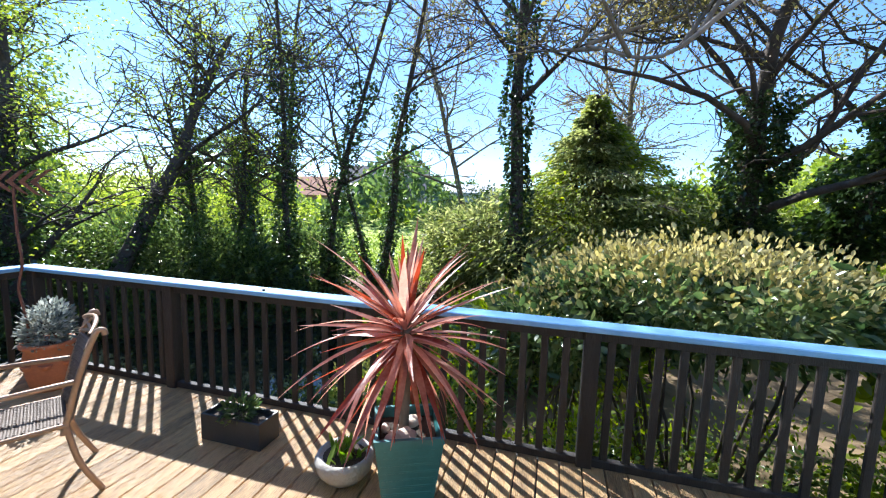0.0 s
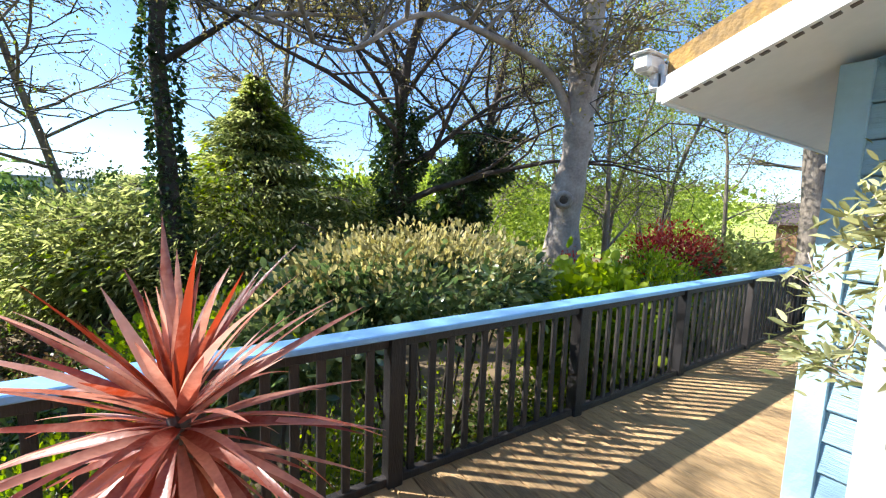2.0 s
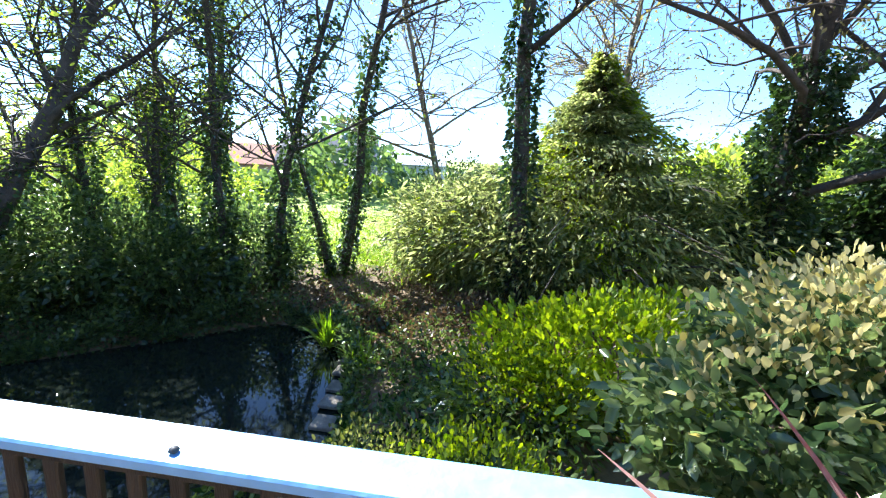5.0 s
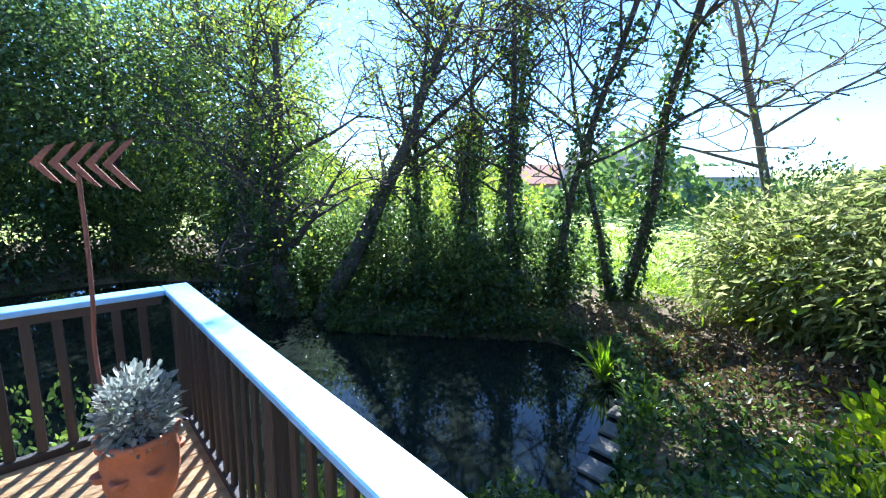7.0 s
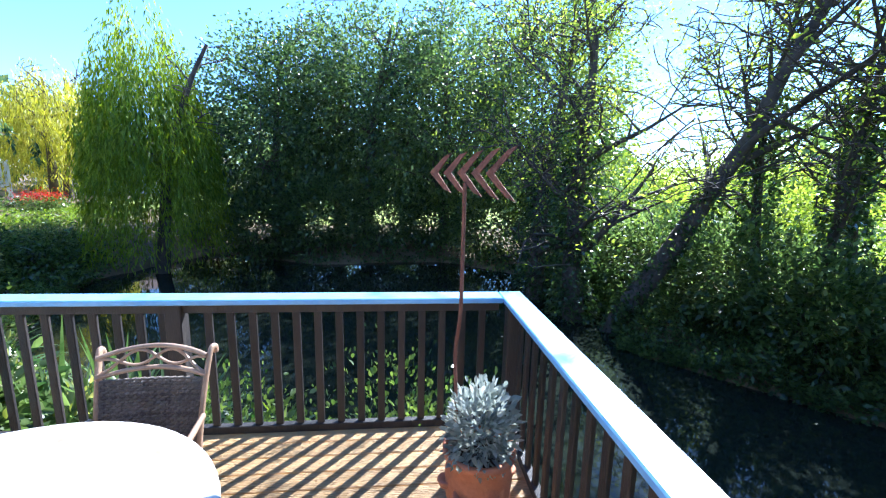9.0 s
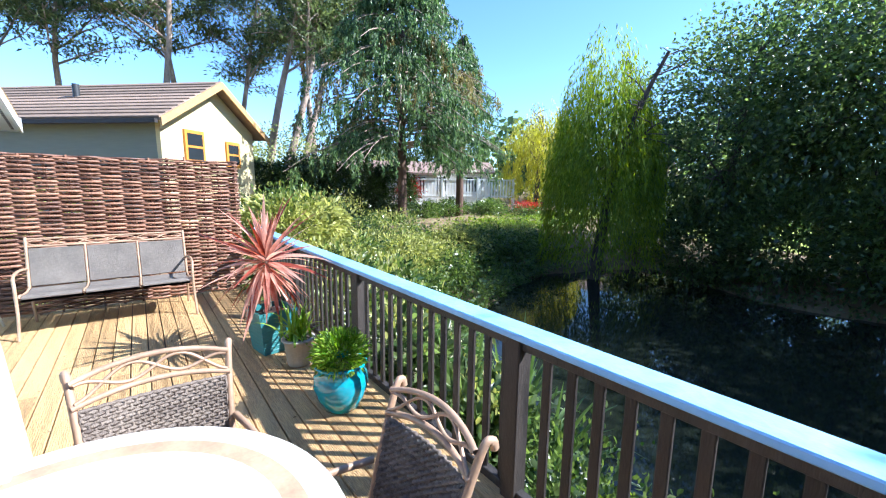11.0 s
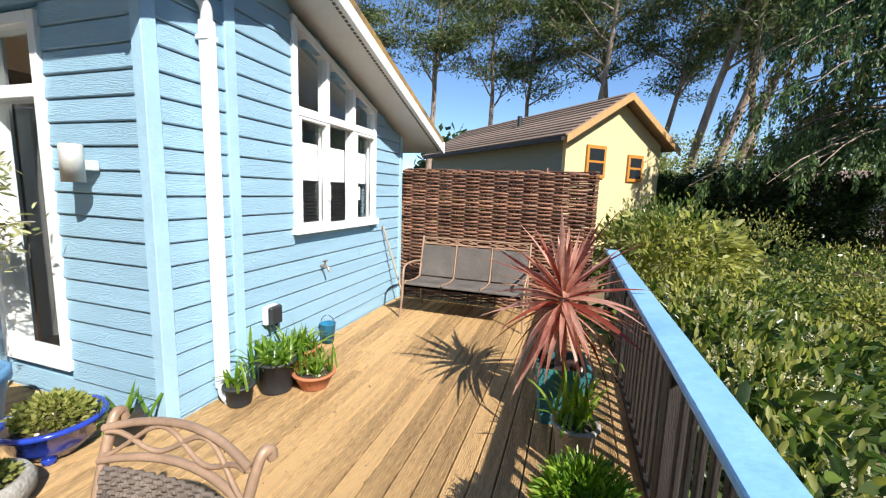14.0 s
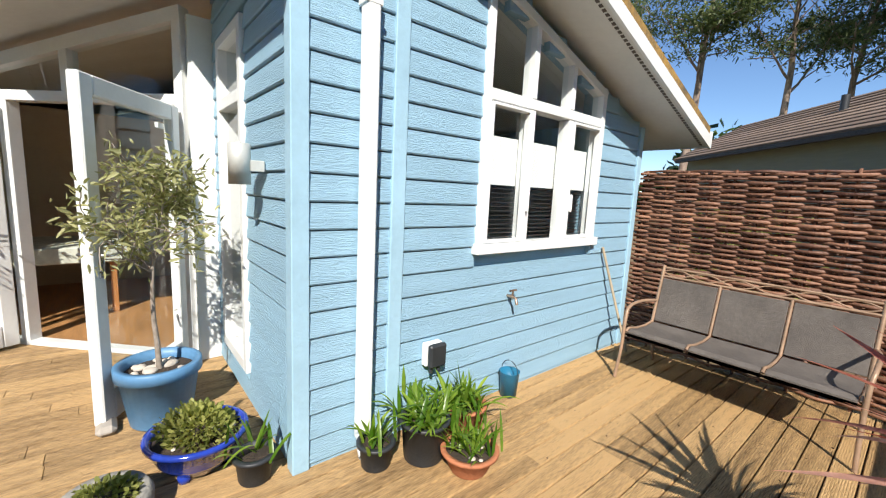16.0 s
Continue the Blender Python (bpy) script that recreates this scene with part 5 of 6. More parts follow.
tree("oak_tree", "spreading oak with ivy-clad trunk and budding twigs", 3.95, 10.65, 8.0, 0.24, "darkbark", "bud", 14000, 0.075, 0.22, 41, ivy=13000, ivy_top=0.6, limbs=20, first=0.28, limb_len=0.75, lean=(0.04, 0), ivy_r=0.5, up=0.3, tip_r=0.010, wobble=0.10)
tree("oak_tree", "ivy-smothered tree with budding twigs", 5.45, 11.5, 8.0, 0.22, "darkbark", "bud", 9000, 0.075, 0.22, 42, ivy=19000, ivy_top=0.6, limbs=14, first=0.3, limb_len=0.6, lean=(0.15, 0), ivy_r=0.95, up=0.3, tip_r=0.010, wobble=0.10)
tree("ash_tree", "bare tree with a haze of twigs behind the conifer", 2.0, 14.5, 9.0, 0.15, "bark", "bud", 8000, 0.075, 0.25, 46, limbs=18, first=0.3, limb_len=0.5, tip_r=0.016)
tree("ash_tree", "bare tree with a haze of twigs by the meadow", -2.6, 13.5, 8.5, 0.12, "bark", "bud", 4000, 0.07, 0.25, 47, limbs=14, first=0.35, limb_len=0.4, tip_r=0.014)


def sycamore(x, y):
    """A stout forked trunk with one long limb arching to the west."""
    rng = np.random.default_rng(43)
    z = gz(x, y) - 0.05
    top = empty("sycamore_tree", (x, y, z))
    top.matrix_world = top.matrix_world @ Matrix.Scale(1.06, 4)
    tagged(top, "big smooth grey forked trunk with a round knot scar", "tree")
    A = smooth_path([(0, 0, 0), (-0.04, -0.06, 1.3), (-0.08, -0.12, 2.4), (0.02, -0.18, 3.3), (-0.02, -0.2, 4.2), (0.15, -0.2, 5.4), (0.1, 0, 7.0), (0.2, 0.1, 8.5)], 5)
    n = len(A)
    pcs = [tube_np(A, [0.41 - 0.11 * min(1, i / 8) - 0.20 * i / n + 0.02 * math.sin(i * 1.3) for i in range(n)], 14)]
    B = smooth_path([(0.05, -0.16, 3.5), (0.32, -0.1, 4.3), (0.5, 0.0, 5.4), (0.9, 0.1, 7.5)], 5)
    pcs.append(tube_np(B, np.linspace(0.17, 0.05, len(B)), 10))
    C = smooth_path([(-0.05, -0.15, 3.5), (-0.5, 0.0, 4.25), (-1.3, 0.3, 4.65), (-2.4, 0.5, 4.75), (-3.3, 0.9, 4.2), (-4.2, 1.2, 4.5)], 5)
    pcs.append(tube_np(C, np.linspace(0.075, 0.014, len(C)), 8))
    np_mesh("trunk", *join_np(pcs), M["sycbark"], top, smooth=True)
    twigs, ends = [], []
    for path, count in ((A[18:], 10), (B, 8), (C[6:], 10)):
        for k in range(count):
            q = np.array(path[rng.integers(0, len(path))])
            t, e = grow(rng, q, rng.uniform(1.2, 2.2), 0.035, tuple(rng.normal(0, 1.2, 2)), limbs=7, first=0.2, limb_len=0.5, levels=2, tip_r=0.009)
            twigs += t
            ends += e
    tagged(np_mesh("twig", *join_np(twigs), M["bark"], top, smooth=True), kind="stuff")
    P = np.array([e[0] for e in ends])
    pick = rng.integers(0, len(P), 9000)
    V, F = leaf_np(rng, P[pick] + rng.normal(0, 0.12, (9000, 3)), rng.normal(0, 1, (9000, 3)), 0.075, 0.5)
    np_mesh("crown", V, F, M["bud"], top)
    km = look((-0.345, -0.295, 2.42), (-3.0, -2.8, 2.42))
    lathe("knot_ring", [(0.04, -0.03), (0.075, 0.03), (0.10, 0.035), (0.125, 0.02), (0.14, -0.05)], M["sycbark"], top, 20, m=km @ Matrix.Rotation(math.pi, 4, "X"))
    lathe("knot", [(0, 0.0), (0.06, 0.01), (0.07, -0.03)], M["darkbark"], top, 16, m=km @ Matrix.Rotation(math.pi, 4, "X"))


sycamore(4.75, 5.98)
for i, (x, y) in enumerate([(12.3, 4.7), (15.5, 5.2)]):
    tree("beech_tree", "stout grey trunk beyond the garden", x, y, 9, 0.33, "bark", "bud", 5000, 0.07, 0.3, 50 + i, limbs=9, first=0.35, limb_len=0.5, lean=(0.1, 0))
for i, (x, y) in enumerate([(9.2, 8.2), (10.8, 9.3), (12.5, 8.6), (14.2, 10), (11.5, 12), (16, 8), (8.4, 12.5), (18, 11)]):
    tree("birch_tree", "thin woodland tree with fresh yellow-green leaves", x, y, 7.5, 0.09, "bark", "spring", 6500, 0.08, 0.4, 60 + i, limbs=10, first=0.1, limb_len=0.3)


def undergrowth(name, label, pts, leaf, n, size, seed, spread=0.5, height=0.35, width=0.45, category="plants"):
    """Low growth nobody could count, along a line of places."""
    rng = np.random.default_rng(seed)
    P = np.array(pts, float)
    u = rng.uniform(0, len(P) - 1, n)
    i = np.minimum(u.astype(int), len(P) - 2)
    C = P[i] + (P[i + 1] - P[i]) * (u - i)[:, None] + rng.normal(0, spread, (n, 2))
    zz = ground_z(C[:, 0], C[:, 1])
    keep = zz > WATER_Z - 0.05
    hh = height * (0.55 + 0.45 * np.sin(C[:, 0] * 3.1 + 1.7 * np.sin(C[:, 1] * 2.3)))
    C = np.column_stack([C, zz + rng.uniform(0, 1, n) ** 1.4 * np.maximum(0.05, hh)])[keep]
    D = np.column_stack([rng.normal(0, 0.6, (len(C), 2)), np.full(len(C), 0.7)])
    V, F = leaf_np(rng, C, D, size, width)
    ob = np_mesh(name, V, F, M[leaf])
    return tagged(ob, label, category, kind="stuff")


def blades(name, label, x, y, n, length, leaf, seed, z=None, width=0.03, parent=None, arch=0.8, spread=0.06, category="plant", lift=1.1):
    """A tuft of arching strap leaves, each bent along its length."""
    rng = np.random.default_rng(seed)
    V, F = [], []
    for k in range(n):
        a = rng.uniform(0, 2 * math.pi)
        ln = length * rng.uniform(0.55, 1.1)
        out = rng.uniform(0.15, 0.9)
        d = np.array([math.cos(a), math.sin(a)])
        s = np.array([-d[1], d[0], 0])
        b = np.array([*rng.normal(0, spread, 2), 0])
        o = len(V)
        m = 6
        for i in range(m + 1):
            t = i / m
            p = b + np.array([*(d * ln * out * t), ln * (lift * t - arch * out * t * t)])
            w = width * (0.55 + 0.9 * t - 1.45 * t * t) * 1.2
            V += [p - s * w / 2, p + np.array([0, 0, -w * 0.25]), p + s * w / 2]
            if i:
                q = o + 3 * i
                F += [(q - 3, q - 2, q + 1, q), (q - 2, q - 1, q + 2, q + 1)]
    if parent is None:
        top = empty(name, (x, y, gz(x, y) if z is None else z))
        tagged(top, label, category)
        V, F = np.array(V), np.array(F)
        for k in range(n):
            np_mesh("leaf", V[k * 21:k * 21 + 21], F[k * 12:k * 12 + 12] - k * 21, M[leaf], top, smooth=True)
        return top
    ob = np_mesh(name, V, F, M[leaf], parent, smooth=True)
    ob.matrix_basis = Matrix.Translation((x, y, z or 0))
    return ob


# close to the north rail
shrub("photinia_hedge", "clipped evergreen hedge with cream young leaves on top", 1.25, 4.5, (1.30, 0.62, 0.44), "photinia", 11000, 0.10, 101, stems=14, zc=1.84, second="photinia_new", frac=0.34, clump=8, spread=0.10)
shrub("photinia_hedge", "evergreen hedge end with glossy leaves and cream tips", 0.05, 4.25, (0.55, 0.45, 0.40), "photinia", 3000, 0.095, 102, stems=6, zc=1.45, second="photinia_new", frac=0.14, clump=10, spread=0.09)
shrub("lime_shrub", "bright lime-green leafy bush below the deck", 0.2, 6.7, (1.35, 0.8, 0.62), "lime", 9000, 0.10, 103, clump=12, spread=0.11, up=0.9)
shrub("lime_shrub", "small green bush below the deck", -1.25, 4.7, (0.7, 0.45, 0.5), "laurel", 3200, 0.09, 104, clump=10, spread=0.09, second="lime", frac=0.35, up=0.8)
shrub("lime_shrub", "small variegated bush below the deck", -2.0, 5.0, (0.55, 0.4, 0.42), "laurel", 2200, 0.08, 105, clump=10, spread=0.08, second="rhodo", frac=0.5, up=0.8)
shrub("garden_shrub", "mixed green shrub between pond and deck", -0.9, 6.1, (0.8, 0.7, 0.55), "laurel", 4000, 0.09, 106, second="lime", frac=0.3)
shrub("fatsia_shrub", "yellow-green shrub with broad lobed leaves", 3.3, 4.35, (0.75, 0.5, 0.62), "lime", 3600, 0.15, 107, zc=1.15, leaf_width=0.6, clump=9, spread=0.12, up=0.5)
shrub("laurel_shrub", "fresh green laurel beside the rail", 5.0, 4.5, (0.9, 0.55, 0.75), "laurel", 5000, 0.11, 108, zc=1.15, second="lime", frac=0.45)
shrub("red_shrub", "green shrub tipped with bright red young leaves", 6.6, 5.1, (1.1, 0.6, 0.8), "laurel", 5200, 0.11, 109, zc=1.25, second="red", frac=0.5)
shrub("red_shrub", "low shrub with red young leaves near the trunk", 4.2, 5.2, (0.5, 0.4, 0.5), "laurel", 1800, 0.09, 110, zc=1.2, second="red", frac=0.6)
shrub("laurel_shrub", "yellow-green shrub beyond the railing's end", 8.6, 4.9, (1.2, 0.8, 0.8), "rhodo", 5200, 0.12, 111, zc=0.9)
for i, (x, y, r) in enumerate([(0.6, 4.4, 0.5), (1.9, 4.6, 0.55), (2.7, 4.2, 0.5), (3.9, 4.1, 0.5), (0.2, 3.9, 0.35), (5.8, 4.1, 0.5)]):
    shrub("ground_shrub", "low leafy growth behind the balusters", x, y, (r, 0.4, 0.42), "laurel", 1300, 0.075, 120 + i, second="lime", frac=0.4, stems=4)
undergrowth("undergrowth", "mixed ivy and weeds under the hedge", [(-1.5, 4.2), (0, 4.0), (2, 4.2), (4, 4.3), (7, 4.4)], "laurel", 7000, 0.07, 131, 0.45, 0.5)
# Extra weeds in lime: the sunlit brightness here is put into their colour.
undergrowth("undergrowth", "lime-coloured weeds behind the balusters, sunlit brightness put in the colour", [(-1.0, 4.1), (1, 4.0), (3, 4.1), (6, 4.2)], "lime", 5000, 0.075, 130, 0.4, 0.85)
undergrowth("bank_litter", "brown bramble stems and dead leaves on the bank", [(-5, 10.3), (-3.2, 9.8), (-1.5, 9.2), (0.5, 9)], "bramble", 9000, 0.10, 132, 0.75, 0.45)
undergrowth("bank_plants", "green weeds on the pond bank", [(-4.2, 10.6), (-2.6, 8.6), (-1.6, 7.2), (-1.8, 5.8), (-3.0, 4.6)], "laurel", 8000, 0.10, 133, 0.55, 0.45)
undergrowth("bank_plants", "leafy growth on the shaded far bank", [(-6.3, 9.6), (-8.2, 8.6), (-9.5, 7.4), (-11.5, 8.2), (-14, 8.5)], "darktree", 14000, 0.11, 134, 0.7, 0.7)
undergrowth("meadow_grass", "tall meadow grass catching the sun", [(-9, 15), (-4, 13.6), (0, 14.5), (4, 15.5)], "grass", 16000, 0.22, 135, 1.6, 0.25, 0.12)
undergrowth("meadow_grass", "meadow grass catching the sun", [(-16, 22), (-8, 20), (2, 21), (12, 22)], "grass", 12000, 0.32, 136, 3.0, 0.3, 0.12)
blades("pond_reeds", "clump of green reeds at the pond edge", -3.95, 8.7, 90, 0.75, "strap", 137, z=-1.45, width=0.04)
blades("pond_reeds", "clump of green reeds at the pond edge", -3.1, 7.9, 60, 0.6, "strap", 138, z=-1.4, width=0.035)
for i, (x, y, r, lf) in enumerate([(-12.5, 11.5, 2.2, "spring"), (-15.5, 10, 2.4, "spring"), (-10.2, 13, 2.0, "spring"), (-9, 8.9, 1.3, "darktree"), (-7.6, 9.3, 1.1, "darktree"), (-11, 8.7, 1.5, "darktree"), (-13.5, 8.6, 1.6, "darktree"), (-6.8, 10.9, 1.2, "darktree")]):
    shrub("bank_shrub", "dense bank shrub under the trees" if lf == "darktree" else "sunlit yellow-green shrub behind the pond trees", x, y, (r, r * 0.8, r * 0.75), lf, 6500, 0.13, 140 + i, spread=0.22)
for i, (x, y, r) in enumerate([(-2.2, 16.2, 0.7), (-0.6, 14.6, 1.4), (5.5, 13.5, 1.8), (8, 13, 1.8), (3.0, 14.5, 1.6)]):
    shrub("hedge_shrub", "hedgerow bush along the meadow", x, y, (r * 1.2, r, r * 0.9), "darktree" if i == 1 else "spring", 5000, 0.13, 150 + i, spread=0.2)

undergrowth("water_edge_growth", "dark growth overhanging the pond's edge", [(-3.6, 8.2), (-4.2, 9.1), (-5.3, 9.5), (-6.6, 8.3), (-7.8, 7.3), (-8.8, 6.5), (-10.5, 7.1), (-13.5, 7.5), (-16.5, 4.1), (-16, -0.5), (-18, -4.6)], "darktree", 26000, 0.12, 158, 0.22, 0.55)
undergrowth("water_edge_growth", "weeds overhanging the pond's edge", [(-14, -6.1), (-11.8, -5.5), (-9.2, -4.1), (-7.6, -2.3), (-6.4, 0), (-5.7, 2.5), (-5.0, 4.4), (-3.8, 5.0), (-3.0, 6.3), (-3.4, 7.7)], "laurel", 20000, 0.11, 159, 0.22, 0.5)
# west: the dark trees over the pond
for i, (x, y, h, r) in enumerate([(-18.5, -2.5, 8, 2.9), (-19, 1.0, 9, 3.2), (-18.5, 4.2, 9, 3.0), (-16.6, 7.6, 9, 2.6), (-21, -0.5, 9, 3.0), (-22, 5, 10, 3.2)]):
    rng = np.random.default_rng(160 + i)
    t = tree("evergreen_oak", "dense dark-leaved tree hanging over the pond", x, y, h * 0.9, 0.24, "darkbark", None, 0, seed=160 + i, limbs=12, first=0.2, limb_len=0.4, levels=2)
    C, D = cluster_points(rng, 900, 24, (0, 0, h * 0.56), (r, r, h * 0.44), 0.30, 0.35)
    V, F = leaf_np(rng, C, D + np.array([0, 0, -0.3]), 0.16, 0.5, jitter=0.7)
    np_mesh("crown", V, F, M["darktree"], t)
for i, (x, y, r) in enumerate([(-17.2, -2.6, 1.4), (-17.4, -0.6, 1.5), (-17.6, 1.6, 1.5), (-17.8, 3.8, 1.5), (-16.4, 5.6, 1.4), (-14.6, 8.2, 1.5), (-19.5, -5.5, 1.6)]):
    shrub("bank_shrub", "dense leafy shrub overhanging the pond", x, y, (r, r, r * 0.95), "darktree", 6000, 0.16, 280 + i, spread=0.25)
hanging("weeping_willow", "bright green weeping willow trailing to the water", -15.0, -4.9, 8.2, 1.7, "willowleaf", 800, 0.17, 170, z=-1.5, reach=0.98, per=44)
hanging("weeping_willow", "yellow-green weeping willow on the far lawn", -21.5, -12.8, 6.4, 2.3, "ywillow", 420, 0.2, 171, reach=0.9, per=36)
hanging("weeping_willow", "yellow-green weeping willow on the far lawn", -24.5, -14.5, 7.0, 2.4, "ywillow", 300, 0.22, 172, reach=0.8, per=30)

# south: beyond the west rail and the screen
def weeping(name, label, x, y, height, radius, seed, boughs=150, sprays=13, per=34, first=0.34, size=0.12, bronze=0.12):
    """A conifer whose boughs carry hanging curtains of fine fronds, each spray a drooping tuft of its own."""
    rng = np.random.default_rng(seed)
    top = empty(name, (x, y, gz(x, y) - 0.05))
    tagged(top, label, "conifer tree")
    np_mesh("trunk", *tube_np([(0, 0, 0), (0.04, 0.02, height * 0.35), (0.0, 0.05, height * 0.7), (0, 0, height)], [0.19, 0.16, 0.10, 0.02], 10), M["redbark"], top, smooth=True)
    pcs, Cs, Ds, Bs = [], [], [], []
    for k in range(boughs):
        u = first + (1 - first) * ((k + rng.uniform(0, 1)) / boughs)
        a = rng.uniform(0, 2 * math.pi)
        ln = radius * (1 - ((u - first) / (1 - first)) ** 1.6 * 0.92) * rng.uniform(0.55, 1.12)
        way = np.array([math.cos(a), math.sin(a), 0.0])
        side = np.array([-way[1], way[0], 0.0])
        p0 = np.array([0, 0, u * height])
        mid = p0 + way * ln * 0.5 + np.array([0, 0, 0.16 * ln])
        end = p0 + way * ln + np.array([0, 0, -0.22 * ln])
        curve = [(1 - t) ** 2 * p0 + 2 * t * (1 - t) * mid + t * t * end for t in np.linspace(0, 1, 6)]
        pcs.append(tube_np(curve, np.linspace(0.04, 0.008, 6), 5))
        tint = rng.random() < bronze
        for j in range(sprays):
            t = rng.uniform(0.2, 1.0) ** 0.7
            c = (1 - t) ** 2 * p0 + 2 * t * (1 - t) * mid + t * t * end + side * rng.normal(0, 0.20) * ln * (0.3 + t * 0.7)
            drop = rng.uniform(0.25, 0.75)
            v = rng.uniform(0, 1, per)
            out = way * 0.28 + side * rng.normal(0, 0.2)
            q = c + np.outer(np.sqrt(v) * drop * 0.6, out) + np.column_stack([np.zeros((per, 2)), -v ** 1.2 * drop]) + rng.normal(0, 0.045, (per, 3)) * (1.2 - 0.7 * v)[:, None]
            Cs.append(q)
            Ds.append(np.column_stack([np.outer(0.75 * (1 - v), out * 2), ]) + np.array([0, 0, -1.0]) + rng.normal(0, 0.3, (per, 3)))
            Bs.append(np.full(per, tint))
    tagged(np_mesh("bough", *join_np(pcs), M["pinebark"], top, smooth=True), kind="stuff")
    C, D, B = np.concatenate(Cs), np.concatenate(Ds), np.concatenate(Bs)
    for nm, pick, leaf in (("foliage", ~B, "yew"), ("bronze_foliage", B, "yewbrown")):
        if pick.any():
            V, F = leaf_np(rng, C[pick], D[pick], size, 0.34, jitter=0.3)
            np_mesh(nm, V, F, M[leaf], top)
    return top


weeping("weeping_conifer", "large weeping conifer with drooping fronds and bronze tints", -11.2, -10.8, 9.8, 4.2, 180, 230, 14, 32, first=0.27)
weeping("weeping_conifer", "blue-green weeping conifer behind the larger one", -15.2, -12.2, 8.0, 2.5, 181, 90, 11, 26, bronze=0.0)


def pine(x, y, h, lean, seed, lab="tall pine with bare trunk and flat-topped dark crown"):
    rng = np.random.default_rng(seed)
    t = tree("pine_tree", lab, x, y, h, 0.24, "pinebark", None, 0, seed=seed, limbs=11, first=0.48, limb_len=0.32, levels=2, lean=lean, tip_r=0.025, wobble=0.05)
    pieces, ends = grow(np.random.default_rng(seed), (0, 0, 0), h, 0.24, lean, limbs=11, first=0.48, limb_len=0.32, levels=2, tip_r=0.025, wobble=0.05)
    P = np.array([e[0] for e in ends])
    P = P[rng.random(len(P)) < 0.26]
    pick = np.repeat(np.arange(len(P)), 130)
    C = P[pick] + rng.normal(0, 1, (len(pick), 3)) * np.array([0.62, 0.62, 0.13])
    V, F = leaf_np(rng, C, rng.normal(0, 1, C.shape) + np.array([0, 0, 0.7]), 0.30, 0.26, jitter=0.5)
    np_mesh("crown", V, F, M["pine"], t)


for i, (yaw, d, h, lean) in enumerate([(192, 30, 15, (0.03, 0)), (187, 31, 14, (-0.04, 0)), (179, 27, 16, (0, 0)), (176, 29, 15, (0.05, 0)), (168.5, 23, 15, (-0.16, 0)), (166.5, 22, 14, (-0.24, 0)), (164, 25, 15, (-0.2, 0.05)), (171, 30, 14, (-0.05, 0)), (200, 27, 15, (0.05, 0)), (161, 27, 15, (0.02, 0)), (210, 30, 15, (0, 0))]):
    a = radians(yaw)
    pine(-3.9 - math.sin(a) * d, 1.7 + math.cos(a) * d, h, lean, 190 + i)
for i, (x, y, r) in enumerate([(-8.5, -20, 2.2), (-12, -23, 2.5), (-4, -26, 2.5), (0, -24, 2.2), (-17, -25, 2.5), (-22, -22, 2.5), (-6.2, -18, 1.8), (-27, -16, 2.5), (-30, -9, 3), (-27, -3, 3)]):
    shrub("woodland_shrub", "woodland bush under the pines", x, y, (r * 1.3, r, r), "darktree" if i % 2 else "conifer", 5000, 0.17, 210 + i, spread=0.25)
shrub("yellow_shrub", "golden shrub against the neighbouring cabin", -1.9, -6.6, (0.8, 0.6, 1.1), "rhodo", 3000, 0.09, 220)
shrub("rhododendron", "sunlit yellow-green shrub beside the screen", -5.2, -4.7, (0.85, 0.75, 0.62), "rhodo", 5200, 0.13, 221, zc=1.05 - gz(-5.2, -4.7) - 0.25, stems=9, second="laurel", frac=0.15, leaf_width=0.35)
LAUREL_ZC = []
for i, (x, y, r, t) in enumerate([(-5.3, -3.3, 0.7, 0.48), (-5.4, -2.2, 0.65, 0.24), (-5.3, -1.1, 0.55, 0.0), (-6.3, -3.7, 0.7, 0.1), (-5.3, 0.1, 0.45, -0.3)]):
    z0 = gz(x, y)
    LAUREL_ZC.append(t - 0.4 - z0)
    shrub("laurel_hedge", "laurel with long glossy leaves beyond the rail", x, y, (r, r * 0.9, 0.55), "darktree" if i in (2, 4) else "laurel", 3200, 0.16, 230 + i, zc=t - 0.4 - z0, leaf_width=0.36, stems=8, second="rhodo", frac=0.22 if i < 2 else 0.06, clump=9, spread=0.13)
for i, (x, y) in enumerate([(-5.9, -0.9), (-6.2, -1.9), (-5.7, 0.35), (-6.9, -2.6), (-5.55, -0.3), (-6.3, -0.4)]):
    blades("flax_clump", "dark green strap-leaved flax at the water's edge", x, y, 75, 1.5, "flax", 240 + i, z=gz(x, y) - 0.1, width=0.075, arch=1.25, lift=1.25)
undergrowth("bank_plants", "low shrubs and weeds on the south bank", [(-8.5, -5.2), (-10.5, -6.6), (-13, -7.2), (-16, -7.4)], "laurel", 12000, 0.13, 250, 0.7, 0.8)
undergrowth("lawn", "short sunlit lawn grass", [(-13, -9), (-17, -9.5), (-21, -10)], "grass", 9000, 0.15, 251, 0.9, 0.06, 0.2)
undergrowth("bamboo_growth", "pale grasses and weeds under the west rail", [(-5.0, 3.4), (-5.1, 1.8), (-5.2, 0.6)], "grass", 2600, 0.22, 252, 0.28, 0.9, 0.12)
for i, (x, y) in enumerate([(-5.05, 2.6), (-5.1, 1.2)]):
    shrub("ivy_shrub", "dark glossy shrub below the west rail", x, y, (0.5, 0.6, 0.7), "darktree", 2600, 0.09, 255 + i, second="laurel", frac=0.4)
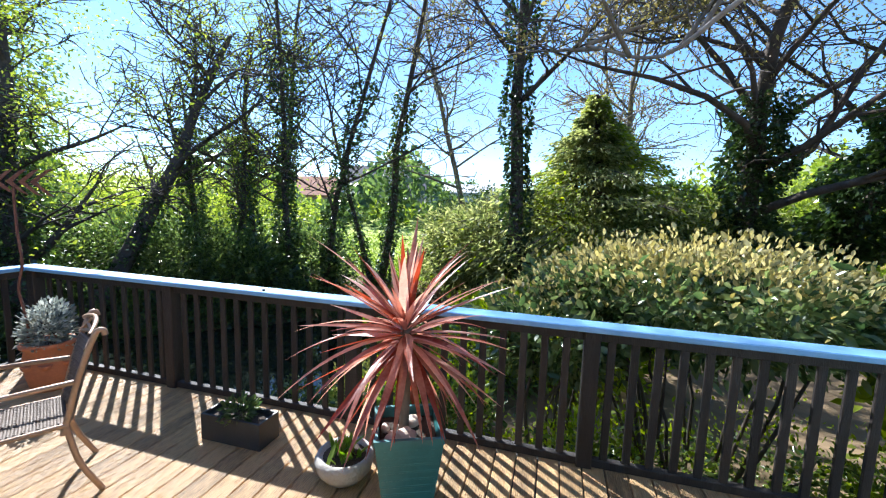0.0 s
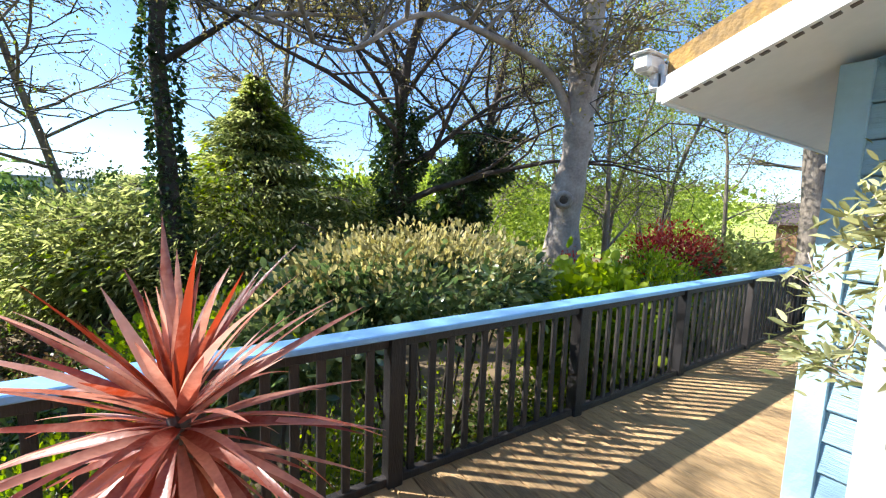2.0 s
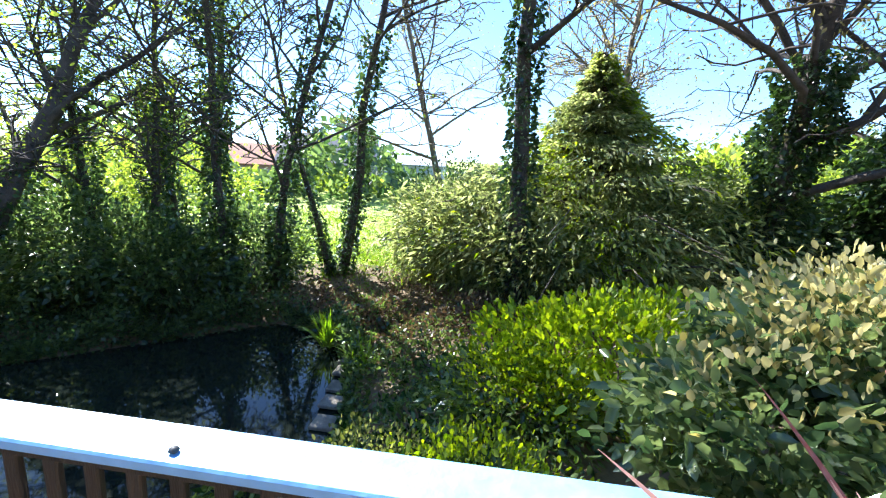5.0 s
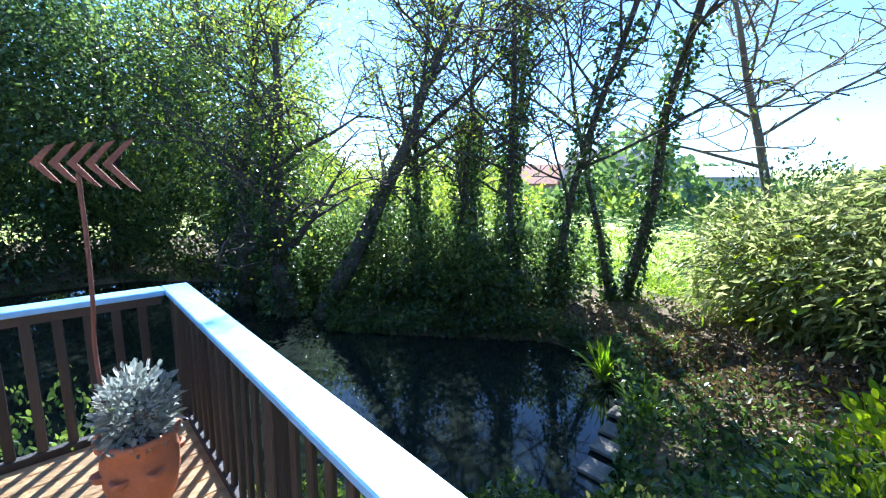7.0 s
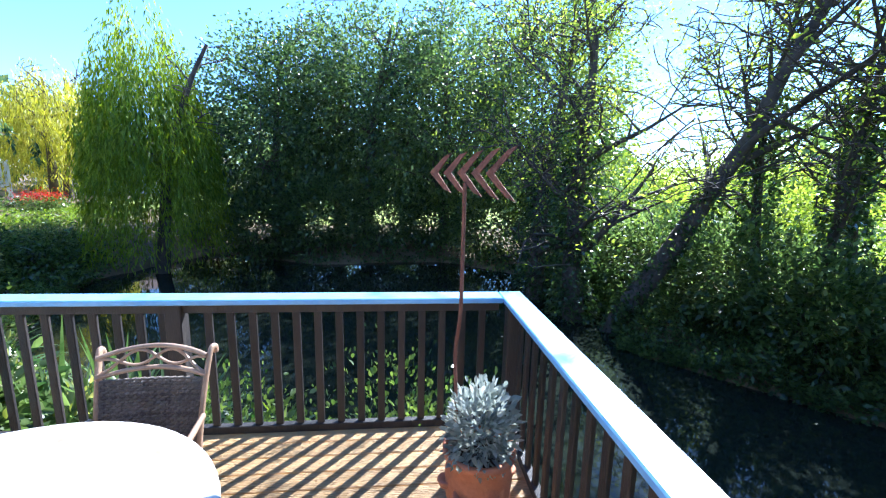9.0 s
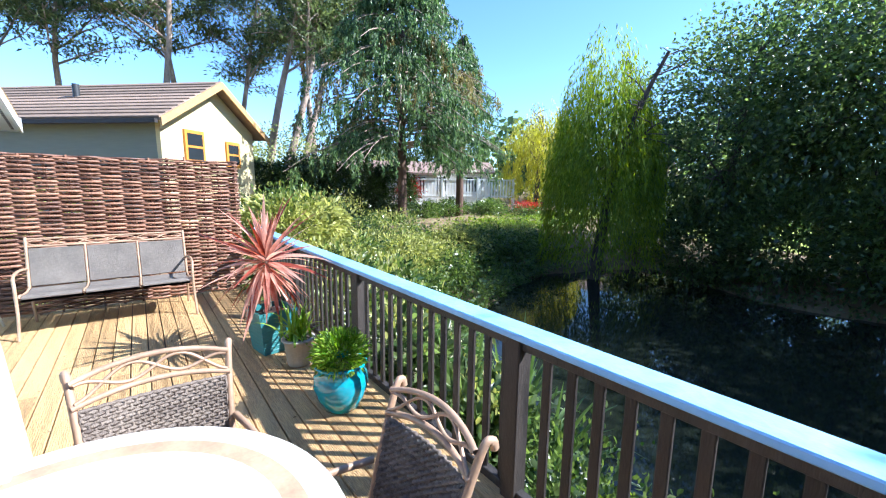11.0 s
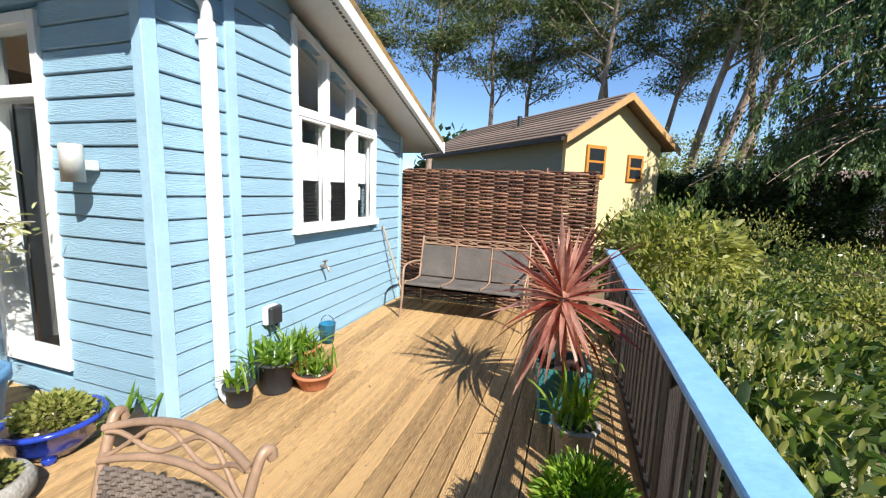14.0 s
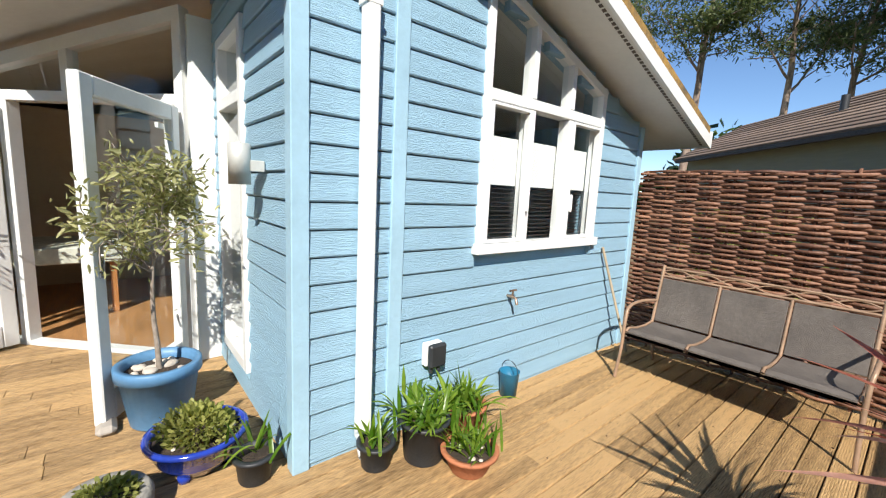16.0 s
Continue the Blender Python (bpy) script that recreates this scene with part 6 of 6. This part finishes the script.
for i, (x, y, rx, rz_, lf) in enumerate([(-6.6, -5.6, 0.9, 0.7, "laurel"), (-7.4, -4.4, 0.9, 0.6, "laurel"), (-8.2, -6.0, 1.0, 0.65, "sedge"), (-9.4, -5.9, 0.9, 0.6, "laurel"), (-10.6, -7.0, 1.0, 0.6, "sedge"), (-7.2, -7.4, 1.0, 0.8, "ivy"), (-12.2, -7.4, 1.1, 0.6, "laurel"), (-8.9, -7.6, 0.9, 0.6, "laurel"), (-14.0, -7.6, 1.1, 0.55, "laurel")]):
    shrub("bank_shrub", "leafy evergreen shrub on the near pond bank", x, y, (rx, rx * 0.8, rz_), lf, 3600, 0.12, 600 + i, leaf_width=0.34, clump=12, spread=0.15, second="rhodo", frac=0.2)


def blossom(shrub_ob, seed, n, radii, zc):
    """Upright cream flower spikes standing out of a laurel's top."""
    rng = np.random.default_rng(seed)
    C, D = [], []
    for k in range(n):
        a, r = rng.uniform(0, 2 * math.pi), math.sqrt(rng.uniform(0, 1))
        b = np.array([math.cos(a) * r * radii[0], math.sin(a) * r * radii[1], zc + radii[2] * math.sqrt(max(0, 1 - r * r)) * 0.95])
        way = np.array([math.cos(a) * 0.5 * r, math.sin(a) * 0.5 * r, 1.0])
        t = rng.uniform(0, 1, 26)
        C.append(b + np.outer(t * 0.13, way) + rng.normal(0, 0.014, (26, 3)) * (1.15 - t)[:, None])
        D.append(rng.normal(0, 1, (26, 3)) + way)
    V, F = leaf_np(rng, np.concatenate(C), np.concatenate(D), 0.022, 0.8)
    tagged(np_mesh("blossom", V, F, M["blossom"], shrub_ob, "cream flower spikes"), kind="stuff")


for i, ob in enumerate([o for o in bpy.data.objects if o.name.startswith("laurel_hedge")][:4]):
    blossom(ob, 620 + i, 46, (0.62, 0.56, 0.5), LAUREL_ZC[i])
# dark hedge and planting round the lawn
for i in range(6):
    u = i / 5
    shrub("dark_hedge", "clipped dark evergreen hedge", -6.6 - 4.6 * u, -13.2 + 1.6 * u, (0.85, 0.65, 1.15), "ivy", 9000, 0.11, 260 + i, zc=1.05, shell=0.7)
for i, (x, y, lf, s) in enumerate([(-13.2, -12.2, "laurel", None), (-15.0, -12.6, "laurel", None), (-16.8, -11.8, "laurel", None), (-18.6, -11.0, "laurel", "red")]):
    shrub("border_shrub", "rounded border shrub in front of the fence", x, y, (0.9, 0.6, 0.36), lf, 3000, 0.11, 270 + i, second=s, frac=0.4)
shrub("red_maple", "small orange-red maple in the border", -14.0, -14.8, (0.6, 0.5, 0.7), "red", 1800, 0.11, 275, zc=1.2)
# distant woods
rng = np.random.default_rng(300)
for nm, x0, x1, y0, hh, lf, n in (("far_woods", -90, 120, 95, 7, "darktree", 15000), ("far_woods", -70, 10, 48, 1.5, "spring", 9000), ("far_woods", 14, 70, 38, 6, "spring", 12000)):
    X = rng.uniform(x0, x1, n)
    Y = y0 + rng.normal(0, 5, n)
    H = hh * (0.65 + 0.35 * np.sin(X * 0.21) * np.cos(X * 0.077 + 1)) * rng.uniform(0, 1, n) ** 0.7
    C = np.column_stack([X, Y, ground_z(X, Y) + H])
    V, F = leaf_np(rng, C, rng.normal(0, 1, (n, 3)), 1.1, 0.7)
    tagged(np_mesh(nm, V, F, M[lf]), "distant line of woodland beyond the meadow", "woodland", kind="stuff")
n = 20000
X, Y = rng.uniform(6, 34, n), rng.uniform(14, 24, n)
C = np.column_stack([X, Y, ground_z(X, Y) + 4.6 * (0.6 + 0.4 * np.sin(X * 0.9 + Y * 0.7)) * rng.uniform(0, 1, n) ** 0.8])
V, F = leaf_np(rng, C, rng.normal(0, 1, (n, 3)), 0.3, 0.6)
tagged(np_mesh("far_woods", V, F, M["spring"]), "sunlit spring woodland beyond the garden", "woodland", kind="stuff")
n = 16000
T = rng.uniform(math.pi * 0.55, math.pi * 1.75, n)
R = rng.uniform(34, 46, n)
X, Y = R * np.cos(T), R * np.sin(T)
C = np.column_stack([X, Y, ground_z(X, Y) + 7 * (0.6 + 0.4 * np.sin(T * 17)) * rng.uniform(0, 1, n) ** 0.8])
V, F = leaf_np(rng, C, rng.normal(0, 1, (n, 3)), 0.9, 0.6)
tagged(np_mesh("far_woods", V, F, M["darktree"]), "woodland closing the view behind the gardens", "woodland", kind="stuff")


# ---- potted plants ----
p = pot("plant_pot", "turquoise glazed round pot with a dome of fine green leaves", -4.12, -0.04, [(0, 0.0), (0.10, 0.0), (0.12, 0.01), (0.165, 0.10), (0.185, 0.18), (0.178, 0.25), (0.150, 0.295), (0.178, 0.315), (0.182, 0.33), (0.17, 0.335), (0.14, 0.30), (0.13, 0.2)], M["tealglaze"], 0.145, 0.29)
mound(p, 0.18, 0.24, "strap", 2600, 0.05, 401, 0.30, 0.2)
p = pot("plant_pot", "striped pot with arching green strap leaves", -4.10, -0.88, pot_prof(0.09, 0.125, 0.24), M["stone"], 0.11, 0.22)
tuft(p, 46, 0.42, "strap", 402, 0.21, 0.026)
p = pot("plant_pot", "small black pot with a young plant at the house corner", -1.62, -0.12, pot_prof(0.075, 0.095, 0.15), M["blackpot"], 0.08, 0.13)
tuft(p, 16, 0.24, "strap", 403, 0.13, 0.028)
p = pot("plant_pot", "small black pot with dark leaves by the downpipe", -1.89, -0.67, pot_prof(0.075, 0.095, 0.15), M["blackpot"], 0.08, 0.13)
tuft(p, 22, 0.26, "strap", 404, 0.13, 0.025)
p = pot("plant_pot", "black pot of lush green strap-leaved lilies", -1.98, -0.93, pot_prof(0.11, 0.135, 0.24), M["blackpot"], 0.12, 0.21)
tuft(p, 80, 0.32, "strap", 405, 0.20, 0.03, 0.07, 0.85, 1.0)
p = pot("plant_pot", "terracotta pot of green strap-leaved lilies", -1.93, -1.27, pot_prof(0.11, 0.14, 0.2), M["terracotta"], 0.12, 0.17)
tuft(p, 80, 0.32, "strap", 406, 0.16, 0.03, 0.07, 0.85, 1.0)
p = pot("plant_pot", "shallow terracotta bowl with grassy leaves", -2.21, -1.07, pot_prof(0.10, 0.15, 0.13), M["terracotta"], 0.13, 0.11)
tuft(p, 60, 0.26, "strap", 407, 0.10, 0.02, 0.06, 0.7, 1.1)
pebbles(p, 0.11, 0.115, 8, 44, 0.018)
p = pot("blue_bowl", "cobalt blue glazed bowl of mossy alpine plants", -1.36, 0.09, [(0, 0.03), (0.13, 0.03), (0.19, 0.10), (0.225, 0.19), (0.24, 0.195), (0.24, 0.215), (0.22, 0.22), (0.205, 0.20), (0.19, 0.15)], M["cobalt"], 0.205, 0.185)
for a in (0.3, 2.4, 4.5):
    lathe("foot", [(0, 0), (0.03, 0), (0.034, 0.03), (0.0, 0.05)], M["cobalt"], p, 12, m=Matrix.Translation((0.11 * math.cos(a), 0.11 * math.sin(a), 0)))
mound(p, 0.17, 0.14, "rhodo", 1600, 0.035, 408, 0.18, 0.5)
pebbles(p, 0.18, 0.19, 7, 45, 0.02)
p = pot("stone_trough", "round mossy stone pot of small alpines", -1.57, 0.47, [(0, 0), (0.12, 0.0), (0.175, 0.06), (0.18, 0.12), (0.16, 0.155), (0.13, 0.145), (0.11, 0.11)], M["stone"], 0.14, 0.13)
mound(p, 0.11, 0.07, "sedge", 500, 0.03, 409, 0.13, 0.6)


def olive(x, y, seed, lab_pot, lab_tree):
    p = pot("olive_pot", lab_pot, x, y, pot_prof(0.16, 0.215, 0.38, 0.07, 0.02, 0.015), M["bluepot"], 0.19, 0.32)
    pebbles(p, 0.15, 0.33, 14, seed, 0.035)
    ol = empty("olive_tree", (x, y, 0.33))
    tagged(ol, lab_tree, "tree")
    rng = np.random.default_rng(seed)
    pcs, ends = grow(rng, (0, 0, 0), 1.15, 0.017, (0.02, 0.03), limbs=12, first=0.5, limb_len=0.40, levels=2, tip_r=0.003, wobble=0.07)
    np_mesh("trunk", *join_np(pcs), M["sycbark"], ol, smooth=True)
    P = np.array([e[0] for e in ends])
    D = np.array([e[1] for e in ends])
    pk = rng.integers(0, len(P), 1700)
    V, F = fine_leaf_np(rng, P[pk] + rng.normal(0, 0.04, (1700, 3)), D[pk], 0.06, 0.26, jitter=0.7)
    np_mesh("crown", V, F, M["olive"], ol)


olive(-0.72, 0.20, 410, "blue painted pot with pebbles holding an olive tree", "small standard olive tree with silvery green leaves")
olive(1.17, 1.62, 420, "blue painted pot with pebbles by the house corner", "young olive tree reaching past the house corner")
tagged(box("door_stone", -0.80, -0.62, 0.42, 0.52, 0.0, 0.06, M["pebble"], bevel=0.025), "pale stone propping the open door", "stone")
wc = empty("watering_can", (-1.79, -1.87, 0))
tagged(wc, "small blue metal bucket with a wire handle", "bucket")
lathe("body", [(0, 0.004), (0.06, 0.004), (0.075, 0.19), (0.079, 0.195), (0.072, 0.197), (0.058, 0.02)], mat("blue_enamel", (0.02, 0.16, 0.28), 0.35, 0.2, 6), wc, 24)
tube("handle", [(0.078 * math.cos(a), 0, 0.19 + 0.085 * math.sin(a)) for a in np.linspace(0, math.pi, 13)], 0.003, M["blackpot"], wc, 6)
p = pot("stone_pot", "low pale stone bowl with a green succulent", -1.05, 2.68, [(0, 0), (0.11, 0.0), (0.15, 0.05), (0.165, 0.11), (0.15, 0.14), (0.13, 0.135), (0.10, 0.1)], M["stone"], 0.135, 0.12)
tuft(p, 40, 0.13, "strap", 411, 0.12, 0.03, 0.04, 0.4, 1.0)
tr = empty("trough_planter", (-1.86, 2.79, 0), 0)
tagged(tr, "dark rectangular trough with small plants by the rail", "planter")
bm = bmesh.new()
for q in ((-0.22, 0.22, -0.09, -0.075, 0, 0.17), (-0.22, 0.22, 0.075, 0.09, 0, 0.17), (-0.22, -0.205, -0.075, 0.075, 0, 0.17), (0.205, 0.22, -0.075, 0.075, 0, 0.17), (-0.205, 0.205, -0.075, 0.075, 0.0, 0.02)):
    box_bm(bm, *q)
part("body", bm, M["blackpot"], tr)
box("soil", -0.204, 0.204, -0.074, 0.074, 0.02, 0.14, M["soil"], tr, 0)
mound(tr, 0.10, 0.12, "darktree", 300, 0.05, 412, 0.13)
p = pot("strawberry_pot", "terracotta strawberry pot with silvery trailing plants", -3.74, 2.88, [(0, 0), (0.10, 0.0), (0.125, 0.03), (0.15, 0.15), (0.155, 0.26), (0.14, 0.33), (0.165, 0.35), (0.168, 0.38), (0.15, 0.385), (0.13, 0.34), (0.12, 0.3)], M["terracotta"], 0.135, 0.34)
for a in (0.2, 1.8, 3.3, 4.8, 5.6):
    lathe("pocket", [(0.0, -0.02), (0.03, 0.0), (0.042, 0.03), (0.034, 0.035), (0.0, 0.01)], M["terracotta"], p, 14, m=Matrix.Translation((0.15 * math.cos(a), 0.15 * math.sin(a), 0.2)))
M["silver"] = leafmat("silver_leaf", (0.22, 0.25, 0.22), (0.50, 0.52, 0.47), 0.3)
mound(p, 0.15, 0.32, "silver", 1300, 0.05, 413, 0.33, 0.4)
rust = mat("rusted_steel", (0.20, 0.085, 0.055), 0.8, 0.35, 12, 0.3, 60, metal=0.3)
st = empty("garden_stake", (-3.80, 2.785, 0.0), -28)
tagged(st, "rusty twisted stake with a row of metal chevrons", "ornament")
tube("rod", smooth_path([(0.02, 0, 0.32), (0.05, 0.01, 0.55), (0.0, -0.02, 0.8), (0.035, 0.01, 1.0), (0.0, 0.0, 1.25), (0.0, 0, 1.56)], 6), 0.009, rust, st)
for k in range(5):
    y = -0.16 + k * 0.062
    ln = 0.085 + 0.008 * k
    for s in (-1, 1):
        prism("chevron", [(y, 1.60), (y + 0.036, 1.60), (y + ln + 0.012, 1.60 + s * ln * 0.95), (y + ln * 0.75, 1.60 + s * ln * 0.8)], "x", -0.003 + 0.0005 * s, 0.003 + 0.0005 * s, rust, st)

# small things lying about
# Added lump standing in for a dark dropping on the rail cap.
spot_ob = empty("dark_pebble", (-1.98, 3.175, RAIL_Z))
tagged(spot_ob, "small dark spot on the rail cap, built as a lump", "pebble")
lathe("stone", [(0, 0.0), (0.009, 0.001), (0.013, 0.006), (0.010, 0.012), (0, 0.014)], M["blackpot"], spot_ob, 12)
rng = np.random.default_rng(700)
n = 130
LX, LY = rng.uniform(-4.2, -1.8, n), rng.uniform(-3.4, 0.9, n)
V, F = leaf_np(rng, np.column_stack([LX, LY, np.full(n, 0.006)]), np.column_stack([rng.normal(0, 1, (n, 2)), np.full(n, 0.04)]), 0.022, 0.4, jitter=0.05)
tagged(np_mesh("fallen_leaves", V, F, M["bramble"]), "dry fallen leaves and petals scattered on the deck", "leaf litter", kind="stuff")

# ---- plank pier at the pond ----
for i in range(5):
    x, y = -3.45 + 0.08 * i, 7.4 - 0.42 * i + 0.9
    tagged(box("stepping_plank", x - 0.15, x + 0.15, y - 0.14, y + 0.14, -1.5 + 0.02 * (i % 2), -1.45 + 0.02 * (i % 2), M["bark"], bevel=0.01), "weathered edging slab at the water's edge", "slab", "slabs at the pond edge")


# ---- neighbouring buildings ----
def cabin():
    """u runs along the gable, v back along the ridge."""
    top = empty("neighbour_cabin", (-3.75, -9.2, gz(-4.5, -11) - 0.1), 0)
    top.matrix_world = Matrix.Translation((-3.68, -9.55, 0.27)) @ Matrix.Rotation(radians(225), 4, "Z")
    tagged(top, "cream timber cabin with brown tiled roof and orange windows", "cabin")
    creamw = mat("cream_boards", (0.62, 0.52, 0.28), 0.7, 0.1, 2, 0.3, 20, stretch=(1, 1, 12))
    # The cabin sides' shade is mixed into this darker copy of the boards.
    shade = mat("shaded_boards", (0.20, 0.22, 0.17), 0.7, 0.1, 2, 0.3, 20, stretch=(1, 1, 12))
    orangew = mat("orange_timber", (0.48, 0.20, 0.03), 0.5, 0.15, 8)
    tanw = mat("tan_bargeboard", (0.45, 0.27, 0.11), 0.6, 0.15, 8)
    tiles = mat("brown_roof_tile", (0.24, 0.17, 0.125), 0.85, 0.35, 6, 0.5, 30, rand=0.9)
    W, D, E, R = 3.7, 8.0, 2.80, 3.88
    prism("gable_wall", [(0, -0.45), (W, -0.45), (W, E), (W / 2, R), (0, E)], "y", 0.0, 0.12, creamw, top)
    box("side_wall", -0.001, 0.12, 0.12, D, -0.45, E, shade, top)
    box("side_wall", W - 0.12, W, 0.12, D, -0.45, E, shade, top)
    prism("gable_wall", [(0, -0.45), (W, -0.45), (W, E), (W / 2, R), (0, E)], "y", D - 0.12, D, creamw, top)
    sl = (R - E) / (W / 2)
    for s in (0, 1):
        a, b = ((-0.35, E - 0.35 * sl + 0.05), (W / 2, R + 0.05)) if not s else ((W / 2, R + 0.05), (W + 0.35, E - 0.35 * sl + 0.05))
        prism("roof", [a, b, (b[0], b[1] + 0.06), (a[0], a[1] + 0.06)], "y", -0.35, D + 0.3, tiles, top)
        prism("bargeboard", [(a[0], a[1] - 0.12), (b[0], b[1] - 0.12), (b[0], b[1] + 0.07), (a[0], a[1] + 0.07)], "y", -0.39, -0.352, tanw, top)
    L = math.hypot(W / 2 + 0.35, (W / 2 + 0.35) * sl)
    m = Matrix.Translation((-0.35, 0, E - 0.35 * sl + 0.112)) @ Matrix.Rotation(-math.atan(sl), 4, "Y")
    for k in range(11):
        bmt = box_bm(bmesh.new(), k * L / 11 - 0.02, (k + 1) * L / 11 + 0.01, -0.35, D + 0.3, 0.0, 0.05, 0.006)
        part("tile_course", bmt, tiles, top, m=m @ Matrix.Translation((k * L / 11, 0, 0)) @ Matrix.Rotation(radians(7), 4, "Y") @ Matrix.Translation((-k * L / 11, 0, 0)))
    for u, z0, z1, w in ((0.7, 1.75, 2.6, 0.7), (2.3, 1.7, 2.45, 0.62)):
        win = box("window", u, u + w, -0.06, -0.002, z0, z1, orangew, top)
        for q in ((u + 0.08, u + w - 0.08, z0 + 0.09, (z0 + z1) / 2 - 0.03), (u + 0.08, u + w - 0.08, (z0 + z1) / 2 + 0.03, z1 - 0.09)):
            part("pane", box_bm(bmesh.new(), q[0], q[1], -0.064, -0.061, q[2], q[3]), mat("dark_glass", (0.02, 0.025, 0.03), 0.08, 0.1, 3), win)
    tube("flue", [(0.9, 3.2, E + 0.3), (0.9, 3.2, E + 1.0)], 0.08, M["blackpot"], top)
    box("gutter", -0.45, -0.352, -0.3, D, E - 0.22, E - 0.12, M["darkwood"], top)


cabin()


def white_house(x, y, rz, w, d, e, r, label, wallc=(0.72, 0.70, 0.66), roofc=(0.22, 0.15, 0.12), wins=3, name="white_bungalow"):
    top = empty(name)
    top.matrix_world = Matrix.Translation((x, y, gz(x, y) - 0.15)) @ Matrix.Rotation(radians(rz), 4, "Z")
    tagged(top, label, "house")
    wm_ = mat("render_wall", wallc, 0.8, 0.08, 1.5, 0.2, 12)
    rm_ = mat("house_roof", roofc, 0.85, 0.2, 2, 0.3, 12)
    prism("wall", [(0, 0), (d, 0), (d, e), (d / 2, r), (0, e)], "x", 0, w, wm_, top)
    for s in (0, 1):
        a, b = ((-0.3, e - 0.3 * (r - e) / (d / 2) + 0.04), (d / 2, r + 0.04)) if not s else ((d / 2, r + 0.04), (d + 0.3, e - 0.3 * (r - e) / (d / 2) + 0.04))
        prism("roof", [a, b, (b[0], b[1] + 0.12), (a[0], a[1] + 0.12)], "x", -0.3, w + 0.3, rm_, top)
    for k in range(wins):
        u = (k + 0.5) * w / wins
        win = box("window", u - 0.55, u + 0.55, -0.05, -0.002, 1.0, 2.1, M["white"], top)
        for q in (-0.48, 0.03):
            part("pane", box_bm(bmesh.new(), u + q, u + q + 0.45, -0.055, -0.051, 1.08, 2.02), GLASS_DARK, win)


GLASS_DARK = mat("dark_window_pane", (0.03, 0.035, 0.04), 0.1, 0.1, 3)
white_house(-11.0, -20.0, 152, 7, 5, 2.2, 2.9, "white single-storey house beyond the hedge")
white_house(-16.5, -21.5, 145, 7, 5, 2.3, 3.0, "white bungalow behind a picket fence")
white_house(-27.5, -16.5, 125, 8, 5, 2.3, 3.5, "long white chalet across the lawn")
white_house(-18.0, 58, 192, 11, 9, 2.6, 6.2, "grey farmhouse with a steep roof beyond the meadow", (0.36, 0.32, 0.28), (0.20, 0.17, 0.16), 3, "far_house")
white_house(-29.5, 55, 190, 7, 7, 2.2, 4.6, "brick cottage with an orange tiled roof beyond the meadow", (0.45, 0.28, 0.2), (0.42, 0.18, 0.10), 2, "far_house")
white_house(26, 5, 100, 4, 3.5, 2.0, 2.8, "brown timber hut beyond the garden", (0.30, 0.17, 0.09), (0.12, 0.09, 0.08), 1, "timber_hut")
white_house(-9, 62, 185, 9, 7, 3, 4.2, "pale outbuilding beyond the meadow", (0.6, 0.6, 0.58), (0.5, 0.5, 0.5), 2, "far_house")


def picket(x0, y0, x1, y1, zb, h):
    L = math.hypot(x1 - x0, y1 - y0)
    top = empty("picket_fence")
    top.matrix_world = Matrix.Translation((x0, y0, zb)) @ Matrix.Rotation(math.atan2(y1 - y0, x1 - x0), 4, "Z")
    tagged(top, "white painted picket balustrade round a raised terrace", "fence")
    box("top_rail", 0, L, -0.04, 0.04, h - 0.06, h, M["white"], top)
    box("bottom_rail", 0, L, -0.03, 0.03, 0.08, 0.14, M["white"], top)
    n = int(L / 0.16)
    for k in range(n):
        u = (k + 0.5) * L / n
        box("picket", u - 0.05, u + 0.05, -0.012, 0.012, 0.02, h - 0.06, M["white"], top, 0.003)
    for k in range(4):
        u = 0.05 + k * (L - 0.1) / 3
        box("post", u - 0.06, u + 0.06, -0.06, 0.06, -1.2, h + 0.06, M["white"] if k else M["darkwood"], top)


picket(-14.3, -15.6, -19.3, -12.6, 0.85, 1.0)


# ---- vent slots along the soffit edges ----
def vents(soffit, x, y0, y1):
    me = bpy.data.meshes.new("vent_slot")
    bm = box_bm(bmesh.new(), -0.012, 0.012, -0.014, 0.014, -0.003, 0.003)
    bm.to_mesh(me)
    bm.free()
    me.materials.append(M["sling"])
    y = y0
    while y < y1:
        ob = new("vent_slot", me)
        ob.parent = soffit
        slope = SLOPE if y < RIDGE_Y else -SLOPE_N
        ob.matrix_basis = Matrix.Translation((x, y, roof_z(y) - 0.022)) @ Matrix.Rotation(math.atan(slope), 4, "X")
        y += 0.046


vents(bpy.data.objects["soffit_north"], XO2 + 0.05, 1.15, 2.3)
vents(bpy.data.objects["soffit_south"], XO + 0.05, -4.27, -1.0)
lay_deck()
boards_x(wall_window, XW, -3.70, YC - 0.03, -0.12, 3.1, WIN)
boards_y(bpy.data.objects["wall_recess"], YC, XW + 0.02, 0.08, -0.12, 2.85, SL)
boards_y(bpy.data.objects["wall_north"], YR, XD + 0.02, 3.0, -0.12, 2.1)
boards_x(bpy.data.objects["wall_front"], XD, 1.3, YR - 0.03, -0.12, 2.2)
